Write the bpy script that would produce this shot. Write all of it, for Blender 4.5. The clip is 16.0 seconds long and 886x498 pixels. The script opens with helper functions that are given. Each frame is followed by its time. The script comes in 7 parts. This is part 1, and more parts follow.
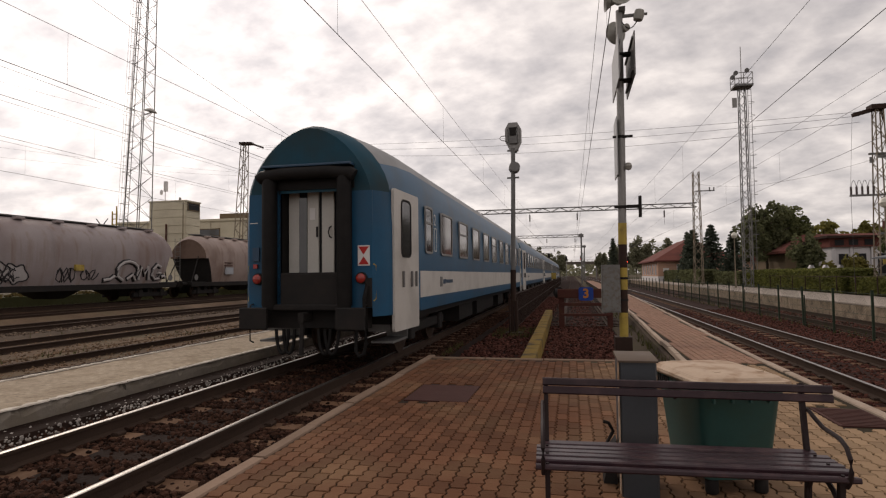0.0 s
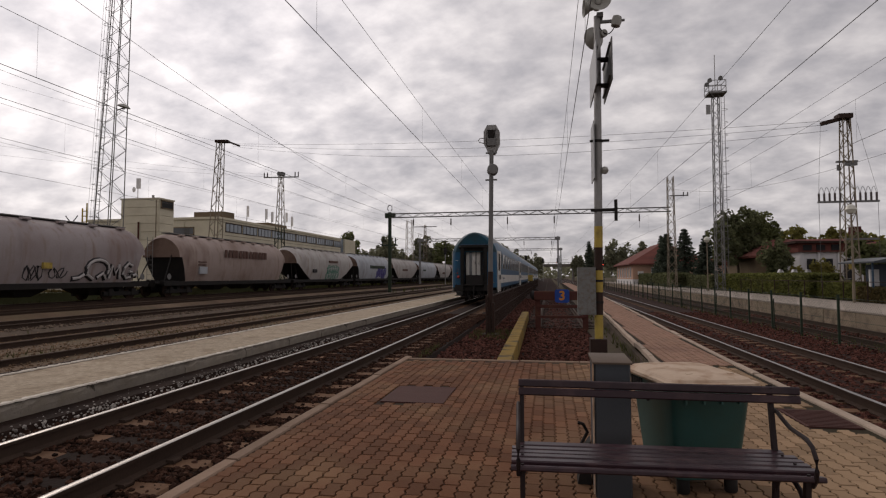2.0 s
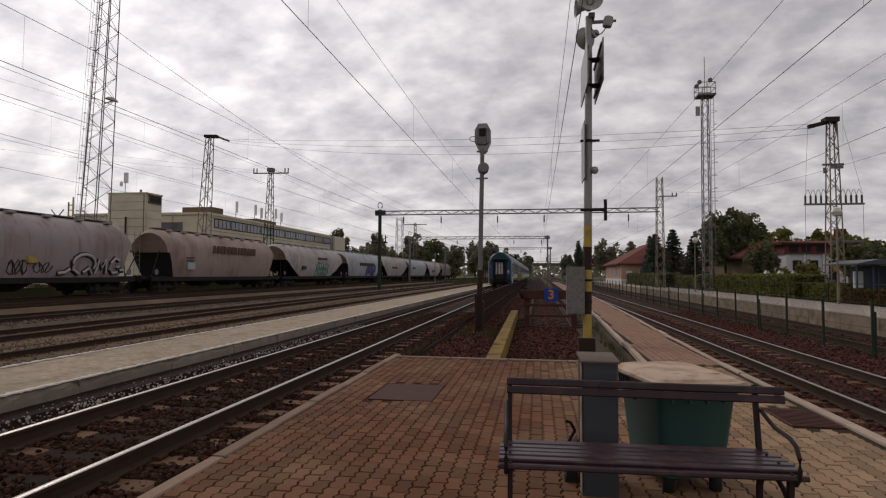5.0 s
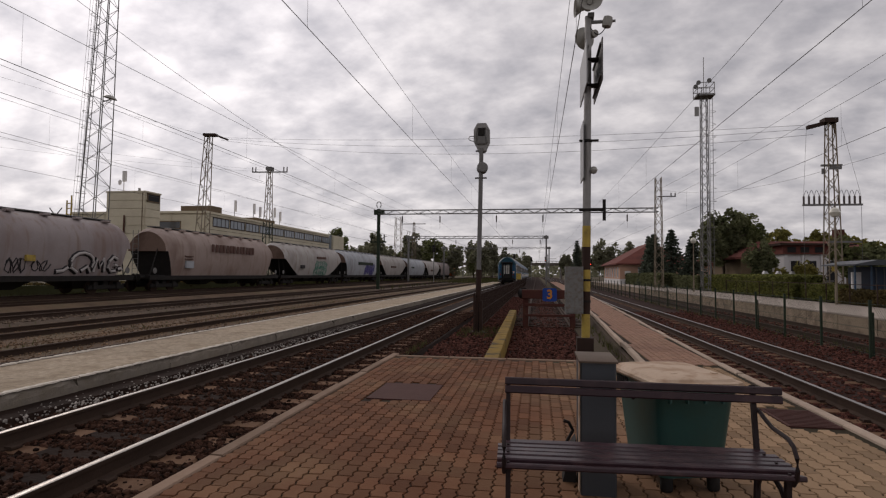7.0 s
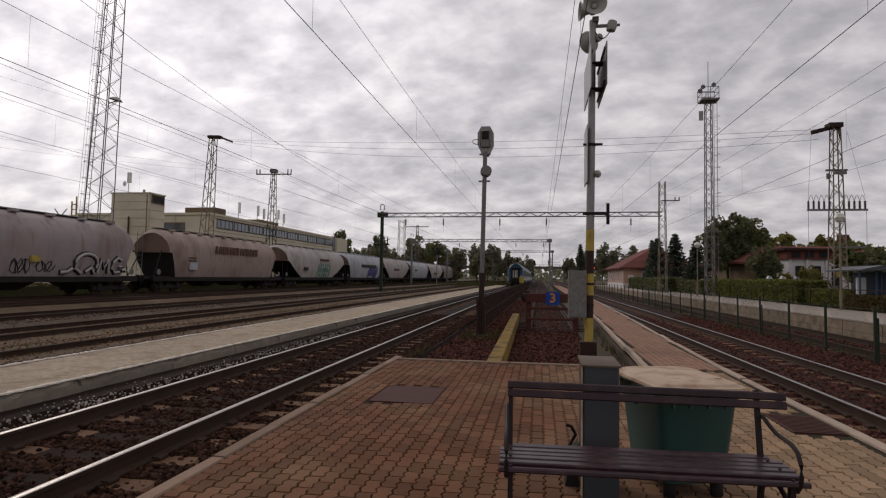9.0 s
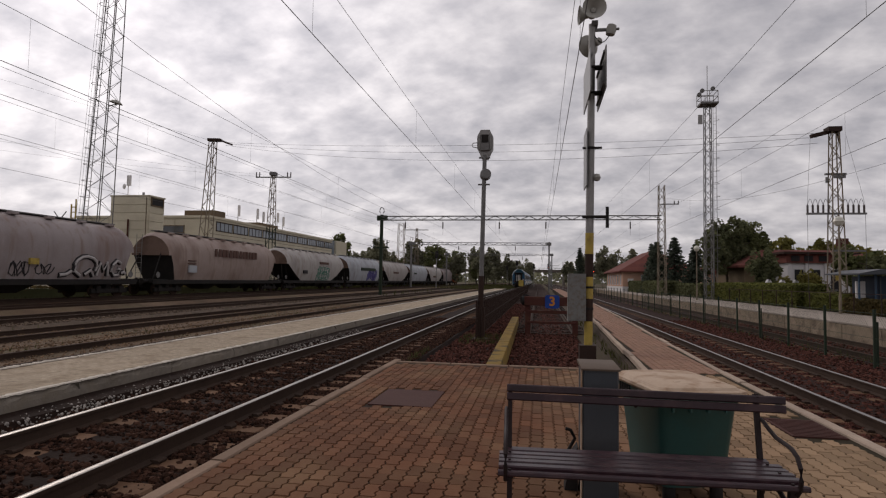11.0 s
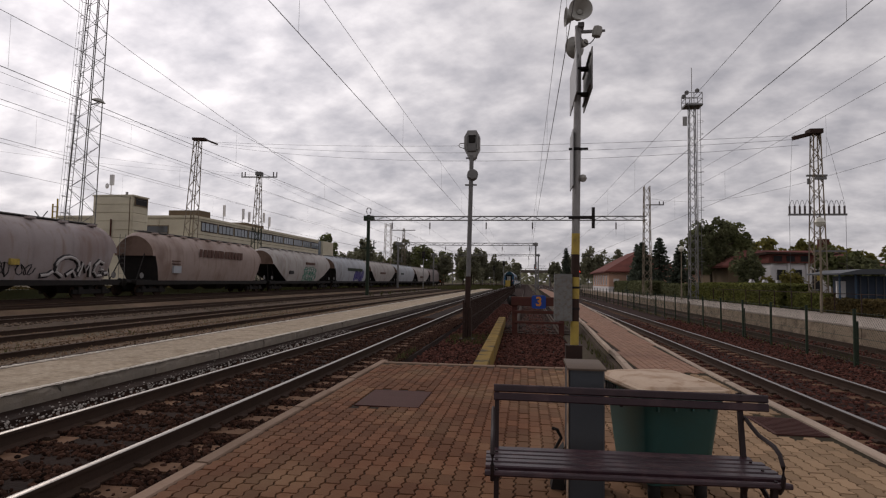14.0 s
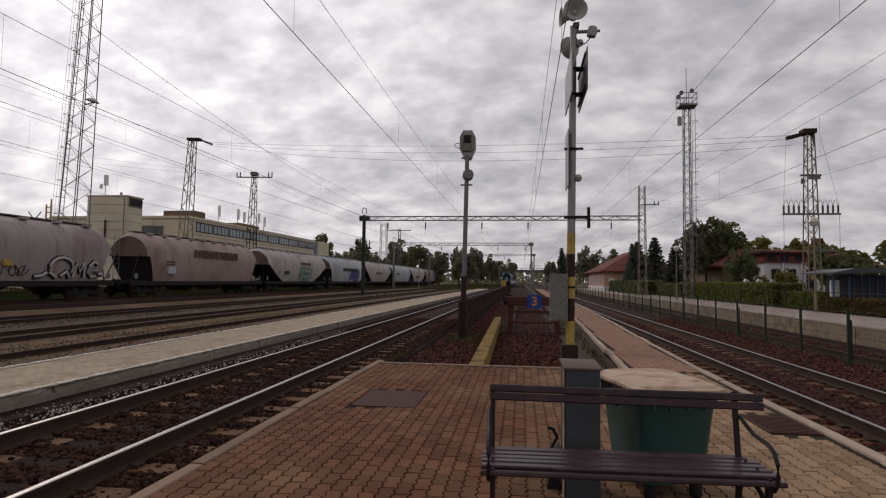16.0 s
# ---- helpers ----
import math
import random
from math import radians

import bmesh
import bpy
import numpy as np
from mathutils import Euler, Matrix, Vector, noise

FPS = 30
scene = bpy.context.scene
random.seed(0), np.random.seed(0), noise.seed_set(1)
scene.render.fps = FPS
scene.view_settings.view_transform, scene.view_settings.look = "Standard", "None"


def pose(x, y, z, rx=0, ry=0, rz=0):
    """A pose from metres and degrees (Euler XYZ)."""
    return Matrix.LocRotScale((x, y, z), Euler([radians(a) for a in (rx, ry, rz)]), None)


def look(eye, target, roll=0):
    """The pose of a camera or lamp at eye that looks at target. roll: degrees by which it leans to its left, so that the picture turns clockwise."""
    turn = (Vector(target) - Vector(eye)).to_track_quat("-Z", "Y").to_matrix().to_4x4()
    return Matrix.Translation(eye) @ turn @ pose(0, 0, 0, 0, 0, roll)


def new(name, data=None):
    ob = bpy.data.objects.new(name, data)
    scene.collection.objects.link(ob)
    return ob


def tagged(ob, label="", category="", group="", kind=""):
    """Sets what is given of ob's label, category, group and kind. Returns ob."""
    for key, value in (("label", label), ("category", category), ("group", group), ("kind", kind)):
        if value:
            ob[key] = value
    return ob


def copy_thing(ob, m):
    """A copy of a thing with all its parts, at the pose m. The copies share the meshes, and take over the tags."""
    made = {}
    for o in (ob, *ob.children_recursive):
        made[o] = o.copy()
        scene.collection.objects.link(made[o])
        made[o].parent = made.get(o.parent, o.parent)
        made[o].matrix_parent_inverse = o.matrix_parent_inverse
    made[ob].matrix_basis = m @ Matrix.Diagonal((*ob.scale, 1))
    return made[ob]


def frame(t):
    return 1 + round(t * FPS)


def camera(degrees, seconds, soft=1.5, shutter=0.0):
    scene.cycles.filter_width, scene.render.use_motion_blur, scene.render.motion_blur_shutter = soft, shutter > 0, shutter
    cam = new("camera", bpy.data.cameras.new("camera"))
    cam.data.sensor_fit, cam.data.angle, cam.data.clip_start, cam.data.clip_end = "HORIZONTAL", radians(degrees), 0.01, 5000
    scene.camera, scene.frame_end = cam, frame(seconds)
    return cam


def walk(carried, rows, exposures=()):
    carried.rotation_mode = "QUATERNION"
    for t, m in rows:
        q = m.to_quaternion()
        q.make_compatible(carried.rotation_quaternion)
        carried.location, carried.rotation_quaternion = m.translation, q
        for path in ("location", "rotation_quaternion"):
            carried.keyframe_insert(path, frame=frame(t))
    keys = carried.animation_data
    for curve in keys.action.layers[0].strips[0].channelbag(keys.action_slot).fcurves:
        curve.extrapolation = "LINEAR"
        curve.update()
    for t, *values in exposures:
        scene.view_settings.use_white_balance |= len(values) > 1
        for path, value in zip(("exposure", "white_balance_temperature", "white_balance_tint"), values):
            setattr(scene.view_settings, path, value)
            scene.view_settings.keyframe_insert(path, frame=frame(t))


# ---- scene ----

# ---- camera and its walk ----
EYE = (0.0, 0.0, 1.45)
cam = camera(75.0, 16.0, soft=1.2)


def aim(yaw, pitch, roll):
    """Camera pose: yaw to the right of the track direction, pitch up, roll; degrees."""
    a, p = radians(yaw), radians(pitch)
    way = Vector((math.sin(a) * math.cos(p), math.cos(a) * math.cos(p), math.sin(p)))
    return look(EYE, Vector(EYE) + way, -roll)


PATH = [
    (0.0, -12.540, 2.600, 0.688),
    (0.5, -11.793, 2.426, 0.602),
    (1.0, -11.168, 2.444, 0.430),
    (1.5, -10.901, 2.627, 0.301),
    (2.0, -10.324, 2.710, 0.213),
    (2.5, -9.715, 2.676, 0.104),
    (3.0, -9.417, 2.650, 0.016),
    (3.5, -9.409, 2.629, -0.053),
    (4.0, -9.454, 2.605, -0.185),
    (6.5, -9.177, 2.394, -0.442),
    (7.0, -9.197, 2.463, -0.479),
    (7.5, -9.310, 2.535, -0.566),
    (8.0, -9.363, 2.611, -0.675),
    (8.5, -9.411, 2.665, -0.752),
    (9.0, -9.523, 2.754, -0.821),
    (11.5, -9.427, 3.119, -0.944),
    (12.0, -9.240, 3.155, -0.912),
    (12.5, -8.910, 3.159, -0.871),
    (13.0, -8.589, 3.158, -0.825),
    (13.5, -8.410, 3.156, -0.803),
    (14.0, -8.181, 3.126, -0.834),
    (14.5, -8.045, 3.090, -0.757),
    (15.0, -7.955, 3.085, -0.774),
    (15.5, -7.890, 3.070, -0.736),
    (16.0, -7.756, 3.132, -0.705),
]
walk(cam, [(t, aim(yaw, pitch, roll)) for t, yaw, pitch, roll in PATH],
     [(0.0, 0.33, 7250, 16), (0.5, 0.14, 7100, 16), (1.0, -0.02, 6950, 16), (2.0, 0.0, 6850, 16), (16.0, 0.0, 6700, 16)])

# ---- world and sun ----
SUN_AZ, SUN_EL = radians(-43), radians(33)


def make_world():
    w = bpy.data.worlds.new("overcast_sky")
    scene.world = w
    w.use_nodes = True
    nt = w.node_tree
    nt.nodes.clear()
    N = nt.nodes.new
    L = nt.links.new
    out, bg = N("ShaderNodeOutputWorld"), N("ShaderNodeBackground")
    sky = N("ShaderNodeTexSky")
    sky.sky_type = "NISHITA"
    sky.sun_disc = False
    sky.sun_elevation, sky.sun_rotation = SUN_EL, SUN_AZ
    tc, sep = N("ShaderNodeTexCoord"), N("ShaderNodeSeparateXYZ")
    L(tc.outputs["Generated"], sep.inputs[0])

    def math_node(op, a, b=None):
        n = N("ShaderNodeMath")
        n.operation = op
        for i, s in enumerate((a, b)):
            if s is None:
                continue
            if isinstance(s, (int, float)):
                n.inputs[i].default_value = s
            else:
                L(s, n.inputs[i])
        return n.outputs[0]

    up = math_node("MAXIMUM", sep.outputs[2], 0.0)
    den = math_node("ADD", up, 0.38)
    px, py = math_node("DIVIDE", sep.outputs[0], den), math_node("DIVIDE", sep.outputs[1], den)
    comb = N("ShaderNodeCombineXYZ")
    L(px, comb.inputs[0])
    L(py, comb.inputs[1])

    def cloud(scale, detail, rough, dist, off):
        mp = N("ShaderNodeMapping")
        mp.inputs["Location"].default_value = off
        mp.inputs["Rotation"].default_value = (0, 0, 0.5)
        mp.inputs["Scale"].default_value = (1.0, 1.25, 1.0)
        L(comb.outputs[0], mp.inputs[0])
        n = N("ShaderNodeTexNoise")
        n.inputs["Scale"].default_value = scale
        n.inputs["Detail"].default_value = detail
        n.inputs["Roughness"].default_value = rough
        n.inputs["Distortion"].default_value = dist
        L(mp.outputs[0], n.inputs["Vector"])
        return n.outputs["Fac"]

    big, small = cloud(2.3, 5, 0.5, 0.15, (3.1, 1.2, 0)), cloud(8.0, 8, 0.55, 0.08, (7.7, 2.3, 0))
    both = math_node("ADD", math_node("MULTIPLY", big, 0.42), math_node("MULTIPLY", small, 0.68))
    ramp = N("ShaderNodeValToRGB")
    ramp.color_ramp.elements[0].position, ramp.color_ramp.elements[0].color = 0.41, (0.45, 0.46, 0.495, 1)
    ramp.color_ramp.elements[1].position, ramp.color_ramp.elements[1].color = 0.72, (0.85, 0.85, 0.86, 1)
    e = ramp.color_ramp.elements.new(0.54)
    e.color = (0.60, 0.605, 0.632, 1)
    L(both, ramp.inputs[0])
    # brighter cloud towards the hidden sun
    dot = N("ShaderNodeVectorMath")
    dot.operation = "DOT_PRODUCT"
    L(tc.outputs["Generated"], dot.inputs[0])
    dot.inputs[1].default_value = (math.sin(SUN_AZ) * math.cos(SUN_EL), math.cos(SUN_AZ) * math.cos(SUN_EL), math.sin(SUN_EL))
    glow = math_node("POWER", math_node("MAXIMUM", dot.outputs["Value"], 0.0), 7.0)
    gain = math_node("ADD", math_node("MULTIPLY", glow, 0.78), 0.83)
    sc = N("ShaderNodeVectorMath")
    sc.operation = "SCALE"
    L(ramp.outputs[0], sc.inputs[0])
    L(gain, sc.inputs["Scale"])
    skys = N("ShaderNodeVectorMath")
    skys.operation = "SCALE"
    L(sky.outputs[0], skys.inputs[0])
    skys.inputs["Scale"].default_value = 0.05
    mix = N("ShaderNodeMixRGB")
    mix.inputs[0].default_value = 0.94
    L(skys.outputs[0], mix.inputs[1])
    L(sc.outputs[0], mix.inputs[2])
    L(mix.outputs[0], bg.inputs[0])
    bg.inputs[1].default_value = 1.0
    L(bg.outputs[0], out.inputs[0])


make_world()
sun = new("sun", bpy.data.lights.new("sun", "SUN"))
sun.data.energy, sun.data.angle, sun.data.color = 0.7, radians(14), (1.0, 0.95, 0.88)
sun.matrix_world = look((0, 0, 50), (-math.sin(SUN_AZ) * math.cos(SUN_EL), -math.cos(SUN_AZ) * math.cos(SUN_EL), 50 - math.sin(SUN_EL)))
scene.view_settings.exposure = 0.0

# ---- materials ----


def material(name, col, col2=None, rough=0.7, metal=0.0, scale=6.0, fine=60.0, bump=0.2, rand=0.0, amount=0.6, spec=0.12, island=False,
             stain=None, stain_scale=1.0, stain_amt=0.5, coords="Object", leafy=False, across=None, streak=None):
    """Two-scale mottled surface: col to col2 by coarse and fine noise, optional stains, bump, and a shade per piece."""
    m = bpy.data.materials.new(name)
    m.use_nodes = True
    nt = m.node_tree
    b = nt.nodes["Principled BSDF"]
    N, L = nt.nodes.new, nt.links.new
    b.inputs["Roughness"].default_value = rough
    b.inputs["Metallic"].default_value = metal
    b.inputs["Specular IOR Level"].default_value = spec
    col2 = col2 or tuple(c * 0.6 for c in col)
    tc = N("ShaderNodeTexCoord")
    n1, n2 = N("ShaderNodeTexNoise"), N("ShaderNodeTexNoise")
    n1.inputs["Scale"].default_value, n1.inputs["Detail"].default_value, n1.inputs["Roughness"].default_value = scale, 5, 0.6
    n2.inputs["Scale"].default_value, n2.inputs["Detail"].default_value = fine, 3
    where = N("ShaderNodeNewGeometry").outputs["Position"] if coords == "Position" else tc.outputs[coords]
    for n in (n1, n2):
        L(where, n.inputs["Vector"])
    add = N("ShaderNodeMath")
    add.operation = "MULTIPLY_ADD"
    L(n2.outputs["Fac"], add.inputs[0])
    add.inputs[1].default_value = 0.45
    L(n1.outputs["Fac"], add.inputs[2])
    mr = N("ShaderNodeMapRange")
    mr.inputs["From Min"].default_value, mr.inputs["From Max"].default_value = 0.5, 0.98
    mr.inputs["To Max"].default_value = amount
    L(add.outputs[0], mr.inputs["Value"])
    mix = N("ShaderNodeMixRGB")
    mix.inputs[1].default_value, mix.inputs[2].default_value = (*col, 1), (*col2, 1)
    L(mr.outputs[0], mix.inputs[0])
    last = mix.outputs[0]
    if stain:
        n3 = N("ShaderNodeTexNoise")
        n3.inputs["Scale"].default_value, n3.inputs["Detail"].default_value = stain_scale, 6
        L(where, n3.inputs["Vector"])
        r3 = N("ShaderNodeMapRange")
        r3.inputs["From Min"].default_value, r3.inputs["From Max"].default_value = 0.48, 0.66
        r3.inputs["To Max"].default_value = stain_amt
        L(n3.outputs["Fac"], r3.inputs["Value"])
        m3 = N("ShaderNodeMixRGB")
        L(r3.outputs[0], m3.inputs[0])
        L(last, m3.inputs[1])
        m3.inputs[2].default_value = (*stain, 1)
        last = m3.outputs[0]
    if streak:
        # rain-washed rust running down the sides
        mp, n5, r5, m5 = N("ShaderNodeMapping"), N("ShaderNodeTexNoise"), N("ShaderNodeMapRange"), N("ShaderNodeMixRGB")
        mp.inputs["Scale"].default_value = (3.2, 3.2, 0.22)
        L(where, mp.inputs["Vector"])
        L(mp.outputs[0], n5.inputs["Vector"])
        n5.inputs["Scale"].default_value, n5.inputs["Detail"].default_value = 1.0, 5
        r5.inputs["From Min"].default_value, r5.inputs["From Max"].default_value = 0.52, 0.72
        r5.inputs["To Max"].default_value = 0.6
        L(n5.outputs["Fac"], r5.inputs["Value"])
        L(r5.outputs[0], m5.inputs[0])
        L(last, m5.inputs[1])
        m5.inputs[2].default_value = (*streak, 1)
        last = m5.outputs[0]
    if across:
        # a second tone of the same paving, mixed in between x0 and x1
        tone, x0, x1 = across
        sx = N("ShaderNodeSeparateXYZ")
        L(where, sx.inputs[0])
        wob = N("ShaderNodeMath")
        wob.operation = "MULTIPLY_ADD"
        L(n1.outputs["Fac"], wob.inputs[0])
        wob.inputs[1].default_value = 1.6
        L(sx.outputs[0], wob.inputs[2])
        r4 = N("ShaderNodeMapRange")
        r4.inputs["From Min"].default_value, r4.inputs["From Max"].default_value = x0, x1
        L(wob.outputs[0], r4.inputs["Value"])
        m4 = N("ShaderNodeMixRGB")
        L(r4.outputs[0], m4.inputs[0])
        L(last, m4.inputs[1])
        m4.inputs[2].default_value = (*tone, 1)
        last = m4.outputs[0]
    if rand:
        if island:
            src = N("ShaderNodeNewGeometry").outputs["Random Per Island"]
        else:
            src = N("ShaderNodeObjectInfo").outputs["Random"]
        hv = N("ShaderNodeHueSaturation")
        r = N("ShaderNodeMapRange")
        r.inputs["To Min"].default_value, r.inputs["To Max"].default_value = 1 - rand, 1 + rand
        L(src, r.inputs["Value"])
        L(r.outputs[0], hv.inputs["Value"])
        L(last, hv.inputs["Color"])
        last = hv.outputs[0]
    L(last, b.inputs["Base Color"])
    if leafy:
        tr, ms = N("ShaderNodeBsdfTranslucent"), N("ShaderNodeMixShader")
        L(last, tr.inputs["Color"])
        ms.inputs[0].default_value = 0.45
        L(b.outputs[0], ms.inputs[1])
        L(tr.outputs[0], ms.inputs[2])
        L(ms.outputs[0], nt.nodes["Material Output"].inputs["Surface"])
    if bump:
        bp = N("ShaderNodeBump")
        bp.inputs["Strength"].default_value = bump
        bp.inputs["Distance"].default_value = 0.02
        L(add.outputs[0], bp.inputs["Height"])
        L(bp.outputs[0], b.inputs["Normal"])
    return m


def glowing(name, col, strength):
    m = bpy.data.materials.new(name)
    m.use_nodes = True
    b = m.node_tree.nodes["Principled BSDF"]
    b.inputs["Base Color"].default_value = (*col, 1)
    b.inputs["Emission Color"].default_value = (*col, 1)
    b.inputs["Emission Strength"].default_value = strength
    return m


M_GROUND = material("dry_earth", (0.085, 0.062, 0.04), (0.055, 0.058, 0.028), 0.95, scale=0.35, fine=9, bump=0.5, coords="Object")
# next two beds: near-black colour paints the shade between the loose stones
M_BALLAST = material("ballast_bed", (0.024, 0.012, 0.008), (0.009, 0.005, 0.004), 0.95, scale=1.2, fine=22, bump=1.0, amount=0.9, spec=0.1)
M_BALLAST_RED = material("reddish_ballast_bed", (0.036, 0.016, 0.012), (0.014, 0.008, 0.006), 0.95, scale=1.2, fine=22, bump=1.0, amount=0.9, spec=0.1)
M_BALLAST_GREY = material("grey_ballast_bed", (0.1078, 0.0774, 0.057), (0.049, 0.0334, 0.0236), 0.95, scale=1.0, fine=20, bump=1.0, amount=0.9)
M_STONE_TAN = material("tan_gravel_stone", (0.19, 0.125, 0.08), (0.09, 0.055, 0.036), 0.95, scale=3, fine=40, bump=0.3, rand=0.6, island=True, spec=0.05)
M_BALLAST_TAN = material("tan_gravel_bed", (0.14, 0.09, 0.056), (0.055, 0.034, 0.022), 0.95, scale=0.6, fine=16, bump=1.0, amount=0.9, stain=(0.07, 0.075, 0.035), stain_scale=0.4, stain_amt=0.35)
M_STONE = material("ballast_stone", (0.05, 0.024, 0.016), (0.021, 0.011, 0.008), 0.9, scale=8, fine=60, bump=0.3, rand=0.75, island=True, spec=0.05, coords="Position")
M_STONE_RED = material("red_ballast_stone", (0.085, 0.034, 0.026), (0.04, 0.018, 0.014), 0.9, scale=8, fine=60, bump=0.3, rand=0.75, island=True, spec=0.05, coords="Position")
M_STONE_PALE = material("pale_ballast_stone", (0.36, 0.33, 0.3), (0.18, 0.15, 0.13), 0.9, scale=8, fine=60, bump=0.3, rand=0.4, island=True)
M_PAVER = material("brown_concrete_paver", (0.138, 0.06, 0.032), (0.09, 0.042, 0.023), 0.85, scale=0.7, fine=40, bump=0.4, rand=0.24, stain=(0.175, 0.104, 0.057), stain_scale=0.9, stain_amt=0.6, spec=0.08, coords="Position", across=((0.27, 0.18, 0.11), 0.6, 3.2))
M_PAVER_J = material("brown_concrete_paver_field", (0.138, 0.06, 0.032), (0.09, 0.042, 0.023), 0.85, scale=0.7, fine=40, bump=0.4, rand=0.24, island=True, stain=(0.175, 0.104, 0.057), stain_scale=0.9, stain_amt=0.6, spec=0.08, coords="Position", across=((0.27, 0.18, 0.11), 0.6, 3.2))
M_PAVER_RED = material("red_concrete_paver", (0.27, 0.152, 0.104), (0.2, 0.112, 0.076), 0.85, scale=0.7, fine=40, bump=0.25, rand=0.12, island=True, stain=(0.23, 0.147, 0.095), stain_scale=0.4, stain_amt=0.25, spec=0.2, coords="Position")
M_JOINT = material("dirt_joint", (0.035, 0.022, 0.015), (0.02, 0.014, 0.01), 0.95, scale=4, fine=50, bump=0.4, stain=(0.045, 0.05, 0.02), stain_scale=0.8, stain_amt=0.5, coords="Position")
M_KERB = material("worn_concrete_kerb", (0.24, 0.165, 0.12), (0.15, 0.095, 0.065), 0.9, scale=3, fine=40, bump=0.35, rand=0.15, coords="Position")
M_CONC = material("pale_old_concrete", (0.45, 0.37, 0.275), (0.21, 0.16, 0.115), 0.92, scale=11, fine=75, bump=1.0, rand=0.05, stain=(0.22, 0.165, 0.11), stain_scale=2.5, stain_amt=0.7, amount=1.0, coords="Position")
M_KERB_PALE = material("pale_concrete_edging", (0.4, 0.315, 0.25), (0.25, 0.185, 0.14), 0.9, scale=3, fine=40, bump=0.35, rand=0.12, coords="Position")
# concrete in a darker tone than the pale slab tops
M_CONC_SIDE = material("dark_side_concrete", (0.15, 0.125, 0.105), (0.085, 0.068, 0.056), 0.92, scale=1.5, fine=30, bump=0.5, rand=0.12, coords="Position")
M_RAIL_TOP = material("polished_rail_head", (0.2677, 0.2448, 0.2232), (0.1785, 0.161, 0.1416), 0.38, 1.0, scale=2, fine=80, bump=0.05)
M_RAIL = material("rusty_rail", (0.06, 0.038, 0.028), (0.03, 0.02, 0.016), 0.85, 0.0, scale=3, fine=50, bump=0.3)
M_SLEEPER = material("old_concrete_sleeper", (0.155, 0.085, 0.05), (0.065, 0.036, 0.022), 0.9, scale=3, fine=40, bump=0.4, rand=0.2, coords="Position")
M_BLACKISH = material("soot_and_shade_black_steel", (0.018, 0.017, 0.017), (0.035, 0.028, 0.024), 0.7, 0.0, scale=4, fine=50, bump=0.2)
M_RUBBER = material("black_rubber_and_recess_shade", (0.012, 0.0108, 0.0105), (0.0225, 0.0202, 0.0189), 0.65, scale=5, fine=60, bump=0.15)
M_BLUE = material("dull_blue_coach_paint", (0.008, 0.082, 0.165), (0.007, 0.058, 0.118), 0.42, scale=1.2, fine=25, bump=0.04, stain=(0.0285, 0.054, 0.081), stain_scale=0.9, stain_amt=0.5, spec=0.25)
M_BLUE_DK = material("dark_blue_coach_paint", (0.012, 0.05, 0.10), (0.01, 0.038, 0.075), 0.45, scale=1.2, fine=25, bump=0.04, spec=0.5)
M_WHITE = material("dirty_white_coach_paint", (0.56, 0.53, 0.49), (0.42, 0.39, 0.355), 0.5, scale=1.0, fine=25, bump=0.05, spec=0.4, stain=(0.33, 0.3, 0.27), stain_scale=1.5, stain_amt=0.4)
M_ROOF = material("grey_coach_roof", (0.3, 0.3, 0.3), (0.2, 0.195, 0.19), 0.55, scale=1.0, fine=20, bump=0.08, stain=(0.15, 0.145, 0.14), stain_scale=0.8, stain_amt=0.5)
M_ENDROOF = material("grimy_end_hood", (0.013, 0.064, 0.098), (0.013, 0.046, 0.062), 0.55, scale=1.2, fine=20, bump=0.06, stain=(0.028, 0.04, 0.04), stain_scale=0.9, stain_amt=0.7)
M_GLASS = material("dark_window_glass", (0.03, 0.03, 0.032), (0.02, 0.02, 0.022), 0.08, scale=1, fine=10, bump=0.0, spec=0.8)
M_GLASS_BR = material("brownish_window_glass", (0.06, 0.035, 0.028), (0.035, 0.022, 0.02), 0.08, scale=1, fine=10, bump=0.0, spec=0.8)
M_CREAM = material("grey_white_inner_door", (0.55, 0.53, 0.49), (0.42, 0.4, 0.36), 0.5, scale=2, fine=30, bump=0.05)
M_RED = material("red_lamp_lens", (0.35, 0.03, 0.02), (0.25, 0.02, 0.02), 0.25, scale=5, fine=60, bump=0.0, spec=0.6)
M_SIGNWHITE = material("white_plate", (0.7, 0.68, 0.66), (0.6, 0.58, 0.56), 0.5, scale=6, fine=60, bump=0.02)
M_SIGNRED = material("red_plate_paint", (0.45, 0.035, 0.03), (0.35, 0.03, 0.03), 0.5, scale=6, fine=60, bump=0.02)
M_STEEL = material("galvanised_steel", (0.3, 0.29, 0.28), (0.2, 0.19, 0.18), 0.55, 0.5, scale=6, fine=60, bump=0.1)
M_STEEL_DK = material("weathered_grey_steel", (0.2, 0.195, 0.19), (0.13, 0.125, 0.12), 0.65, 0.2, scale=5, fine=60, bump=0.1)
M_GREENSTEEL = material("green_painted_steel", (0.028, 0.04, 0.025), (0.019, 0.028, 0.019), 0.6, scale=5, fine=50, bump=0.1)
M_LATTICE = material("grey_lattice_steel", (0.2, 0.195, 0.185), (0.13, 0.125, 0.12), 0.6, 0.3, scale=3, fine=40, bump=0.05)
M_LATTICE_TAN = material("rust_tinted_lattice_steel", (0.24, 0.2, 0.15), (0.16, 0.12, 0.08), 0.65, 0.1, scale=2, fine=40, bump=0.05)
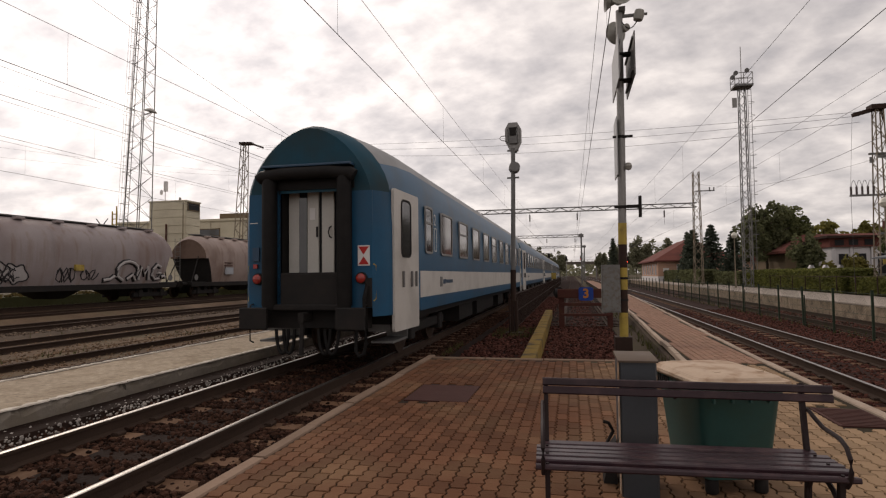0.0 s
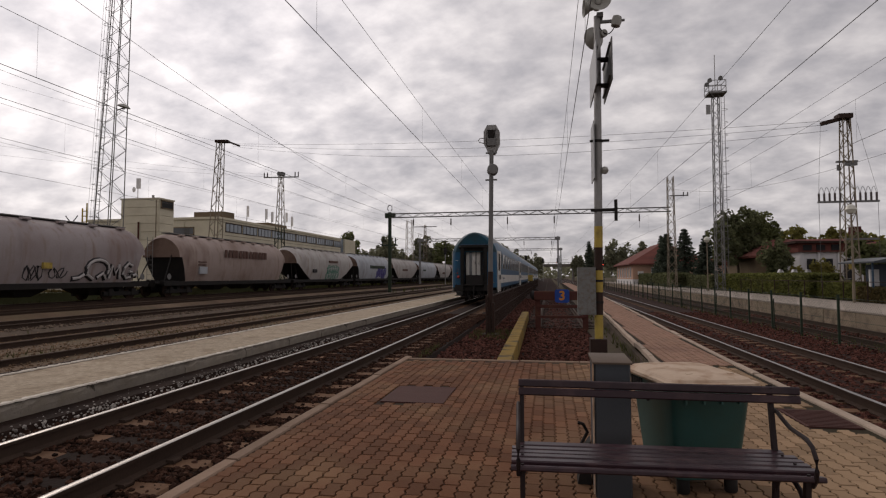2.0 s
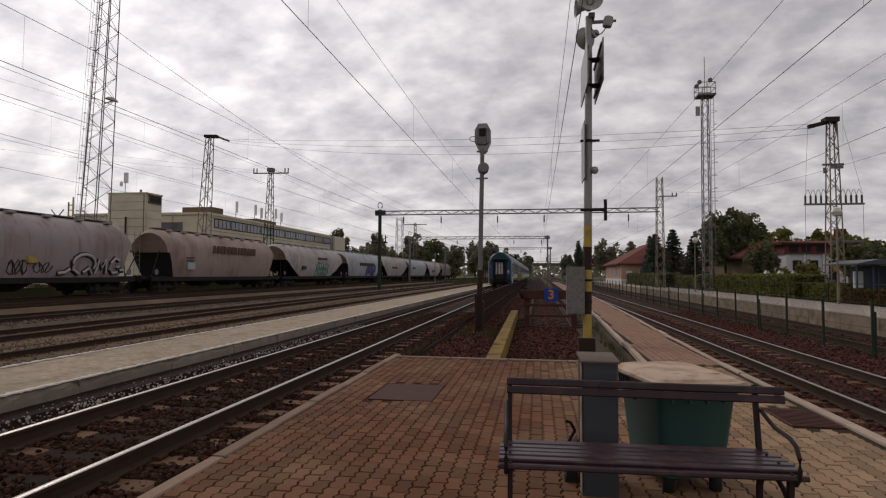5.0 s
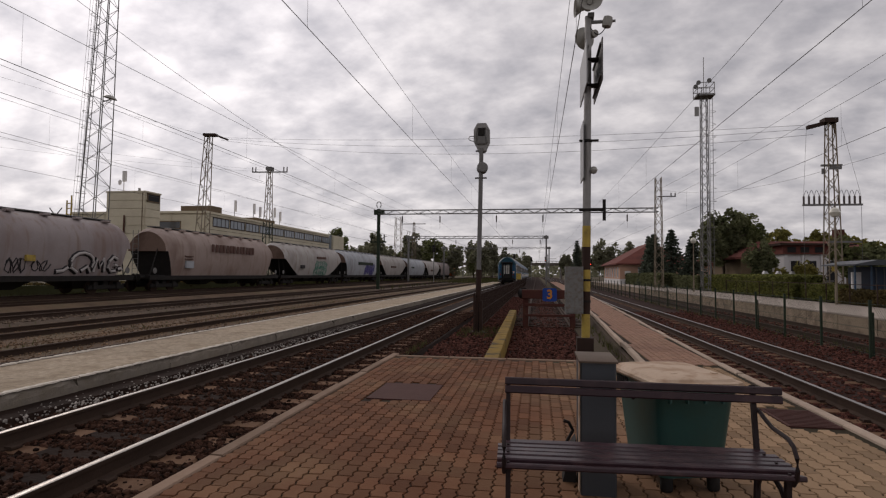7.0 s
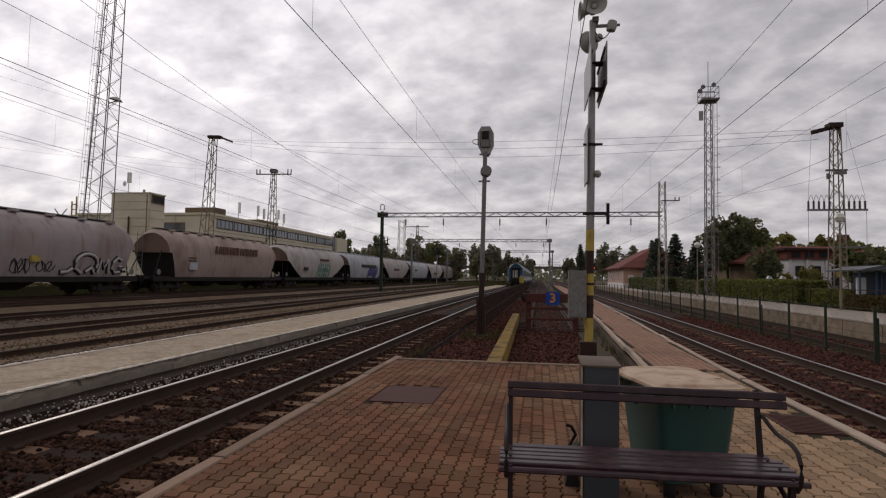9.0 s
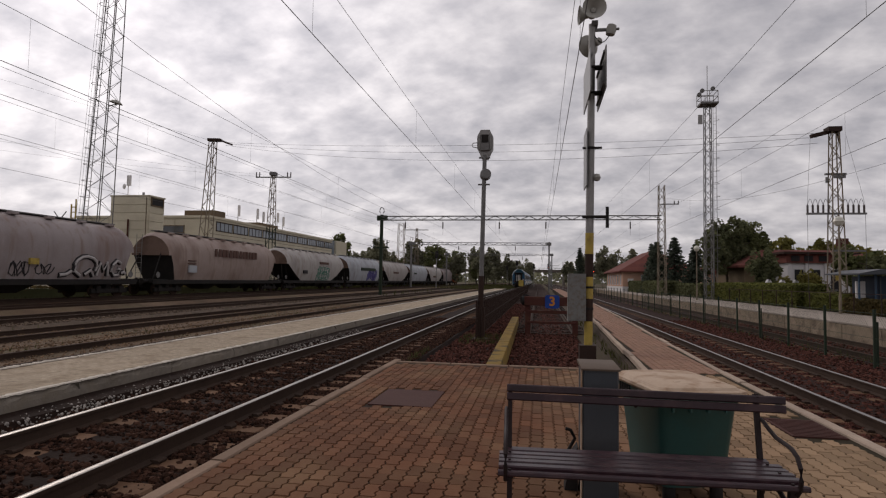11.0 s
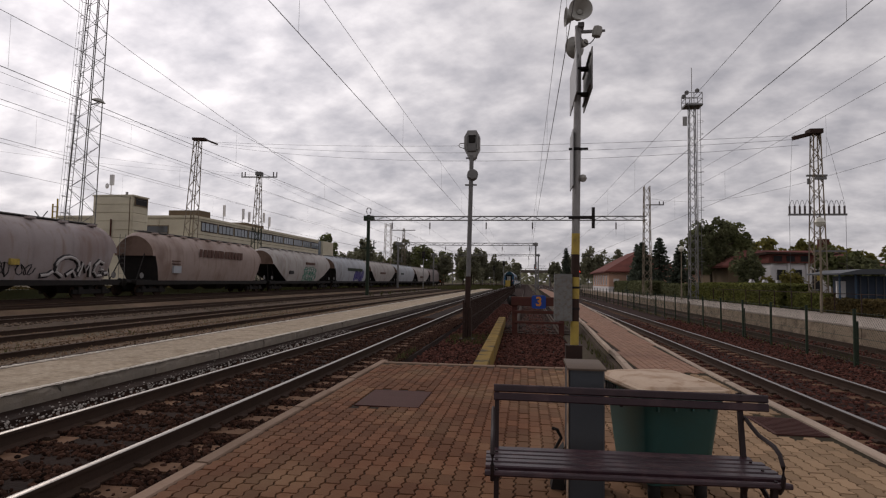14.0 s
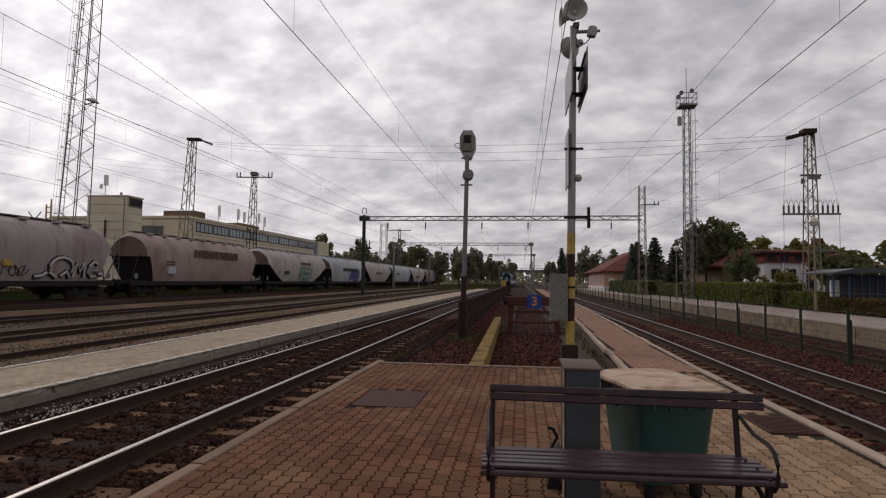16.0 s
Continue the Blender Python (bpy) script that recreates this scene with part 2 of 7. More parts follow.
M_YELLOW = material("faded_yellow_paint", (0.44, 0.32, 0.075), (0.3, 0.21, 0.06), 0.7, scale=5, fine=50, bump=0.1, stain=(0.2, 0.15, 0.06), stain_scale=5, stain_amt=0.5)
M_MOSSYELLOW = material("worn_yellow_kerb_paint", (0.24, 0.15, 0.03), (0.13, 0.085, 0.03), 0.85, scale=3, fine=40, bump=0.4, stain=(0.05, 0.042, 0.03), stain_scale=2.5, stain_amt=0.9, coords="Position")
M_DKBROWN = material("dark_brown_paint", (0.035, 0.022, 0.018), (0.055, 0.03, 0.022), 0.7, scale=5, fine=50, bump=0.1)
M_RUSTRED = material("rusty_red_steel", (0.085, 0.03, 0.024), (0.05, 0.025, 0.02), 0.8, scale=4, fine=50, bump=0.25, stain=(0.11, 0.05, 0.03), stain_scale=4, stain_amt=0.5)
M_SIGNBLUE = material("blue_number_plate_paint", (0.02, 0.06, 0.27), (0.018, 0.045, 0.2), 0.5, scale=6, fine=60, bump=0.03)
M_ORANGE = material("orange_digit_paint", (0.55, 0.22, 0.04), (0.42, 0.16, 0.04), 0.6, scale=8, fine=60, bump=0.02)
M_CABINET = material("dark_grey_cabinet_paint", (0.05, 0.056, 0.064), (0.036, 0.04, 0.046), 0.45, scale=2, fine=50, bump=0.04, spec=0.4)
M_CABTOP = material("grey_brown_cabinet_lid", (0.125, 0.092, 0.07), (0.08, 0.058, 0.044), 0.6, scale=3, fine=50, bump=0.08, spec=0.1)
M_BIN = material("green_bin_plastic", (0.02, 0.078, 0.072), (0.014, 0.052, 0.048), 0.42, scale=3, fine=40, bump=0.05, spec=0.5, stain=(0.03, 0.07, 0.05), stain_scale=3, stain_amt=0.4)
M_BINLID = material("sun_bleached_beige_lid", (0.485, 0.3686, 0.275), (0.3492, 0.2425, 0.165), 0.6, scale=3, fine=40, bump=0.1, stain=(0.2619, 0.1552, 0.088), stain_scale=6.0, stain_amt=0.8)
M_BENCH = material("dark_purple_brown_wood_paint", (0.03, 0.0125, 0.0175), (0.018, 0.0085, 0.011), 0.36, scale=4, fine=60, bump=0.12, rand=0.12, spec=0.35, stain=(0.0938, 0.049, 0.049), stain_scale=9, stain_amt=0.35, coords="Position")
M_BENCHIRON = material("black_brown_cast_iron", (0.02, 0.013, 0.014), (0.03, 0.018, 0.015), 0.6, scale=6, fine=60, bump=0.1, spec=0.2)
M_GREYBOX = material("speckled_grey_box_paint", (0.2, 0.2, 0.19), (0.12, 0.115, 0.105), 0.6, scale=6, fine=45, bump=0.06, stain=(0.13, 0.085, 0.06), stain_scale=14, stain_amt=0.5)
M_HORN = material("pale_grey_horn_paint", (0.36, 0.35, 0.32), (0.25, 0.235, 0.21), 0.55, scale=6, fine=60, bump=0.04)
M_SIGNBACK = material("bare_sign_back", (0.34, 0.34, 0.34), (0.25, 0.25, 0.25), 0.5, 0.4, scale=3, fine=40, bump=0.04)
M_WAG = material("pink_grey_wagon_paint", (0.33, 0.285, 0.28), (0.24, 0.2, 0.195), 0.65, scale=0.7, fine=14, bump=0.06, stain=(0.24, 0.185, 0.175), stain_scale=0.5, stain_amt=0.7, streak=(0.2, 0.125, 0.09))
M_WAG_TAN = material("faded_salmon_wagon_paint", (0.36, 0.285, 0.255), (0.26, 0.195, 0.168), 0.65, scale=0.7, fine=14, bump=0.06, stain=(0.2, 0.135, 0.11), stain_scale=0.5, stain_amt=0.7, streak=(0.2, 0.125, 0.09))
M_WAG_WHITE = material("dirty_white_wagon_paint", (0.44, 0.41, 0.39), (0.31, 0.285, 0.265), 0.65, scale=0.7, fine=14, bump=0.06, stain=(0.22, 0.19, 0.17), stain_scale=0.5, stain_amt=0.5, streak=(0.2, 0.125, 0.09))
M_WAG_BLUE = material("pale_blue_grey_wagon_paint", (0.42, 0.44, 0.47), (0.3, 0.31, 0.33), 0.6, scale=0.7, fine=14, bump=0.06, stain=(0.22, 0.22, 0.23), stain_scale=0.5, stain_amt=0.5, streak=(0.2, 0.125, 0.09))
M_WAG_END = material("dark_brown_wagon_end", (0.17, 0.115, 0.09), (0.10, 0.06, 0.045), 0.75, scale=0.9, fine=14, bump=0.08, stain=(0.07, 0.04, 0.03), stain_scale=0.8, stain_amt=0.7)
M_GRAF_BLACK = material("black_spray_paint", (0.03, 0.028, 0.03), (0.05, 0.045, 0.045), 0.6, scale=6, fine=60, bump=0.0)
M_GRAF_WHITE = material("chalky_spray_paint", (0.45, 0.42, 0.41), (0.35, 0.32, 0.31), 0.6, scale=6, fine=60, bump=0.0)
M_GRAF_GREEN = material("green_spray_paint", (0.03, 0.2, 0.13), (0.02, 0.14, 0.1), 0.6, scale=6, fine=60, bump=0.0)
M_GRAF_PURPLE = material("purple_spray_paint", (0.1, 0.09, 0.24), (0.08, 0.07, 0.18), 0.6, scale=6, fine=60, bump=0.0)
M_LETTER = material("dark_rust_lettering", (0.1, 0.055, 0.045), (0.14, 0.08, 0.065), 0.7, scale=6, fine=60, bump=0.0)
M_WALLGREY = material("yellowish_concrete_panel", (0.6, 0.545, 0.42), (0.48, 0.425, 0.32), 0.85, scale=0.4, fine=6, bump=0.1, rand=0.07, stain=(0.38, 0.33, 0.25), stain_scale=0.3, stain_amt=0.4, coords="Position")
M_BROWNBAND = material("brown_roof_parapet", (0.17, 0.125, 0.08), (0.12, 0.085, 0.055), 0.8, scale=1, fine=10, bump=0.1)
M_FARGLASS = material("far_window_glass", (0.17, 0.2, 0.23), (0.1, 0.12, 0.14), 0.15, scale=0.6, fine=4, bump=0.0, spec=0.7)
M_ROOFRED = material("red_roof_tile", (0.17, 0.06, 0.048), (0.11, 0.042, 0.035), 0.85, scale=1, fine=8, bump=0.3, stain=(0.09, 0.04, 0.035), stain_scale=0.6, stain_amt=0.5)
M_PINKWALL = material("salmon_plaster", (0.5, 0.31, 0.22), (0.42, 0.26, 0.19), 0.85, scale=1, fine=12, bump=0.1)
M_WHITEWALL = material("white_plaster", (0.62, 0.6, 0.6), (0.5, 0.48, 0.48), 0.85, scale=1, fine=12, bump=0.1)
M_DARKROOM = material("dark_opening", (0.02, 0.02, 0.022), (0.03, 0.028, 0.027), 0.6, scale=2, fine=12, bump=0.0)
M_LEAF = material("green_leaves", (0.14, 0.15, 0.062), (0.085, 0.095, 0.042), 0.75, scale=0.8, fine=6, bump=0.0, rand=0.45, island=True, spec=0.15, leafy=True)
M_LEAF_DK = material("dark_green_leaves", (0.135, 0.142, 0.07), (0.08, 0.086, 0.046), 0.75, scale=0.8, fine=6, bump=0.0, rand=0.45, island=True, spec=0.15, leafy=True)
M_LEAF_YL = material("yellowing_leaves", (0.195, 0.165, 0.045), (0.105, 0.12, 0.038), 0.75, scale=0.6, fine=6, bump=0.0, rand=0.4, island=True, spec=0.15, leafy=True)
M_NEEDLE = material("blue_green_needles", (0.085, 0.1, 0.072), (0.05, 0.06, 0.046), 0.75, scale=0.8, fine=6, bump=0.0, rand=0.4, island=True, spec=0.1, leafy=True)
M_HEDGE = material("hedge_leaves", (0.15, 0.155, 0.045), (0.075, 0.085, 0.028), 0.75, scale=0.5, fine=6, bump=0.0, rand=0.5, island=True, spec=0.15, leafy=True)
M_HEDGE_BR = material("browned_hedge_leaves", (0.111, 0.081, 0.033), (0.065, 0.058, 0.026), 0.75, scale=0.5, fine=6, bump=0.0, rand=0.45, island=True, spec=0.15, leafy=True)
M_BARK = material("brown_bark", (0.07, 0.055, 0.04), (0.04, 0.032, 0.025), 0.9, scale=5, fine=40, bump=0.5)
M_GRASS = material("dry_grass", (0.085, 0.085, 0.03), (0.055, 0.06, 0.022), 0.9, scale=0.8, fine=10, bump=0.2, rand=0.3, island=True)
M_PALEPAVE = material("pale_platform_asphalt", (0.33, 0.28, 0.24), (0.22, 0.185, 0.155), 0.9, scale=0.8, fine=20, bump=0.1)
M_LAMP = material("opal_lamp_globe", (0.6, 0.58, 0.5), (0.52, 0.5, 0.43), 0.35, scale=5, fine=40, bump=0.0, spec=0.5)
M_WIRE = material("dark_wire", (0.135, 0.1275, 0.1275), (0.105, 0.099, 0.0975), 0.6, 0.3, scale=4, fine=20, bump=0.0)
M_INSUL = material("brown_insulator", (0.05, 0.028, 0.022), (0.035, 0.022, 0.02), 0.3, scale=5, fine=40, bump=0.0, spec=0.6)
M_GRATE = material("dull_red_grate", (0.072, 0.0315, 0.0266), (0.0504, 0.0242, 0.0199), 0.75, scale=4, fine=50, bump=0.2, spec=0.1)
M_SIGLIGHT = glowing("red_signal_light", (1.0, 0.08, 0.04), 3.0)
M_ORANGEBODY = material("orange_vehicle_paint", (0.5, 0.14, 0.04), (0.4, 0.11, 0.04), 0.5, scale=2, fine=20, bump=0.02)
M_RAIL_DULL = material("worn_dull_rail_head", (0.3, 0.28, 0.27), (0.2, 0.18, 0.17), 0.42, 0.9, scale=2, fine=80, bump=0.05)
M_GUTTER = material("mossy_dark_concrete", (0.075, 0.054, 0.04), (0.036, 0.027, 0.02), 0.95, scale=2, fine=30, bump=0.5, stain=(0.06, 0.055, 0.025), stain_scale=1.5, stain_amt=0.5)
# far foliage: distance haze is mixed into the leaf colour as paler olive
M_LEAF_FAR = material("haze_paled_olive_leaves", (0.2, 0.195, 0.125), (0.14, 0.14, 0.095), 0.8, scale=0.3, fine=3, bump=0.0, rand=0.35, island=True, spec=0.1, leafy=True)
M_STONE_GREY = material("grey_crushed_stone", (0.152, 0.1135, 0.0851), (0.0712, 0.0499, 0.0363), 0.95, scale=1.0, fine=20, bump=0.3, rand=0.5, island=True, spec=0.1)
M_WOOD_SLEEPER = material("dark_tarred_wood", (0.04, 0.026, 0.02), (0.022, 0.015, 0.012), 0.85, scale=3, fine=60, bump=0.4, rand=0.25, coords="Position")

# ---- mesh helpers ----


class Mesh:
    """Collects vertices and faces for one mesh."""

    def __init__(self):
        self.v, self.f, self.smooth = [], [], False

    def add(self, vs, fs):
        n = len(self.v)
        self.v.extend(tuple(p) for p in vs)
        self.f.extend(tuple(n + i for i in f) for f in fs)
        return self

    def box(self, x0, y0, z0, x1, y1, z1, m=None, c=0.0):
        """A box; c chamfers the four edges along its longest axis and the top rim a little."""
        if c:
            d = (x1 - x0, y1 - y0, z1 - z0)
            ax = d.index(max(d))
            a, b = [i for i in range(3) if i != ax]
            lo, hi = (x0, y0, z0), (x1, y1, z1)
            ring = [(lo[a] + c, lo[b]), (hi[a] - c, lo[b]), (hi[a], lo[b] + c), (hi[a], hi[b] - c), (hi[a] - c, hi[b]), (lo[a] + c, hi[b]), (lo[a], hi[b] - c), (lo[a], lo[b] + c)]
            vs = []
            for e in (lo[ax], hi[ax]):
                for p, q in ring:
                    w = [0, 0, 0]
                    w[ax], w[a], w[b] = e, p, q
                    vs.append(w)
            fs = [tuple(range(7, -1, -1)), tuple(range(8, 16))] + [(i, (i + 1) % 8, 8 + (i + 1) % 8, 8 + i) for i in range(8)]
        else:
            vs = [(x, y, z) for z in (z0, z1) for y in (y0, y1) for x in (x0, x1)]
            fs = [(0, 2, 3, 1), (4, 5, 7, 6), (0, 1, 5, 4), (2, 6, 7, 3), (0, 4, 6, 2), (1, 3, 7, 5)]
        if m is not None:
            vs = [m @ Vector(p) for p in vs]
        return self.add(vs, fs)

    def tube(self, p0, p1, r0, r1=None, n=8, cap=True):
        p0, p1 = Vector(p0), Vector(p1)
        r1 = r0 if r1 is None else r1
        q = (p1 - p0).to_track_quat("Z", "Y")
        vs = []
        for p, r in ((p0, r0), (p1, r1)):
            for i in range(n):
                a = 2 * math.pi * i / n
                vs.append(p + q @ Vector((r * math.cos(a), r * math.sin(a), 0)))
        fs = [(i, (i + 1) % n, n + (i + 1) % n, n + i) for i in range(n)]
        if cap:
            fs += [tuple(range(n - 1, -1, -1)), tuple(range(n, 2 * n))]
        return self.add(vs, fs)

    def path(self, pts, r, n=6):
        """A bent round bar through points."""
        pts = [Vector(p) for p in pts]
        vs, k = [], len(pts)
        for j, p in enumerate(pts):
            d = (pts[min(j + 1, k - 1)] - pts[max(j - 1, 0)]).normalized()
            q = d.to_track_quat("Z", "Y")
            for i in range(n):
                a = 2 * math.pi * i / n
                vs.append(p + q @ Vector((r * math.cos(a), r * math.sin(a), 0)))
        fs = [(j * n + i, j * n + (i + 1) % n, (j + 1) * n + (i + 1) % n, (j + 1) * n + i) for j in range(k - 1) for i in range(n)]
        fs += [tuple(range(n - 1, -1, -1)), tuple(range((k - 1) * n, k * n))]
        return self.add(vs, fs)

    def prof(self, poly, a, b, axis="y"):
        """A closed outline (two coordinates) drawn out along an axis from a to b."""
        put = {"x": lambda u, v, e: (e, u, v), "y": lambda u, v, e: (u, e, v), "z": lambda u, v, e: (u, v, e)}[axis]
        n = len(poly)
        vs = [put(u, v, a) for u, v in poly] + [put(u, v, b) for u, v in poly]
        fs = [(i, (i + 1) % n, n + (i + 1) % n, n + i) for i in range(n)] + [tuple(range(n - 1, -1, -1)), tuple(range(n, 2 * n))]
        return self.add(vs, fs)

    def loft(self, rings, cap=True):
        n = len(rings[0])
        vs = [p for r in rings for p in r]
        fs = [(j * n + i, j * n + (i + 1) % n, (j + 1) * n + (i + 1) % n, (j + 1) * n + i) for j in range(len(rings) - 1) for i in range(n)]
        if cap:
            k = len(rings) - 1
            fs += [tuple(range(n - 1, -1, -1)), tuple(range(k * n, k * n + n))]
        return self.add(vs, fs)

    def rev(self, prof, m=None, n=20):
        """A turned shape: (radius, height) pairs round the z axis."""
        rings = [[Vector((r * math.cos(2 * math.pi * i / n), r * math.sin(2 * math.pi * i / n), z)) for i in range(n)] for r, z in prof]
        if m is not None:
            rings = [[m @ p for p in r] for r in rings]
        return self.loft(rings)

    def data(self, name, mat, smooth=None):
        me = bpy.data.meshes.new(name)
        me.from_pydata(self.v, [], self.f)
        bm = bmesh.new()
        bm.from_mesh(me)
        bmesh.ops.recalc_face_normals(bm, faces=bm.faces)
        bm.to_mesh(me)
        bm.free()
        me.materials.append(mat)
        if smooth:
            me.shade_smooth()
            me.set_sharp_from_angle(angle=radians(smooth))
        return me


def part(name, mesh, mat, parent, label="", smooth=35):
    """Links a mesh as one object under a thing or under a part."""
    ob = new(name, mesh.data(name, mat, smooth) if isinstance(mesh, Mesh) else mesh)
    ob.parent = parent
    return tagged(ob, label) if label else ob


def thing(name, at, label, category, group="", kind="", rz=0):
    ob = new(name)
    ob.empty_display_size = 0.2
    ob.matrix_basis = pose(*at, 0, 0, rz)
    return tagged(ob, label, category, group, kind)


def solid(name, mesh, mat, label, category, group="", kind="", at=(0, 0, 0), smooth=35, rz=0):
    ob = new(name, mesh.data(name, mat, smooth))
    ob.matrix_basis = pose(*at, 0, 0, rz)
    return tagged(ob, label, category, group, kind)


def lump(name, v, f, mat, label, category, parent=None):
    """Many small pieces from arrays as one object of kind stuff."""
    me = bpy.data.meshes.new(name)
    me.from_pydata(v, [], f)
    me.materials.append(mat)
    ob = new(name, me)
    if parent:
        ob.parent = parent
        return tagged(ob, label, "", "", "stuff")
    return tagged(ob, label, category, "", "stuff")


rng = np.random.default_rng(5)
R_L, R_M, R_R = -0.08, -0.10, -0.30  # rail tops: left main, dead-end, right main


# ---- ground and beds ----
def ground_z(x, y):
    """The yard falls a little to the main lines and rises again at its far side."""
    k = min(max((-x - 20.0) / 7.0, 0.0), 1.0)
    r = min(max((x - 12.5) / 2.0, 0.0), 1.0)
    return -0.72 + 0.68 * k * k * (3 - 2 * k) + 0.8 * r


def build_ground():
    xs = [-3000, -900, -300, -120, -60, -40, -30, -27, -25, -23.5, -22, -20, -18.5, -17, -15.5, -13, -9, -5, 0, 5, 9, 12.5, 13.5, 14.5, 30, 60, 120, 300, 900, 3000]
    ys = [-3000, -800, -100, -30, -10, 0, 10, 20, 40, 70, 120, 200, 400, 900, 4500]
    m = Mesh()
    m.add([(x, y, ground_z(x, y)) for y in ys for x in xs],
          [(j * len(xs) + i, j * len(xs) + i + 1, (j + 1) * len(xs) + i + 1, (j + 1) * len(xs) + i) for j in range(len(ys) - 1) for i in range(len(xs) - 1)])
    solid("ground", m, M_GROUND, "dry brown earth ground with sparse green growth", "ground", kind="structure")


def bed(name, x0, x1, y0, y1, z, mat, label, slope=0.25):
    """A long flat-topped bank of ballast, wavy along its rims."""
    m = Mesh()
    n = 60
    rows = []
    for j in range(n + 1):
        y = y0 + (y1 - y0) * (j / n) ** 1.6
        w = [rng.uniform(-0.08, 0.08) for _ in range(2)]
        rows.append([(x0 - slope + w[0], y, z - 0.3), (x0 + w[0], y, z), ((x0 + x1) / 2, y, z + 0.01), (x1 + w[1], y, z), (x1 + slope + w[1], y, z - 0.3)])
    m.add([p for r in rows for p in r], [(j * 5 + i, j * 5 + i + 1, j * 5 + i + 6, j * 5 + i + 5) for j in range(n) for i in range(4)])
    return solid(name, m, mat, label, "ballast bed", kind="structure")


RAIL_PROFILE = [(-0.07, -0.17), (0.07, -0.17), (0.07, -0.155), (0.012, -0.135), (0.012, -0.045), (0.034, -0.035), (0.034, -0.006), (-0.034, -0.006), (-0.034, -0.035), (-0.012, -0.045), (-0.012, -0.135), (-0.07, -0.155)]
HEAD_PROFILE = [(-0.034, -0.006), (0.034, -0.006), (0.022, 0.0), (-0.022, 0.0)]


def track(ax, z, y0, y1, sleepers_to, label, shine=True, step=0.62, head=None, wood=None):
    t = thing("railway_track", (ax, 0, z), label, "railway track", "parallel railway tracks")
    for s in (-0.752, 0.752):
        r = part("rail", Mesh().prof([(s + u, v) for u, v in RAIL_PROFILE], y0, y1), M_RAIL, t)
        part("rail_head", Mesh().prof([(s + u, v) for u, v in HEAD_PROFILE], y0, y1), (head or M_RAIL_TOP) if shine else M_RAIL, r, "polished bright running surface" if shine else "")
    poly = [(-1.25, -0.33), (1.25, -0.33), (1.25, -0.2), (1.2, -0.172), (0.45, -0.172), (0.35, -0.192), (-0.35, -0.192), (-0.45, -0.172), (-1.2, -0.172), (-1.25, -0.2)]
    me = Mesh().prof(poly, -0.12, 0.12).data("sleeper", wood or M_SLEEPER)
    pme = Mesh().box(-0.045, -0.06, -0.172, 0.045, 0.06, -0.135, c=0.01).data("rail_fastening", M_RAIL)
    y, n = y0 + 0.3, 0
    while y < sleepers_to:
        o = part("sleeper", me, None, t)
        o.location = (rng.uniform(-0.02, 0.02), y, rng.uniform(-0.008, 0.006))
        o.rotation_euler = (0, 0, rng.uniform(-0.012, 0.012))
        if y < 14:
            for d in (-0.852, -0.652, 0.652, 0.852):
                part("rail_fastening", pme, None, o).location = (d, 0, 0)
        y += step
        n += 1
    return t


def build_tracks():
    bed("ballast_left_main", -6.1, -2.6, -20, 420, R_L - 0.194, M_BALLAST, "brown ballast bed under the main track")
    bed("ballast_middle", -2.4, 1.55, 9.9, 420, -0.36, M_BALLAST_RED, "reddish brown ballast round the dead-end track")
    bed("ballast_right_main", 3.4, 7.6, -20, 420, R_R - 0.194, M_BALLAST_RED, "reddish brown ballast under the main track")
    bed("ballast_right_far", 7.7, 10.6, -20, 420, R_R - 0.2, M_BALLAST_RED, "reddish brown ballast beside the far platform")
    bed("ballast_yard", -12.6, -8.2, -20, 420, -0.40, M_BALLAST_TAN, "tan gravel and weeds between yard tracks")
    bed("ballast_yard_grey", -20.5, -12.7, -20, 420, -0.385, M_BALLAST_TAN, "tan gravel between yard tracks")
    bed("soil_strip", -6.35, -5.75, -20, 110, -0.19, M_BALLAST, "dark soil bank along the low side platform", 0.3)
    track(-4.25, R_L, -19, 420, 70, "main railway track with bright rails on sleepers")
    track(0.42, R_M - 0.03, 19.9, 420, 60, "dead-end railway track with dull rails on dark sleepers", False, wood=M_WOOD_SLEEPER)
    track(5.19, R_R, -19, 420, 60, "main railway track with worn rails on sleepers", head=M_RAIL_DULL)
    track(9.3, R_R - 0.02, -19, 420, 60, "far railway track beside the raised platform", False)
    track(-10.4, -0.25, -19, 420, 30, "dull rusty yard track on sleepers", False)
    track(-14.6, -0.23, -19, 420, 40, "dull rusty yard track on sleepers", False)
    track(-18.6, -0.12, -19, 420, 30, "dull rusty yard track on sleepers", False)
    track(-22.0, 0.06, -19, 420, 30, "dull rusty yard track on sleepers", False)
    track(-25.6, 0.14, -19, 420, 30, "rusty yard track under parked wagons", False)
    bed("ballast_strip_grey", -20.6, -16.9, -20, 420, -0.30, M_BALLAST_GREY, "grey crushed stone between yard tracks", 0.5)
    bed("ballast_wagons", -27.4, -20.7, -20, 420, -0.045, M_BALLAST_TAN, "tan gravel under the parked wagons", 0.9)


build_ground()
build_tracks()

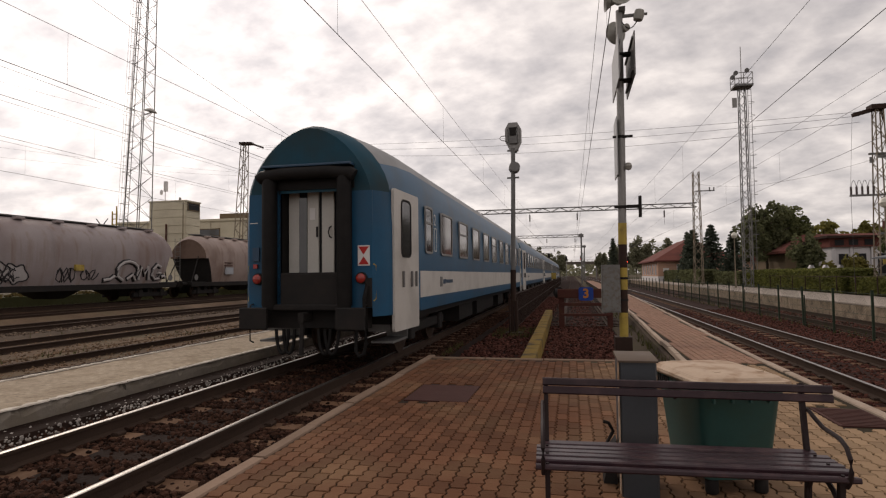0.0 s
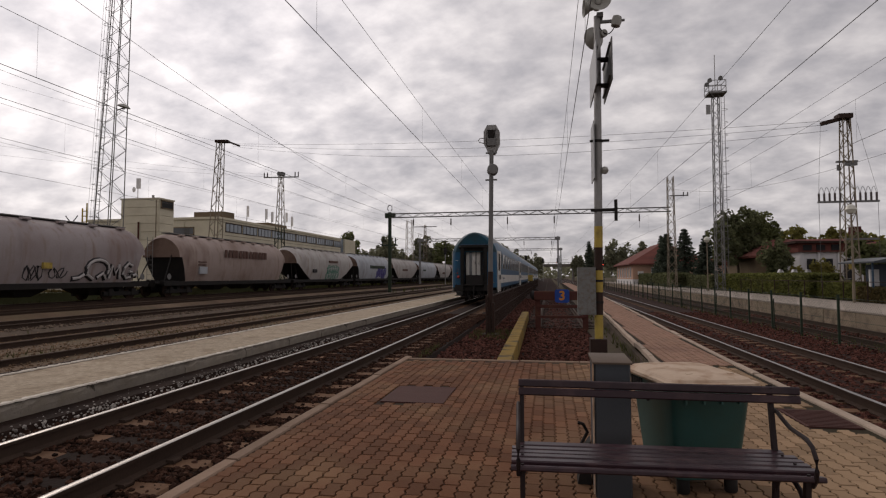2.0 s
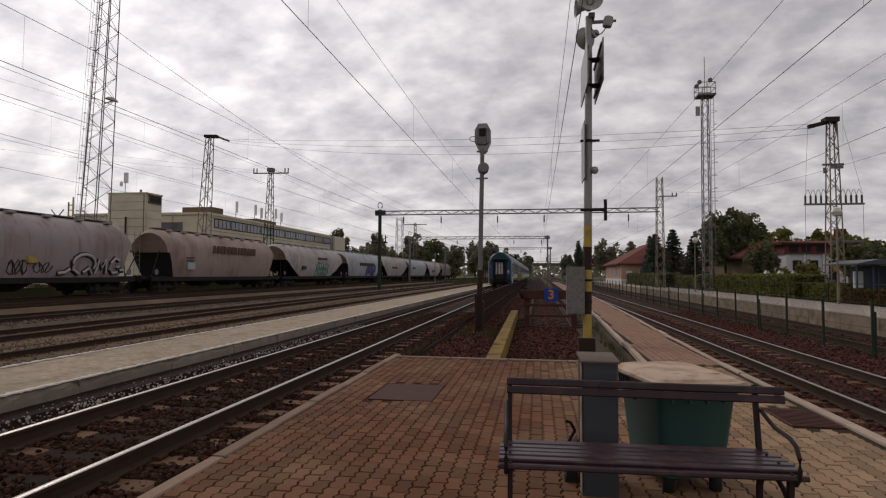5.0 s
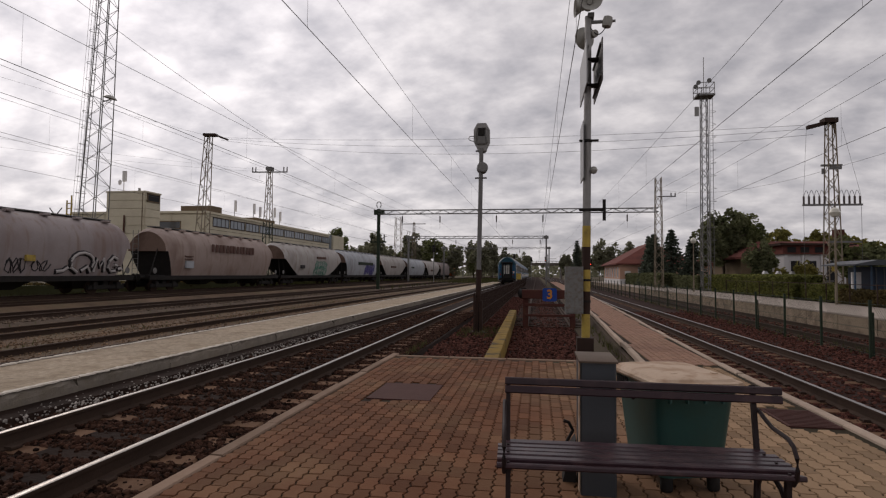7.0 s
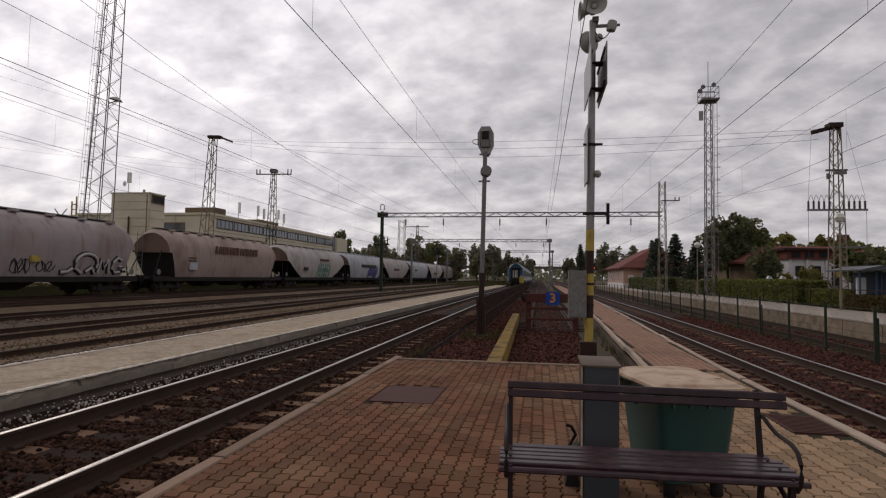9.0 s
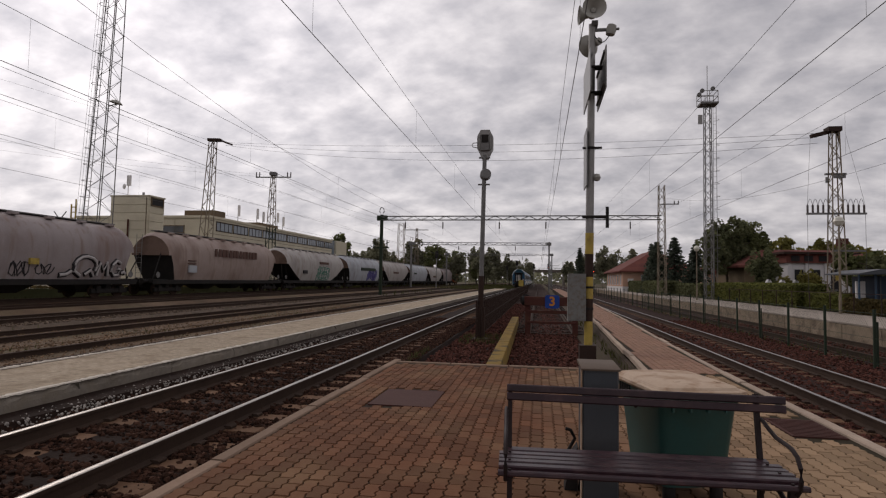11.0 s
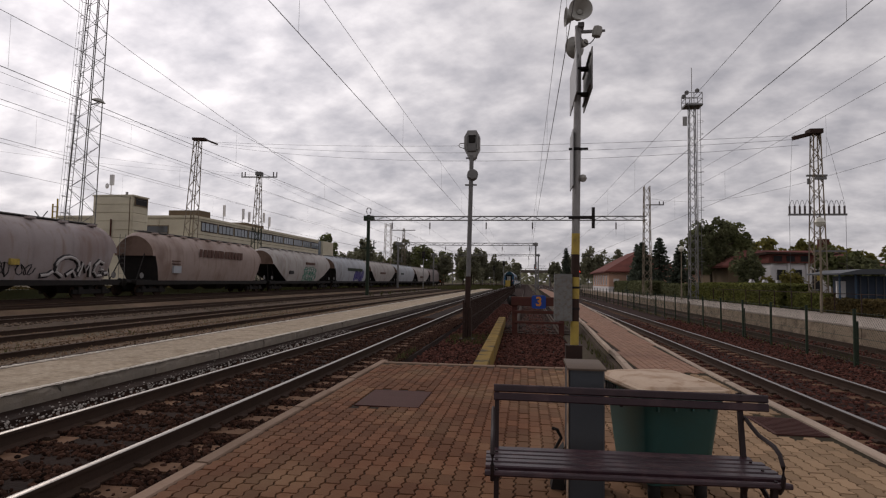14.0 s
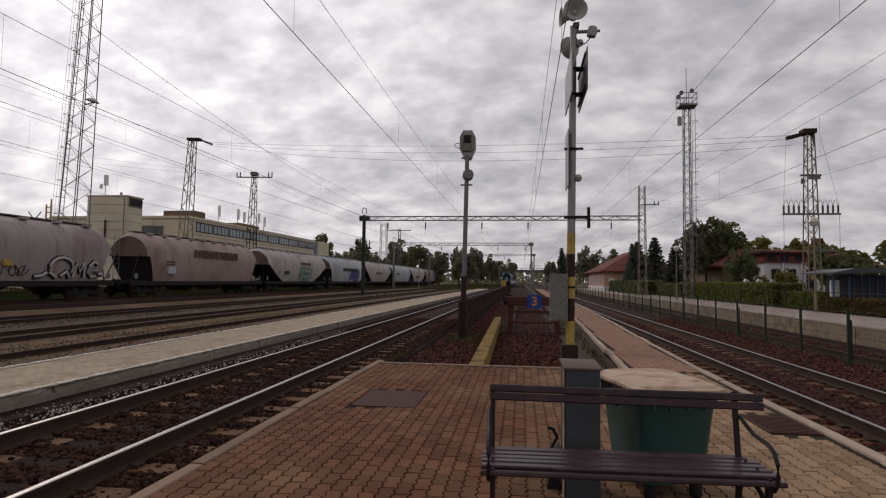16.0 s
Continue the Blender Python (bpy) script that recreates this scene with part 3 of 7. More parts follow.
# ---- platforms ----
M_EDGE = material("ragged_concrete_edge", (0.27, 0.235, 0.195), (0.13, 0.108, 0.088), 0.92, coords="Position", scale=5, fine=50, bump=0.9, rand=0.12, stain=(0.2, 0.165, 0.125), stain_scale=4, stain_amt=0.6)
M_RIM = material("chalky_broken_concrete", (0.66, 0.6, 0.52), (0.4, 0.345, 0.285), 0.92, coords="Position", scale=9, fine=60, bump=0.9, stain=(0.3, 0.25, 0.2), stain_scale=5, stain_amt=0.5)
M_WALLSTAIN = material("stained_tan_concrete", (0.29, 0.225, 0.165), (0.15, 0.115, 0.08), 0.9, coords="Position", scale=1.4, fine=25, bump=0.4, rand=0.12, stain=(0.1, 0.075, 0.055), stain_scale=2.2, stain_amt=0.7)
PL, PW = 0.225, 0.1125  # paver length and width


def paver_poly(gap=0.008, l=PL, w=PW):
    s = (1, 1, -1, -1, 1, 1, -1, -1, 1)
    a, h = 0.008, w / 2 - gap / 2
    ys = [(-0.5 + k / 8) * (l - gap) for k in range(9)]
    return [(h + a * s[k], ys[k]) for k in range(9)] + [(-h + a * s[k], ys[k]) for k in range(8, -1, -1)]


def paver_mesh(mat):
    poly = paver_poly()
    n = len(poly)
    vs = [(x, y, -0.012) for x, y in poly] + [(x * 0.93, y * 0.965, 0) for x, y in poly]
    m = Mesh().add(vs, [(i, (i + 1) % n, n + (i + 1) % n, n + i) for i in range(n)] + [tuple(range(n, 2 * n))])
    return m.data("paver", mat)


def paver_field(x0, x1, y0, y1, skip, mat, name, label, parent, z=0.0):
    poly = paver_poly()
    n = len(poly)
    v, f = [], []
    i = 0
    x = x0 + PW / 2
    while x < x1 - PW / 2 + 1e-6:
        y = y0 + PL / 2 + (PL / 2 if i % 2 else 0)
        while y < y1 - PL / 2 + 0.02:
            if not skip(x, y):
                dz = z + rng.uniform(-0.003, 0.002)
                tx, ty = rng.uniform(-0.02, 0.02), rng.uniform(-0.012, 0.012)
                b = len(v)
                v += [(x + px, y + py, dz - 0.012) for px, py in poly] + [(x + px * 0.93, y + py * 0.965, dz + px * tx + py * ty) for px, py in poly]
                f += [(b + k, b + (k + 1) % n, b + n + (k + 1) % n, b + n + k) for k in range(n)] + [tuple(range(b + n, b + 2 * n))]
            y += PL
        x += PW
        i += 1
    return lump(name, v, f, mat, label, "", parent)


def near_stretch(x, y):
    return -1.55 < x < 0.55 and 3.45 < y < 7.0


def build_platform():
    base = Mesh()
    base.box(-2.44, -12, -0.75, 2.945, 9.96, -0.0125)
    plat = solid("platform", base, M_JOINT, "brown paved island platform with worn kerbs", "platform", kind="structure")
    # kerb stones along the edges, each a stone of its own
    kme = Mesh().box(-0.06, -0.49, -0.2, 0.06, 0.49, 0.012, c=0.012).data("kerb_stone", M_KERB)
    kme_pale = Mesh().box(-0.055, -0.49, -0.2, 0.055, 0.49, 0.012, c=0.012).data("kerb_stone", M_KERB_PALE)
    for k in range(22):
        for x in (-2.50, 3.0):
            o = part("kerb_stone", kme if x < 0 else kme_pale, None, plat)
            o.location = (x + rng.uniform(-0.012, 0.012), -11.15 + k * 0.995, rng.uniform(-0.008, 0.006))
            o.rotation_euler = (0, rng.uniform(-0.02, 0.02), rng.uniform(-0.008, 0.008))
    for k in range(3):
        o = part("kerb_stone", kme, None, plat)
        o.location = (-2.0 + k * 1.0, 10.02, rng.uniform(-0.006, 0.004))
        o.rotation_euler = (0, 0, math.pi / 2)
    o = part("kerb_stone", kme, None, plat)
    o.location, o.rotation_euler = (0.72, 10.02, 0), (0, 0, math.pi / 2)
    o.scale = (1, 0.45, 1)
    # cast cover let into the paving
    grate = Mesh().box(-1.95, 6.55, -0.012, -1.2, 7.5, 0.004, c=0.003)
    g = solid("access_cover", grate, M_GRATE, "dull red square access cover in the paving", "manhole cover")
    grate2 = Mesh().box(2.42, 6.14, -0.012, 2.92, 6.88, 0.004, c=0.003)
    g2 = solid("access_cover", grate2, M_GRATE, "dull red ribbed access cover in the paving", "manhole cover")
    for k in range(12):
        part("rib", Mesh().box(2.45, 6.17 + k * 0.058, 0.003, 2.89, 6.195 + k * 0.058, 0.009), M_GRATE, g2)

    def covered(x, y):
        return (-2.0 < x < -1.15 and 6.45 < y < 7.6) or (2.37 < x < 2.97 and 6.04 < y < 6.98)

    paver_field(-2.43, 2.95, -3.95, 9.96, lambda x, y: near_stretch(x, y) or covered(x, y), M_PAVER_J, "paver_field", "zigzag concrete pavers, brown to tan", plat)
    # narrow continuation beside the dead-end track
    def west(y):
        return float(np.interp(y, [10, 15, 20, 26, 40, 120], [1.78, 1.9, 2.04, 2.2, 2.4, 2.7]))

    def east(y):
        return float(np.interp(y, [10, 16, 20, 26, 40, 120], [3.0, 3.13, 3.25, 3.42, 3.7, 4.1]))

    ys = [9.97, 13, 16, 20, 26, 33, 40, 80, 120]
    ext = Mesh().prof([(east(y) - 0.02, y) for y in ys] + [(west(y) + 0.02, y) for y in reversed(ys)], -0.6, -0.0125, "z")
    ex = solid("platform_extension", ext, M_JOINT, "narrow red paved platform beside the dead-end track", "platform", kind="structure")
    paver_field(1.8, 3.75, 10.0, 40, lambda x, y: x > east(y) - 0.11 or x < west(y) + 0.12, M_PAVER_RED, "paver_field", "red concrete pavers", ex)
    far = Mesh().prof([(west(40), 40), (east(40), 40), (east(80), 80), (east(120), 120), (west(120), 120), (west(80), 80)], -0.0124, 0.0, "z")
    part("far_paving", far, M_PAVER_RED, ex)
    kme2 = Mesh().box(-0.05, -0.49, -0.085, 0.05, 0.49, 0.015, c=0.012).data("edge_stone", M_KERB_PALE)
    for k in range(40):
        y = 10.5 + k
        for side in (west, east) if k < 30 else (east,):
            o = part("edge_stone", kme2, None, ex)
            turn = -math.atan2(side(y + 0.5) - side(y - 0.5), 1.0)
            o.location, o.rotation_euler = (side(y) + rng.uniform(-0.012, 0.012), y, rng.uniform(-0.012, 0.006)), (0, rng.uniform(-0.02, 0.02), turn + rng.uniform(-0.008, 0.008))
    # sunken concrete gutter wall beside the dead-end track
    w = Mesh().loft([[(1.25, y, -0.6), (west(y) - 0.05, y, -0.6), (west(y) - 0.05, y, -0.1), (west(y) - 0.14, y, -0.1), (west(y) - 0.2, y, -0.3), (1.25, y, -0.34)] for y in (10.0, 15, 20, 26, 40, 60)])
    solid("gutter_wall", w, M_GUTTER, "sloping weathered concrete strip below the platform edge", "retaining strip", kind="structure")
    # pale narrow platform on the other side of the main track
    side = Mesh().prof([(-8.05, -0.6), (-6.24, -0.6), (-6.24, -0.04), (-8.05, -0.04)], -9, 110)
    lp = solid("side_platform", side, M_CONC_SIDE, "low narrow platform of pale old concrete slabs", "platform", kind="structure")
    rims = []
    for k in range(5):
        rings = []
        for j in range(31):
            a, b = rng.uniform(-0.03, 0.035), rng.uniform(-0.02, 0.025)
            y = -0.995 + 1.99 * j / 30
            rings.append([(-0.05 + a, y, 0.0), (0.055 + b, y, 0.0), (0.045 + b, y, 0.016 + 0.2 * b), (-0.04 + a, y, 0.012)])
        rims.append(Mesh().loft(rings).data("broken_rim", M_RIM))
    sme = Mesh().box(-0.92, -0.999, -0.04, 0.86, 0.999, 0.0).data("slab", M_CONC)
    emes = []
    for k in range(6):
        rings = []
        for j in range(15):
            y = -0.99 + 1.98 * j / 14
            a, b, c = rng.uniform(0.0, 0.035), rng.uniform(0.0, 0.03), rng.uniform(-0.03, 0.05)
            if rng.uniform() < 0.12:
                a += 0.05
            rings.append([(-0.09 + c, y, -0.3), (0.09 - b * 0.6, y, -0.3), (0.085 - b * 0.4, y, -0.09), (0.09 - b, y, -0.03 - a), (0.06 - a, y, 0.008 - 0.3 * b), (-0.06 + c, y, 0.012 - 0.2 * a), (-0.09 + c, y, -0.008)])
        emes.append(Mesh().loft(rings).data("edge_block", M_EDGE))
    for k in range(59):
        y = -8 + k * 2.0
        o = part("slab", sme, None, lp)
        o.location, o.rotation_euler = (-7.15, y, rng.uniform(-0.003, 0.003)), (0, rng.uniform(-0.003, 0.003), 0)
        o = part("edge_block", emes[(k * 5) % 6], None, lp)
        o.location, o.rotation_euler = (-6.2 + rng.uniform(-0.015, 0.015), y, rng.uniform(-0.015, 0.005)), (0, 0, rng.uniform(-0.006, 0.006))
        for x, q in ((-6.17, k), (-8.0, k * 3 + 1)):
            part("broken_rim", rims[q % 5], None, lp).location = (x, y, 0.006)
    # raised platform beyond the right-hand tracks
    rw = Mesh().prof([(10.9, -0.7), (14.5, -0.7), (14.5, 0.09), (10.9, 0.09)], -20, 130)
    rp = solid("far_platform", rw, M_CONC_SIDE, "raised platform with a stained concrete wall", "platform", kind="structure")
    part("paving", Mesh().box(10.82, -20, 0.09, 14.5, 130, 0.16, c=0.01), M_PALEPAVE, rp, "pale asphalt top")
    pme = Mesh().box(-0.03, -1.22, -0.7, 0.03, 1.22, 0.08, c=0.012).data("wall_panel", M_WALLSTAIN)
    for k in range(54):
        o = part("wall_panel", pme, None, rp)
        o.location = (10.86, -17.8 + k * 2.48, rng.uniform(-0.01, 0.0))
    return plat


PLATFORM = build_platform()

# ---- passenger train ----
TRAIN_ROWS = [(0.0, 9.15), (0.5, 15.35), (1.0, 21.65), (1.5, 27.7), (2.0, 33.6), (3.0, 45.1), (4.2, 57.8), (6.3, 78.6), (7.0, 85.2), (9.0, 104.5), (11.3, 126.0), (13.0, 141.5), (16.0, 168.0)]
TRAIN_X = -4.24
COACH_STEP = 26.1


def rrect(w, h, r, n=4):
    """Rounded rectangle outline about the origin."""
    pts = []
    for cx, cz, a0 in ((w / 2 - r, h / 2 - r, 0), (-w / 2 + r, h / 2 - r, 90), (-w / 2 + r, -h / 2 + r, 180), (w / 2 - r, -h / 2 + r, 270)):
        for k in range(n + 1):
            a = radians(a0 + 90 * k / n)
            pts.append((cx + r * math.cos(a), cz + r * math.sin(a)))
    return pts


def ring_mesh(w, h, r, t, d):
    """A flat rounded frame of width t and depth d, in the y-z plane, facing +x."""
    a, b = rrect(w, h, r), rrect(w - 2 * t, h - 2 * t, max(r - t, 0.01))
    n = len(a)
    m = Mesh()
    vs = [(0, u, v) for u, v in a] + [(d, u, v) for u, v in a] + [(d, u, v) for u, v in b] + [(0, u, v) for u, v in b]
    fs = []
    for k in range(3):
        fs += [(k * n + i, k * n + (i + 1) % n, (k + 1) * n + (i + 1) % n, (k + 1) * n + i) for i in range(n)]
    return m.add(vs, fs)


def pane_mesh(w, h, r, d=0.006):
    return Mesh().prof(rrect(w, h, r), 0, d, "x")


def coach_hw(y):
    return float(np.interp(y, [-0.3, -0.15, 0.08, 1.6, 23.4, 24.92, 25.15, 25.3], [1.10, 1.22, 1.31, 1.395, 1.395, 1.31, 1.22, 1.10]))


def coach_side(y, z):
    """x of the side wall: upright below, leaning in a little above the windows."""
    return coach_hw(y) - max(0.0, z - 2.3) * 0.05


STATIONS = [-0.3, -0.24, -0.15, 0.08, 0.4, 0.8, 1.6, 4, 8, 12.5, 17, 21, 23.4, 24.2, 24.6, 24.92, 25.15, 25.24, 25.3]


def strip(z0, z1, ys, out=0.0, sides=(-1, 1)):
    m = Mesh()
    for s in sides:
        rows = [[(s * (coach_side(y, z) + out), y, z) for z in (z0, (z0 + z1) / 2, z1)] for y in ys]
        m.add([p for r in rows for p in r], [(j * 3 + i, j * 3 + i + 1, j * 3 + i + 4, j * 3 + i + 3) for j in range(len(rows) - 1) for i in range(2)])
    return m


def roof_arc(y, n=18):
    """Cross-section of the roof; towards the ends the shoulders are drawn in and the crown falls a little."""
    hw = coach_side(y, 2.85)
    e = max(0.0, -y, y - 25.0)
    d = max(0.0, 1 - (min(y, 25.0 - y) + 0.3) / 1.4)
    top = 4.03 - 0.09 * min(e / 0.3, 1.0) ** 2
    px, pz = 0.93 + 0.2 * d, 0.95 + 0.38 * d
    pts = []
    for k in range(n + 1):
        a = math.pi * k / n
        c, s = math.cos(a), math.sin(a)
        pts.append((hw * math.copysign(abs(c) ** px, c), y, 2.85 + (top - 2.85) * max(s, 0.0) ** pz))
    return pts


def build_coach():
    t = thing("passenger_coach", (TRAIN_X, 9.15, 0), "blue passenger coach with a white band and grey roof, on rails", "railway coach", "coaches of the departing train")
    long = [y for y in STATIONS if 1.5 < y < 23.5]
    for s in (-1, 1):
        part("window_band", strip(1.54, 2.85, STATIONS, 0.0, (s,)), M_BLUE, t, smooth=20)
    for s in (-1, 1):
        part("white_band", strip(1.03, 1.54, long, 0.001, (s,)), M_WHITE, t, "dirty white band", smooth=20)
    for s in (-1, 1):
        part("end_panel", strip(0.80, 1.54, [y for y in STATIONS if y < 1.7], 0.0, (s,)), M_BLUE, t, smooth=20)
    for s in (-1, 1):
        part("end_panel", strip(0.80, 1.54, [y for y in STATIONS if y > 23.3], 0.0, (s,)), M_BLUE, t, smooth=20)
    for s in (-1, 1):
        part("lower_panel", strip(0.78, 1.03, long, 0.002, (s,)), M_BLUE, t, smooth=20)
    m = Mesh()
    rows = [roof_arc(y) for y in STATIONS]
    n = len(rows[0])
    ks = [j for j, y in enumerate(STATIONS) if 0.0 < y < 25]
    m.add([p for j in ks for p in rows[j]], [(j * n + i, j * n + i + 1, (j + 1) * n + i + 1, (j + 1) * n + i) for j in range(len(ks) - 1) for i in range(3, n - 4)])
    cant = Mesh()
    cant.add([p for j in ks for p in rows[j]], [(j * n + i, j * n + i + 1, (j + 1) * n + i + 1, (j + 1) * n + i) for j in range(len(ks) - 1) for i in (0, 1, 2, n - 4, n - 3, n - 2)])
    part("cantrail", cant, M_BLUE, t, smooth=40)
    roof = part("roof", m, M_ROOF, t, "dull grey rounded roof", 40)
    for y in (1.3, 8, 16, 23.5):
        part("roof_vent", Mesh().prof([(0.3, 3.8), (0.66, 3.7), (0.66, 3.87), (0.58, 3.93), (0.4, 3.98), (0.3, 3.96)], y, y + 0.6), M_ROOF, roof)
    for part_rows, ends in ((rows[:4], 0), (rows[-4:], 1)):
        m = Mesh()
        m.add([p for r in part_rows for p in r], [(j * n + i, j * n + i + 1, (j + 1) * n + i + 1, (j + 1) * n + i) for j in range(3) for i in range(n - 1)])
        y = -0.3 if ends == 0 else 25.3
        cap = roof_arc(y)
        m.add(cap, [tuple(range(len(cap)))])
        part("end_hood", m, M_ENDROOF, t, "grimy dark roof hood", 40)
        hw = coach_hw(y)
        ya, yb = (y, y + 0.05) if ends == 0 else (y - 0.05, y)
        w = Mesh()
        for x0, x1, z0, z1 in ((-hw, -0.52, 0.94, 2.85), (0.52, hw, 0.94, 2.85), (-0.52, 0.52, 0.94, 1.0)):
            w.box(x0, ya, z0, x1, yb, z1)
        part("end_wall", w, M_BLUE, t)
        depth = 0.3 if ends == 0 else -0.3
        # recess walls share the rubber's black, which paints in the shade there
        r = Mesh()
        r.box(-0.56, min(y, y + depth), 0.95, -0.52, max(y, y + depth), 2.98).box(0.52, min(y, y + depth), 0.95, 0.56, max(y, y + depth), 2.98)
        r.box(-0.56, min(y + depth, y + depth * 1.1), 0.95, 0.56, max(y + depth, y + depth * 1.1), 2.98)
        part("gangway_recess", r, M_RUBBER, t, "recess round the end door, its shade painted black")
    # side doors and windows on both sides
    door = Mesh().prof(rrect(1.3, 2.42, 0.05), -0.02, 0.03, "x").data("door", M_WHITE)
    dring = ring_mesh(0.52, 1.02, 0.12, 0.035, 0.045).data("door_window", M_BLACKISH)
    dpane = pane_mesh(0.46, 0.96, 0.1, 0.036).data("pane", M_GLASS)
    hand = Mesh().box(0.03, -0.02, -0.14, 0.07, 0.02, 0.14, c=0.008).data("handle", M_STEEL_DK)
    wring = {w: ring_mesh(w, 0.96, 0.09, 0.045, 0.03).data("window", M_STEEL) for w in (0.62, 1.24)}
    wpane = {w: pane_mesh(w - 0.06, 0.9, 0.07, 0.012).data("pane", M_GLASS_BR if w > 1 else M_GLASS) for w in (0.62, 1.24)}
    bar = {w: Mesh().box(0, -w / 2 + 0.03, 0.12, 0.026, w / 2 - 0.03, 0.16).data("transom", M_STEEL) for w in (0.62, 1.24)}
    for s in (1, -1):
        turn = 0 if s > 0 else 180
        for yc in (0.76, 24.24):
            d = part("door", door, None, t, "dirty white folding door")
            taper = math.degrees(math.atan2(0.085, 1.52)) * (1 if yc < 12 else -1)
            d.matrix_basis = pose(s * (coach_side(yc, 1.7) + 0.005), yc, 1.72, 0, 0, turn - s * taper if s > 0 else turn + taper)
            o = part("door_window", dring, None, d)
            o.location = (0, -0.06, 0.56)
            q = part("pane", dpane, None, d)
            q.location = (0, -0.06, 0.56)
            for yy in (-0.25, 0.2, 0.45):
                part("handle", hand, None, d).location = (0, yy, -0.33)
        for yc, w in [(2.28, 0.62), (4.0, 1.24), (6.15, 1.24), (8.25, 1.24), (10.4, 1.24), (12.45, 1.24), (14.75, 1.24), (16.8, 1.24), (18.9, 1.24), (20.9, 1.24), (22.6, 0.62)]:
            o = part("window", wring[w], None, t)
            o.matrix_basis = pose(s * coach_side(yc, 2.37), yc, 2.37, 0, 0, turn)
            part("pane", wpane[w], None, o)
            if w < 1 or yc in (6.15, 12.45, 16.8):
                part("transom", bar[w], None, o)
    # small side markings as plain bars
    mk = Mesh().box(1.393, 2.8, 1.96, 1.399, 2.82, 2.46).box(1.393, 2.8, 1.96, 1.399, 3.0, 1.98).box(1.393, 2.98, 1.98, 1.399, 3.0, 2.46).box(1.393, 2.8, 2.44, 1.399, 3.0, 2.46)
    part("side_marking", mk, M_SIGNWHITE, t)
    for j, (ya, yb, z0, z1) in enumerate(((3.3, 3.55, 1.2, 1.42), (3.62, 3.9, 1.26, 1.36), (3.94, 4.7, 1.27, 1.35))):
        part("side_emblem", Mesh().box(1.393, ya, z0, 1.4, yb, z1), M_STEEL_DK if j == 0 else M_BLUE_DK, t)
    cu = bpy.data.curves.new("class_numeral", "FONT")
    cu.body, cu.size, cu.extrude, cu.align_x = "2", 0.34, 0.002, "CENTER"
    cu.materials.append(M_SIGNWHITE)
    num = new("class_numeral", cu)
    num.parent = t
    num.matrix_basis = pose(coach_side(2.9, 2.6) + 0.004, 2.9, 2.52, 90, 0, 90)
    # under frame
    u = Mesh().box(-1.2, 0.3, 0.62, 1.2, 24.7, 0.8)
    part("underframe", u, M_BLACKISH, t)
    for y, l, x in ((7, 2.2, 0.7), (9.8, 1.6, 0.75), (12, 2.6, 0.65), (15.4, 1.8, 0.75), (10.2, 2.0, -0.7), (13.5, 2.4, -0.7)):
        part("equipment_box", Mesh().box(x - 0.4, y, 0.15, x + 0.4, y + l, 0.62, c=0.04), M_BLACKISH, t)
    wheel = Mesh().rev([(0.05, -0.1), (0.12, -0.09), (0.12, -0.02), (0.38, 0.0), (0.44, -0.05), (0.455, -0.04), (0.455, 0.06), (0.48, 0.07), (0.48, 0.1), (0.05, 0.1)], pose(0, 0, 0, 0, 90, 0), 20).data("wheel", M_RAIL, 30)
    for yb in (3.3, 21.7):
        b = Mesh()
        for s in (-1, 1):
            b.box(s * 1.0 - 0.07, yb - 1.75, 0.28, s * 1.0 + 0.07, yb + 1.75, 0.5, c=0.03)
            for yy in (-1.25, 1.25):
                b.box(s * 1.0 - 0.12, yb + yy - 0.17, 0.2, s * 1.0 + 0.12, yb + yy + 0.17, 0.56, c=0.03)
        b.box(-1.0, yb - 0.25, 0.3, 1.0, yb + 0.25, 0.6)
        bo = part("bogie", b, M_BLACKISH, t)
        for yy in (-1.25, 1.25):
            for s in (-1, 1):
                w = part("wheel", wheel, None, bo)
                w.matrix_basis = pose(s * 0.75, yb + yy, 0.4, 0, 0, 180 if s < 0 else 0)
            part("axle", Mesh().tube((-0.75, yb + yy, 0.4), (0.75, yb + yy, 0.4), 0.08, n=10), M_BLACKISH, bo)
    # steps below the doors
    for yc in (0.76, 24.24):
        for s in (-1, 1):
            part("step", Mesh().box(s * 1.05 - 0.2, yc - 0.45, 0.3, s * 1.05 + 0.2, yc + 0.45, 0.335).box(s * 1.0 - 0.2, yc - 0.45, 0.5, s * 1.0 + 0.2, yc - 0.42, 0.8).box(s * 1.05 - 0.2, yc + 0.42, 0.3, s * 1.05 + 0.2, yc + 0.45, 0.8), M_STEEL_DK, t)
    # both end faces: gangway bellows, inner door, buffers, lamps, hoses
    for s, y in ((1, -0.3), (-1, 25.3)):
        def P(x, d, z):
            return (x * s, y - d * s, z)

        def slab(name, x0, d0, z0, x1, d1, z1, mat, label="", c=0.0):
            lo, hi = P(x0, d0, z0), P(x1, d1, z1)
            return part(name, Mesh().box(*[min(p, q) for p, q in zip(lo, hi)], *[max(p, q) for p, q in zip(lo, hi)], c=c), mat, t, label)

        slab("door_jamb", -0.5, -0.295, 1.25, -0.31, -0.26, 2.96, M_CREAM, "grey white door jamb")
        slab("door_frame", -0.5, -0.298, 1.0, 0.5, -0.28, 2.98, M_DARKROOM)
        slab("inner_door_leaf", -0.15, -0.275, 1.5, 0.06, -0.24, 2.94, M_CREAM, "grey white sliding door leaf", 0.008)
        slab("inner_door_leaf", 0.115, -0.275, 1.5, 0.34, -0.24, 2.94, M_CREAM, "grey white sliding door leaf", 0.008)
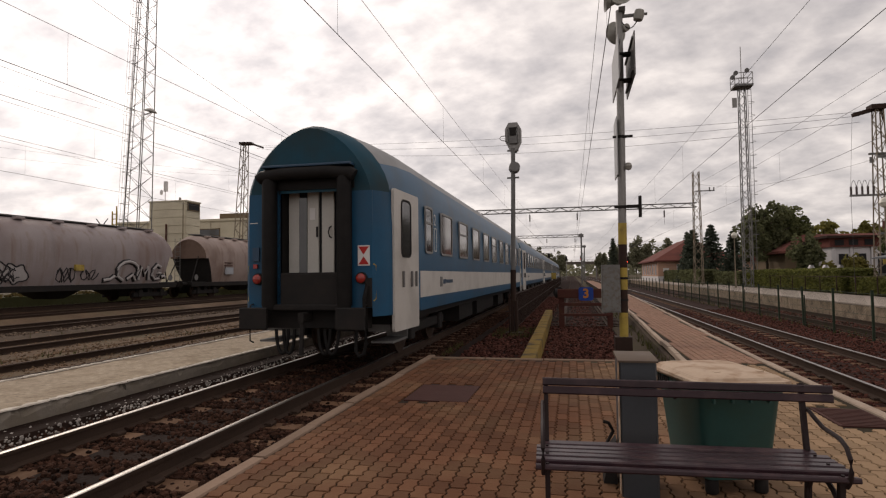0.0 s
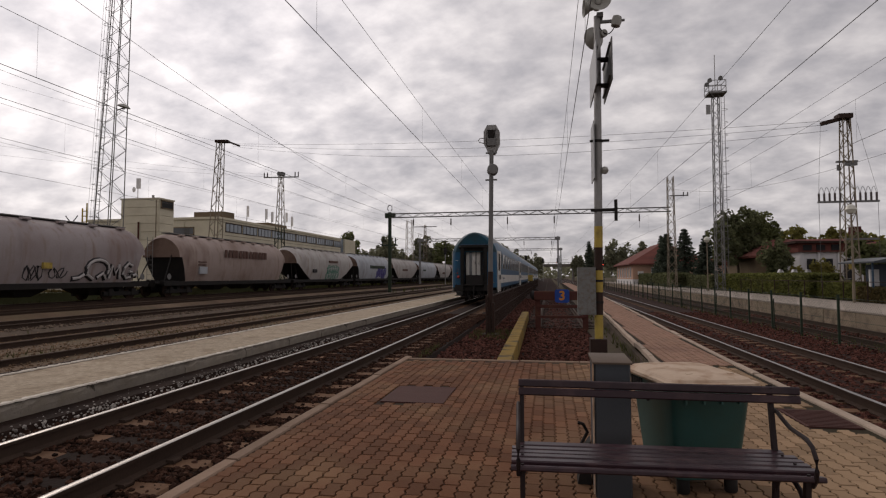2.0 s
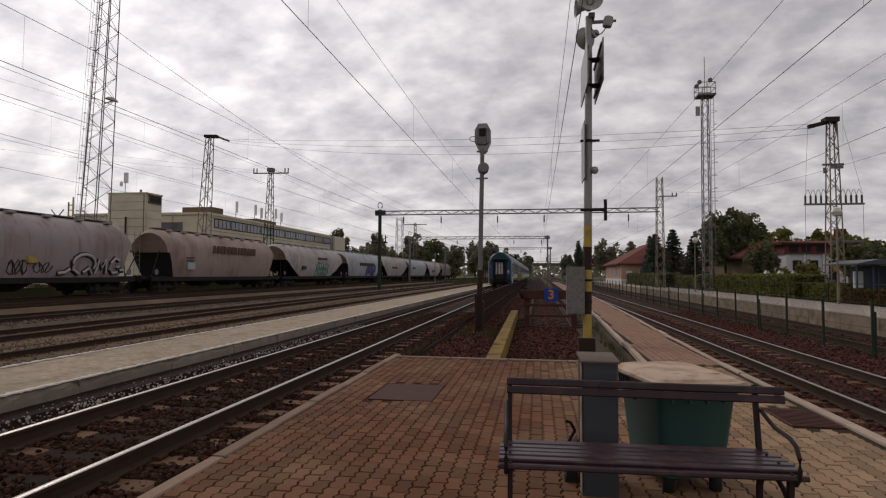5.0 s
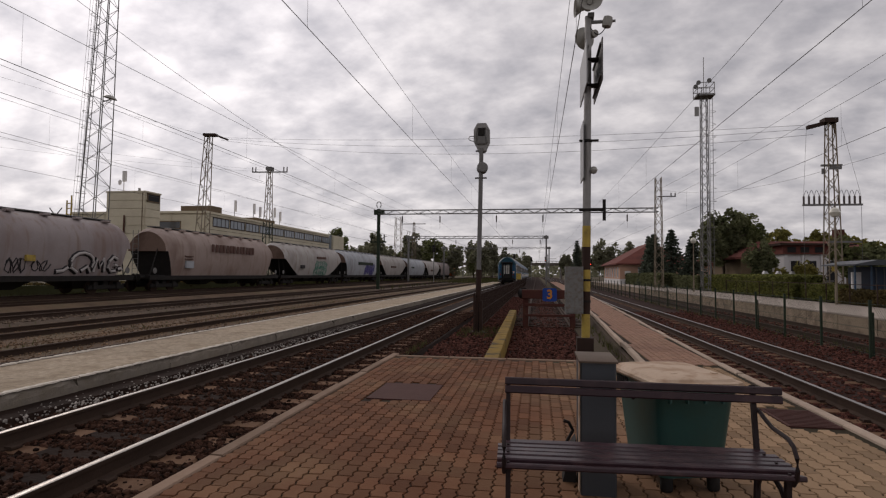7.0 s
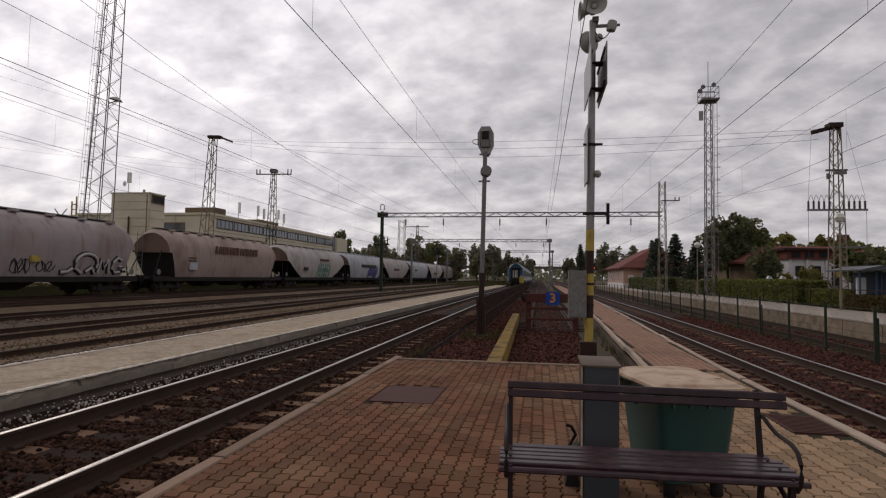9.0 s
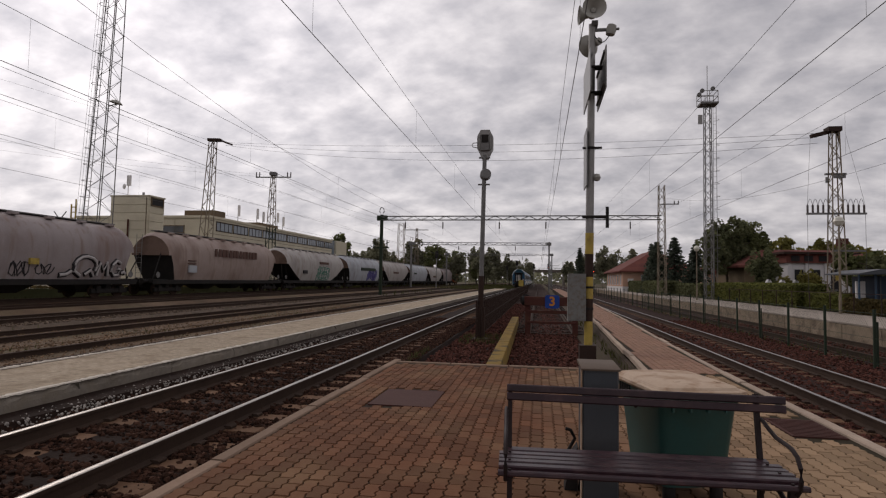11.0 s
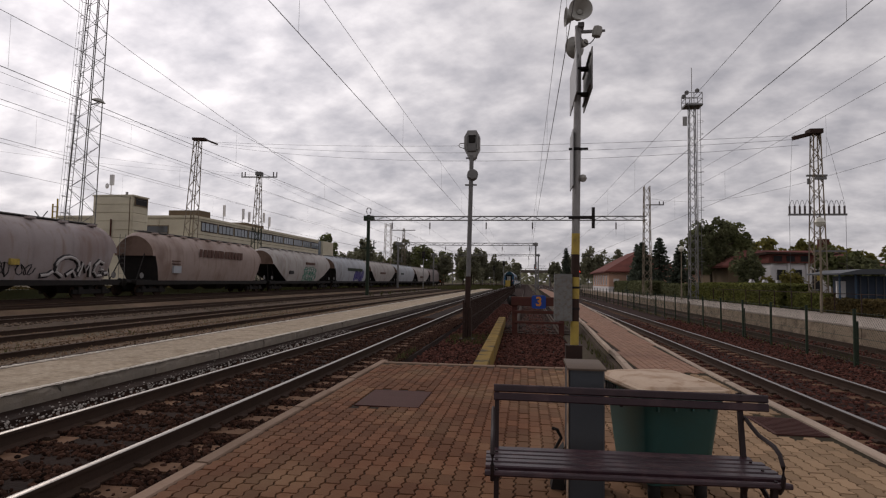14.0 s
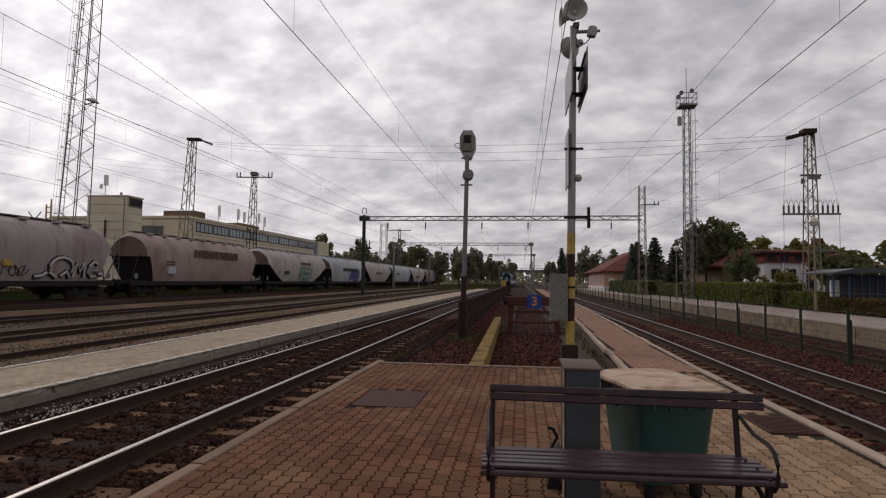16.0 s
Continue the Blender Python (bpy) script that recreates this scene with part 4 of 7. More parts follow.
        # strip of dark glass between the jamb and the first leaf
        slab("door_stay", -0.3, -0.27, 1.5, -0.16, -0.245, 2.8, M_GLASS)
        slab("door_notice", -0.1, -0.238, 2.42, 0.0, -0.234, 2.62, M_SIGNWHITE)
        part("door_handle", Mesh().path([P(0.31, -0.2, 2.3), P(0.27, -0.2, 2.27), P(0.25, -0.2, 2.2), P(0.27, -0.2, 2.13), P(0.31, -0.2, 2.1)], 0.012, 6), M_BLACKISH, t)
        slab("door_latch", 0.02, -0.238, 2.12, 0.05, -0.22, 2.3, M_BLACKISH)
        for x in (-0.665, 0.665):
            part("bellows_tube", Mesh().rev([(0.05, 0.9), (0.1, 0.92), (0.118, 1.0), (0.118, 3.0), (0.1, 3.08), (0.05, 3.1)], pose(*P(x, 0.12, 0)), 18), M_RUBBER, t, "black rubber bellows tube")
            slab("bellows_wall", x - 0.09, 0.0, 0.98, x + 0.09, 0.1, 3.05, M_RUBBER)
        part("bellows_top", Mesh().path([P(-0.84, 0.12, 3.08), P(-0.78, 0.13, 3.12), P(-0.4, 0.14, 3.16), P(0.4, 0.14, 3.16), P(0.78, 0.13, 3.12), P(0.84, 0.12, 3.08)], 0.105, 14), M_RUBBER, t, "black rubber bellows roll over the gangway")
        slab("canopy_bar", -0.76, 0.0, 3.26, 0.8, 0.2, 3.3, M_BLUE_DK, "", 0.008)
        slab("canopy_back", -0.8, 0.0, 2.9, 0.8, 0.03, 3.27, M_RUBBER)
        slab("footplate", -0.46, 0.0, 0.95, 0.54, 0.1, 1.52, M_BLACKISH, "", 0.03)
        slab("foot_sill", -0.6, 0.0, 0.9, 0.6, 0.16, 1.0, M_BLACKISH, "", 0.02)
        slab("jumper_socket", 0.99, 0.002, 0.95, 1.1, 0.05, 1.42, M_BLACKISH, "dark cable socket box", 0.01)
        part("jumper_cable", Mesh().path([P(1.03, 0.06, 1.3), P(1.0, 0.12, 1.1), P(1.01, 0.14, 0.8), P(1.04, 0.14, 0.4), P(1.0, 0.14, 0.22), P(0.92, 0.14, 0.18), P(0.86, 0.13, 0.26), P(0.86, 0.1, 0.6)], 0.03, 8), M_RUBBER, t)
        slab("side_marker", -1.0, 0.002, 1.6, -0.93, 0.04, 1.67, M_RED, "small red marker lamp")
        slab("end_stripe", -1.08, 0.002, 2.36, -0.94, 0.005, 2.372, M_SIGNWHITE)
        for x in (-0.98, 0.98):
            part("corner_hand_rail", Mesh().path([P(x * 1.13, -0.02, 1.05), P(x * 1.16, -0.06, 1.08), P(x * 1.16, -0.06, 1.62), P(x * 1.13, -0.02, 1.65)], 0.014, 6), M_YELLOW, t, "pale yellow corner hand rail")
        part("head_stock", Mesh().box(*[min(p, q) for p, q in zip(P(-1.0, -0.06, 0.6), P(1.0, -0.25, 0.94))], *[max(p, q) for p, q in zip(P(-1.0, -0.06, 0.6), P(1.0, -0.25, 0.94))]), M_BLACKISH, t)
        for x in (-0.84, 0.84):
            b0 = part("buffer", Mesh().tube(P(x, 0.0, 0.78), P(x, 0.3, 0.78), 0.11, n=12), M_BLACKISH, t)
            lo, hi = P(x - 0.24, 0.28, 0.6), P(x + 0.24, 0.33, 0.96)
            part("buffer_plate", Mesh().box(*[min(p, q) for p, q in zip(lo, hi)], *[max(p, q) for p, q in zip(lo, hi)], c=0.02), M_BLACKISH, b0)
        for x in (-0.92, 0.92):
            lamp = part("tail_lamp", Mesh().tube(P(x, 0.0, 1.42), P(x, 0.05, 1.42), 0.1, 0.095, n=18), M_BLACKISH, t, "round tail lamp in a dark rim")
            part("lens", Mesh().rev([(0.08, 0.0), (0.075, 0.02), (0.05, 0.035), (0.01, 0.04)], pose(*P(x, 0.05, 1.42), 90 if s > 0 else -90, 0, 0), 18), M_RED, lamp, "red lens")
        pl = Mesh().box(*[min(p, q) for p, q in zip(P(0.86, 0.004, 1.62), P(1.06, 0.02, 1.95))], *[max(p, q) for p, q in zip(P(0.86, 0.004, 1.62), P(1.06, 0.02, 1.95))])
        tail = part("tail_board", pl, M_SIGNWHITE, t, "white tail board with two red triangles")
        yy = y - 0.024 * s
        part("red_triangle", Mesh().prof([(0.87 * s, 1.93), (1.05 * s, 1.93), (0.96 * s, 1.80)], yy, yy + 0.002), M_SIGNRED, tail)
        part("red_triangle", Mesh().prof([(0.87 * s, 1.64), (1.05 * s, 1.64), (0.96 * s, 1.77)], yy, yy + 0.002), M_SIGNRED, tail)
        part("lamp_bracket", Mesh().box(*[min(p, q) for p, q in zip(P(-1.02, 0.0, 1.72), P(-0.9, 0.03, 1.95))], *[max(p, q) for p, q in zip(P(-1.02, 0.0, 1.72), P(-0.9, 0.03, 1.95))]), M_BLUE_DK, t)
        for x, r in ((-0.42, 0.18), (-0.3, 0.16), (0.32, 0.17), (0.45, 0.2)):
            part("brake_hose", Mesh().path([P(x + r * math.cos(math.pi * k / 10) * 0.6, 0.12, 0.6 - 0.4 * math.sin(math.pi * k / 10)) for k in range(11)], 0.028, 7), M_RUBBER, t)
        part("draw_hook", Mesh().box(*[min(p, q) for p, q in zip(P(-0.05, 0.0, 0.72), P(0.05, 0.32, 0.88))], *[max(p, q) for p, q in zip(P(-0.05, 0.0, 0.72), P(0.05, 0.32, 0.88))], c=0.02).tube(P(0, 0.25, 0.75), P(0, 0.3, 0.2), 0.04), M_BLACKISH, t)
        for x in (-1.02, 1.02):
            part("grab_rail", Mesh().path([P(x, 0.0, 1.0), P(x, 0.1, 0.98), P(x, 0.1, 0.4), P(x, 0.0, 0.36)], 0.014), M_BLACKISH, t)
    return t


COACHES = [build_coach()]
for k in range(1, 5):
    COACHES.append(copy_thing(COACHES[0], pose(TRAIN_X, 9.15 + k * COACH_STEP, 0)))

# ---- things on the platform ----


def build_bench():
    b = thing("park_bench", (0.2, -0.004, 0), "dark purple-brown slatted bench with iron arms and legs", "bench")
    b.matrix_basis = pose(0.15, 0.02, 0.0, 0, 0, 2.7)
    x0, x1 = -0.21, 1.365
    # seat of five slats, falling slightly to the back and rounded at the front
    for k, (y, z) in enumerate([(3.20, 0.425), (3.275, 0.436), (3.35, 0.438), (3.425, 0.436), (3.50, 0.436), (3.575, 0.44)]):
        a = [-10, 0, 0, 0, 0, 6][k]
        e = 0.022 if k in (0,) else (0.02 if k < 5 else -0.02)
        m = Mesh().box(x0 - e + 0.02, -0.0305, -0.028, x1 + e - 0.02, 0.0305, 0.0, pose(0, y, z, a), c=0.007)
        part("seat_slat", m, M_BENCH, b)
    for k, (y, z, h) in enumerate([(3.634, 0.782, 0.046), (3.626, 0.732, 0.046)]):
        m = Mesh().box(x0 - 0.54, -0.016, -h / 2, x1 - 0.495, 0.016, h / 2, pose(0.58, y, z, -8, 0.6, 0), c=0.007)
        part("back_slat", m, M_BENCH, b)
    for x in (x0 + 0.06, x1 - 0.07):
        # back post bending into the rear leg
        part("back_post", Mesh().prof([(3.60, 0.0), (3.64, 0.0), (3.60, 0.40), (3.615, 0.45), (3.668, 0.80), (3.64, 0.805), (3.588, 0.46), (3.565, 0.40)], x - 0.013, x + 0.013, "x"), M_BENCHIRON, b)
        part("front_leg", Mesh().prof([(3.20, 0.0), (3.24, 0.0), (3.25, 0.2), (3.235, 0.40), (3.20, 0.40), (3.212, 0.2)], x - 0.013, x + 0.013, "x"), M_BENCHIRON, b)
        part("seat_rail", Mesh().box(x - 0.02, 3.19, 0.385, x + 0.02, 3.61, 0.408, c=0.005), M_BENCHIRON, b)
        xa = x + (0.022 if x > 0.5 else -0.022)
        pts = [(xa, 3.66, 0.66), (xa, 3.6, 0.655), (xa, 3.53, 0.63), (xa, 3.44, 0.605), (xa, 3.34, 0.60), (xa, 3.26, 0.595), (xa, 3.20, 0.57), (xa, 3.165, 0.52), (xa, 3.16, 0.46), (xa, 3.175, 0.41), (xa, 3.21, 0.37)]
        part("armrest", Mesh().path(pts, 0.012, 8), M_BENCHIRON, b)
        arch = [(x, 3.22 + 0.19 - 0.19 * math.cos(math.pi * k / 10), 0.18 + 0.17 * math.sin(math.pi * k / 10)) for k in range(11)]
        part("leg_arch", Mesh().path(arch, 0.014, 8), M_BENCHIRON, b)
        for y, z in ((3.20, 0.43), (3.35, 0.44), (3.5, 0.44)):
            part("bolt", Mesh().tube((x, y, z - 0.012), (x, y, z + 0.004), 0.009, n=8), M_BENCHIRON, b)
        part("bolt", Mesh().tube((x, 3.65, 0.79), (x, 3.62, 0.785), 0.009, n=8), M_BENCHIRON, b)
    part("bolt", Mesh().tube((0.6, 3.645, 0.715), (0.6, 3.62, 0.71), 0.011, n=8), M_BENCHIRON, b)
    return b


def build_cabinet():
    c = thing("control_cabinet", (0, 0, 0), "dark grey metal cabinet with a brown-grey lid on the paving", "cabinet")
    part("body", Mesh().box(0.29, 3.965, 0.0, 0.522, 4.36, 0.868, c=0.012), M_CABINET, c)
    part("lid", Mesh().prof([(3.95, 0.868), (4.39, 0.868), (4.39, 0.882), (4.37, 0.89), (3.965, 0.886), (3.95, 0.88)], 0.279, 0.531, "x"), M_CABTOP, c, "brown-grey overhanging lid")
    part("side_strip", Mesh().box(0.279, 3.968, 0.02, 0.288, 4.01, 0.865), M_BINLID, c, "beige edge strip")
    part("bent_bracket", Mesh().path([(0.275, 4.3, 0.02), (0.205, 4.26, 0.06), (0.175, 4.24, 0.16), (0.205, 4.22, 0.26), (0.255, 4.2, 0.36), (0.225, 4.18, 0.42), (0.19, 4.18, 0.43)], 0.012), M_BLACKISH, c, "bent dark cable")
    part("side_box", Mesh().prof([(0.185, 0.0), (0.278, 0.0), (0.278, 0.3), (0.235, 0.24)], 4.2, 4.35), M_BLACKISH, c)


def build_bin():
    rz = 14
    b = thing("waste_bin", (0.965, 4.42, 0), "green plastic waste bin with a bleached beige lid, behind the bench", "waste bin", rz=rz)

    def ring(w, d, z, r):
        return [(x, y, z) for x, y in rrect(w, d, r, 3)]

    body = Mesh().loft([ring(0.43, 0.58, 0.10, 0.05), ring(0.47, 0.64, 0.3, 0.06), ring(0.53, 0.72, 0.64, 0.06), ring(0.57, 0.76, 0.68, 0.05), ring(0.57, 0.76, 0.72, 0.05)])
    part("body", body, M_BIN, b)
    for k in range(4):
        part("rib", Mesh().box(-0.2 + k * 0.12, -0.385, 0.61, -0.185 + k * 0.12, -0.35, 0.7), M_BIN, b)
    lid = Mesh().loft([ring(0.62, 0.83, 0.715, 0.07), ring(0.64, 0.85, 0.73, 0.08), ring(0.63, 0.84, 0.748, 0.08), ring(0.58, 0.79, 0.752, 0.08), ring(0.55, 0.75, 0.768, 0.08), ring(0.50, 0.68, 0.778, 0.1), ring(0.40, 0.56, 0.783, 0.1), ring(0.2, 0.3, 0.785, 0.1)])
    l = part("lid", lid, M_BINLID, b, "sun-bleached beige lid with brown stains", 14)
    for x in (-0.12, 0.17):
        part("lid_dimple", Mesh().prof([(x, -0.25), (x + 0.05, -0.23), (x + 0.01, -0.2)], 0.755, 0.786, "z"), M_BINLID, l)
    for k in range(6):
        part("vent_slot", Mesh().box(-0.292, 0.1 + k * 0.035, 0.63, -0.262, 0.118 + k * 0.035, 0.7), M_BLACKISH, b)
    for x in (-0.16, 0.17):
        for y in (-0.24, 0.22):
            part("foot", Mesh().rev([(0.035, 0.0), (0.042, 0.01), (0.042, 0.09), (0.03, 0.11)], pose(x, y, 0), 12), M_BLACKISH, b)


def cone_horn(parent, m, r=0.3, l=0.34):
    h = part("horn", Mesh().rev([(0.05, -l), (0.07, -l * 0.8), (0.09, -l * 0.55), (0.16, -l * 0.25), (r * 0.86, -0.03), (r, 0.0), (r * 1.02, 0.008), (r * 0.98, 0.012), (r * 0.82, -0.02), (0.13, -l * 0.28), (0.06, -l * 0.5), (0.01, -l * 0.52)], m, 28), M_HORN, parent, "pale grey loudspeaker horn")
    part("throat_plug", Mesh().rev([(0.005, 0.02 - l * 0.4), (0.06, -l * 0.4), (0.065, -l * 0.5), (0.02, -l * 0.56)], m, 16), M_HORN, h)
    part("driver", Mesh().rev([(0.02, -l - 0.1), (0.085, -l - 0.09), (0.09, -l), (0.05, -l + 0.02)], m, 16), M_HORN, h)


def build_pole():
    x, y = 1.105, 13.5
    p = thing("loudspeaker_pole", (x, y, -0.02), "grey steel pole with yellow and brown bands, signs and loudspeakers", "pole")
    lean = 0.075 / 7.5

    def at(z):
        return (lean * z, 0, z)

    part("footing", Mesh().prof([(-0.2, -0.2), (0.16, -0.2), (0.16, 0.2), (-0.2, 0.2)], -0.42, 0.06, "z"), M_DKBROWN, p, "dark stained concrete footing", None)
    bands = [(0.0, 0.57, M_YELLOW), (0.57, 1.08, M_DKBROWN), (1.08, 1.57, M_YELLOW), (1.57, 2.09, M_DKBROWN), (2.09, 2.57, M_YELLOW)]
    for z0, z1, mt in bands:
        part("painted_band", Mesh().tube(at(z0 + 0.02), at(z1 + 0.02), 0.094, n=20), mt, p, "yellow painted band" if mt == M_YELLOW else "dark brown painted band")
    part("lower_tube", Mesh().tube(at(2.59), at(4.5), 0.09, n=20), M_STEEL, p)
    part("upper_tube", Mesh().tube(at(4.5), at(7.45), 0.085, 0.075, n=20), M_STEEL, p)
    for z in (0.85, 1.33, 4.52):
        part("strap", Mesh().tube(at(z), at(z + 0.05), 0.108, n=20), M_BLACKISH, p)
    part("crossarm", Mesh().box(-0.14, -0.1, 2.92, 0.42, -0.02, 2.985, c=0.008), M_BLACKISH, p)
    part("upright_bar", Mesh().box(0.37, -0.13, 2.70, 0.44, -0.1, 3.18, c=0.008), M_BLACKISH, p)
    part("bracket_arm", Mesh().box(-0.14, -0.1, 4.51, 0.29, -0.06, 4.56, c=0.006), M_BLACKISH, p)
    plates = ((-0.02, 5.66, 6.62, -0.75, 1.15), (0.31, 5.72, 6.66, -0.75, 1.15))
    for px, z0, z1, y0, y1 in plates:
        s = part("sign_plate", Mesh().box(px - 0.012, y0, z0, px + 0.012, y1, z1), M_SIGNBACK if px < 0 else M_STEEL_DK, p, "large sign plate seen edge-on")
        for zz in (z0 + 0.12, z1 - 0.12):
            part("stiffener", Mesh().box(px + 0.012 if px < 0.1 else px - 0.05, y0 + 0.1, zz, px + 0.05 if px < 0.1 else px - 0.012, y1 - 0.1, zz + 0.04), M_STEEL_DK, s)
    for zz in (5.8, 6.4):
        part("sign_clamp", Mesh().box(0.0, -0.1, zz, 0.31, 0.1, zz + 0.05), M_BLACKISH, p)
    part("small_sign", Mesh().box(-0.07, -0.3, 3.65, -0.05, 0.55, 4.95), M_SIGNBACK, p, "narrow sign plate seen edge-on")
    part("sensor", Mesh().rev([(0.005, -0.09), (0.06, -0.07), (0.09, 0), (0.06, 0.07), (0.005, 0.09)], pose(0.18, -0.05, 3.86), 16), M_HORN, p)
    # grey switch box at the side
    bx = part("switch_box", Mesh().box(-0.46, -0.16, 0.6, -0.06, 0.1, 1.66, c=0.012), M_GREYBOX, p, "speckled grey switch box")
    part("box_door", Mesh().box(-0.44, -0.172, 0.63, -0.08, -0.158, 1.63, c=0.004), M_GREYBOX, bx)
    cone_horn(p, pose(0.1, -0.32, 7.72, 88, 0, 4), 0.265, 0.34)
    cone_horn(p, pose(0.02, 0.34, 7.08, -85, 0, 30), 0.26, 0.34)
    cone_horn(p, pose(-0.2, 0.2, 7.78, 90, 0, -84), 0.22, 0.26)
    part("horn_bracket", Mesh().box(0.06, -0.12, 7.4, 0.2, 0.1, 7.5).box(0.1, -0.04, 7.28, 0.5, 0.02, 7.34), M_STEEL_DK, p)
    part("horn_bracket", Mesh().box(-0.02, 0.05, 7.0, 0.2, 0.1, 7.1), M_STEEL_DK, p)
    cam_body = part("lamp_head", Mesh().rev([(0.02, -0.14), (0.1, -0.12), (0.12, 0.0), (0.1, 0.1), (0.02, 0.14)], pose(0.5, -0.02, 7.30, 0, 12, 0), 18), M_HORN, p, "small round fitting on an arm")
    part("lamp_arm", Mesh().tube((0.5, -0.02, 7.31), (0.68, -0.02, 7.31), 0.03, n=10), M_STEEL_DK, cam_body)
    part("cable_loop", Mesh().path([(0.1 + 0.24 * k / 10 * 1.6, -0.05, 7.2 - 0.2 * math.sin(math.pi * k / 10)) for k in range(11)], 0.012), M_BLACKISH, p)


def build_signal():
    s = thing("signal_post", (-1.76, 17.7, -0.36), "grey steel light signal on a rusty brown post", "railway signal")
    part("base_plate", Mesh().box(-0.28, -0.28, 0.0, 0.28, 0.28, 0.06, c=0.01), M_DKBROWN, s)
    part("rusty_post", Mesh().box(-0.1, -0.09, 0.06, 0.02, 0.09, 1.05, c=0.015).box(0.04, -0.09, 0.06, 0.13, 0.09, 1.0, c=0.01), M_DKBROWN, s, "rusty brown foot")
    part("brown_post", Mesh().tube((0.0, 0, 1.0), (0.015, 0, 1.95), 0.085, n=14), M_DKBROWN, s, "dark brown lower post")
    part("post", Mesh().tube((0.015, 0, 1.95), (0.075, 0, 5.7), 0.072, 0.065, n=16), M_STEEL_DK, s)
    hx, hz = 0.08, 5.62
    hex_ = [(-0.17, 0.18), (-0.25, 0.34), (-0.25, 0.72), (-0.14, 0.92), (0.14, 0.92), (0.25, 0.72), (0.25, 0.34), (0.17, 0.18), (0.1, 0.02), (-0.1, 0.02)]
    h = part("signal_head", Mesh().prof([(hx + u * 0.98, hz + v - 0.05) for u, v in hex_], -0.03, 0.22), M_STEEL, s, "grey octagonal signal head seen from behind")
    part("back_cover", Mesh().box(hx - 0.1, -0.12, hz + 0.46, hx + 0.1, -0.03, hz + 0.7, c=0.02), M_BLACKISH, h, "dark rear housing")
    part("peak", Mesh().prof([(hx - 0.13, hz + 0.7), (hx + 0.13, hz + 0.7), (hx + 0.1, hz + 0.8), (hx - 0.1, hz + 0.8)], -0.1, -0.03), M_STEEL, h)
    for s_ in (-1, 1):
        part("side_rib", Mesh().box(hx + s_ * 0.17 - 0.015, -0.09, hz + 0.25, hx + s_ * 0.17 + 0.015, -0.03, hz + 0.7, c=0.005), M_STEEL, h)
    part("terminal_box", Mesh().box(hx - 0.13, -0.1, hz + 0.2, hx + 0.13, -0.03, hz + 0.46, c=0.015), M_STEEL_DK, h)
    part("hoop", Mesh().path([(hx - 0.24, -0.05, hz + 0.3), (hx - 0.36, -0.1, hz + 0.32), (hx - 0.4, -0.1, hz + 0.38), (hx - 0.36, -0.1, hz + 0.44), (hx - 0.24, -0.05, hz + 0.46)], 0.014), M_STEEL, h)
    part("small_lamp", Mesh().rev([(0.02, -0.2), (0.13, -0.18), (0.17, -0.05), (0.17, 0.12), (0.15, 0.14)], pose(hx + 0.02, 0.02, 5.08, 80, 0, 10), 18), M_STEEL_DK, s, "small round repeater lamp")
    part("step_bar", Mesh().box(-0.12, -0.04, 4.76, 0.24, 0.04, 4.80), M_STEEL_DK, s)
    part("head_bar", Mesh().box(-0.1, -0.04, 5.6, 0.24, 0.04, 5.64), M_STEEL_DK, s)


def build_buffer_stop():
    b = thing("buffer_stop", (0.42, 19.9, -0.42), "rusty red steel buffer stop at the dead-end track", "buffer stop")
    for x in (-0.78, 0.78):
        part("post", Mesh().box(x - 0.09, -0.1, 0, x + 0.09, 0.08, 1.36, c=0.01), M_RUSTRED, b)
        part("brace", Mesh().prof([(0.1, 1.1), (0.1, 0.92), (1.5, 0.16), (1.6, 0.26)], x - 0.05, x + 0.05, "x"), M_RUSTRED, b)
    part("beam", Mesh().box(-0.95, -0.2, 1.06, 0.95, -0.06, 1.36, c=0.015), M_RUSTRED, b)
    part("middle_bar", Mesh().box(-0.8, -0.16, 0.8, 0.8, -0.1, 0.9, c=0.01), M_RUSTRED, b)
    part("lower_bar", Mesh().box(-0.8, -0.16, 0.46, 0.8, -0.1, 0.54, c=0.01), M_RUSTRED, b)
    for x in (-0.86, 0.86):
        part("buffer", Mesh().tube((x, -0.06, 1.22), (x, 0.35, 1.22), 0.09, n=12).tube((x, 0.35, 1.22), (x, 0.4, 1.22), 0.2, n=16), M_BLACKISH, b)
    part("shoe", Mesh().tube((-0.98, -0.14, 1.22), (-0.9, -0.14, 1.22), 0.16, n=14), M_BLACKISH, b)
    pl = part("number_plate", Mesh().prof([(u + 0.02, v + 1.20) for u, v in rrect(0.47, 0.44, 0.07)], -0.235, -0.205), M_SIGNBLUE, b, "blue plate with a large orange number 3")
    cu = bpy.data.curves.new("digit", "FONT")
    cu.body, cu.size, cu.extrude, cu.align_x, cu.align_y, cu.offset = "3", 0.42, 0.004, "CENTER", "CENTER", 0.012
    cu.materials.append(M_ORANGE)
    o = new("digit", cu)
    o.parent = pl
    o.matrix_basis = pose(0.02, -0.241, 1.2, 90, 0, 0)


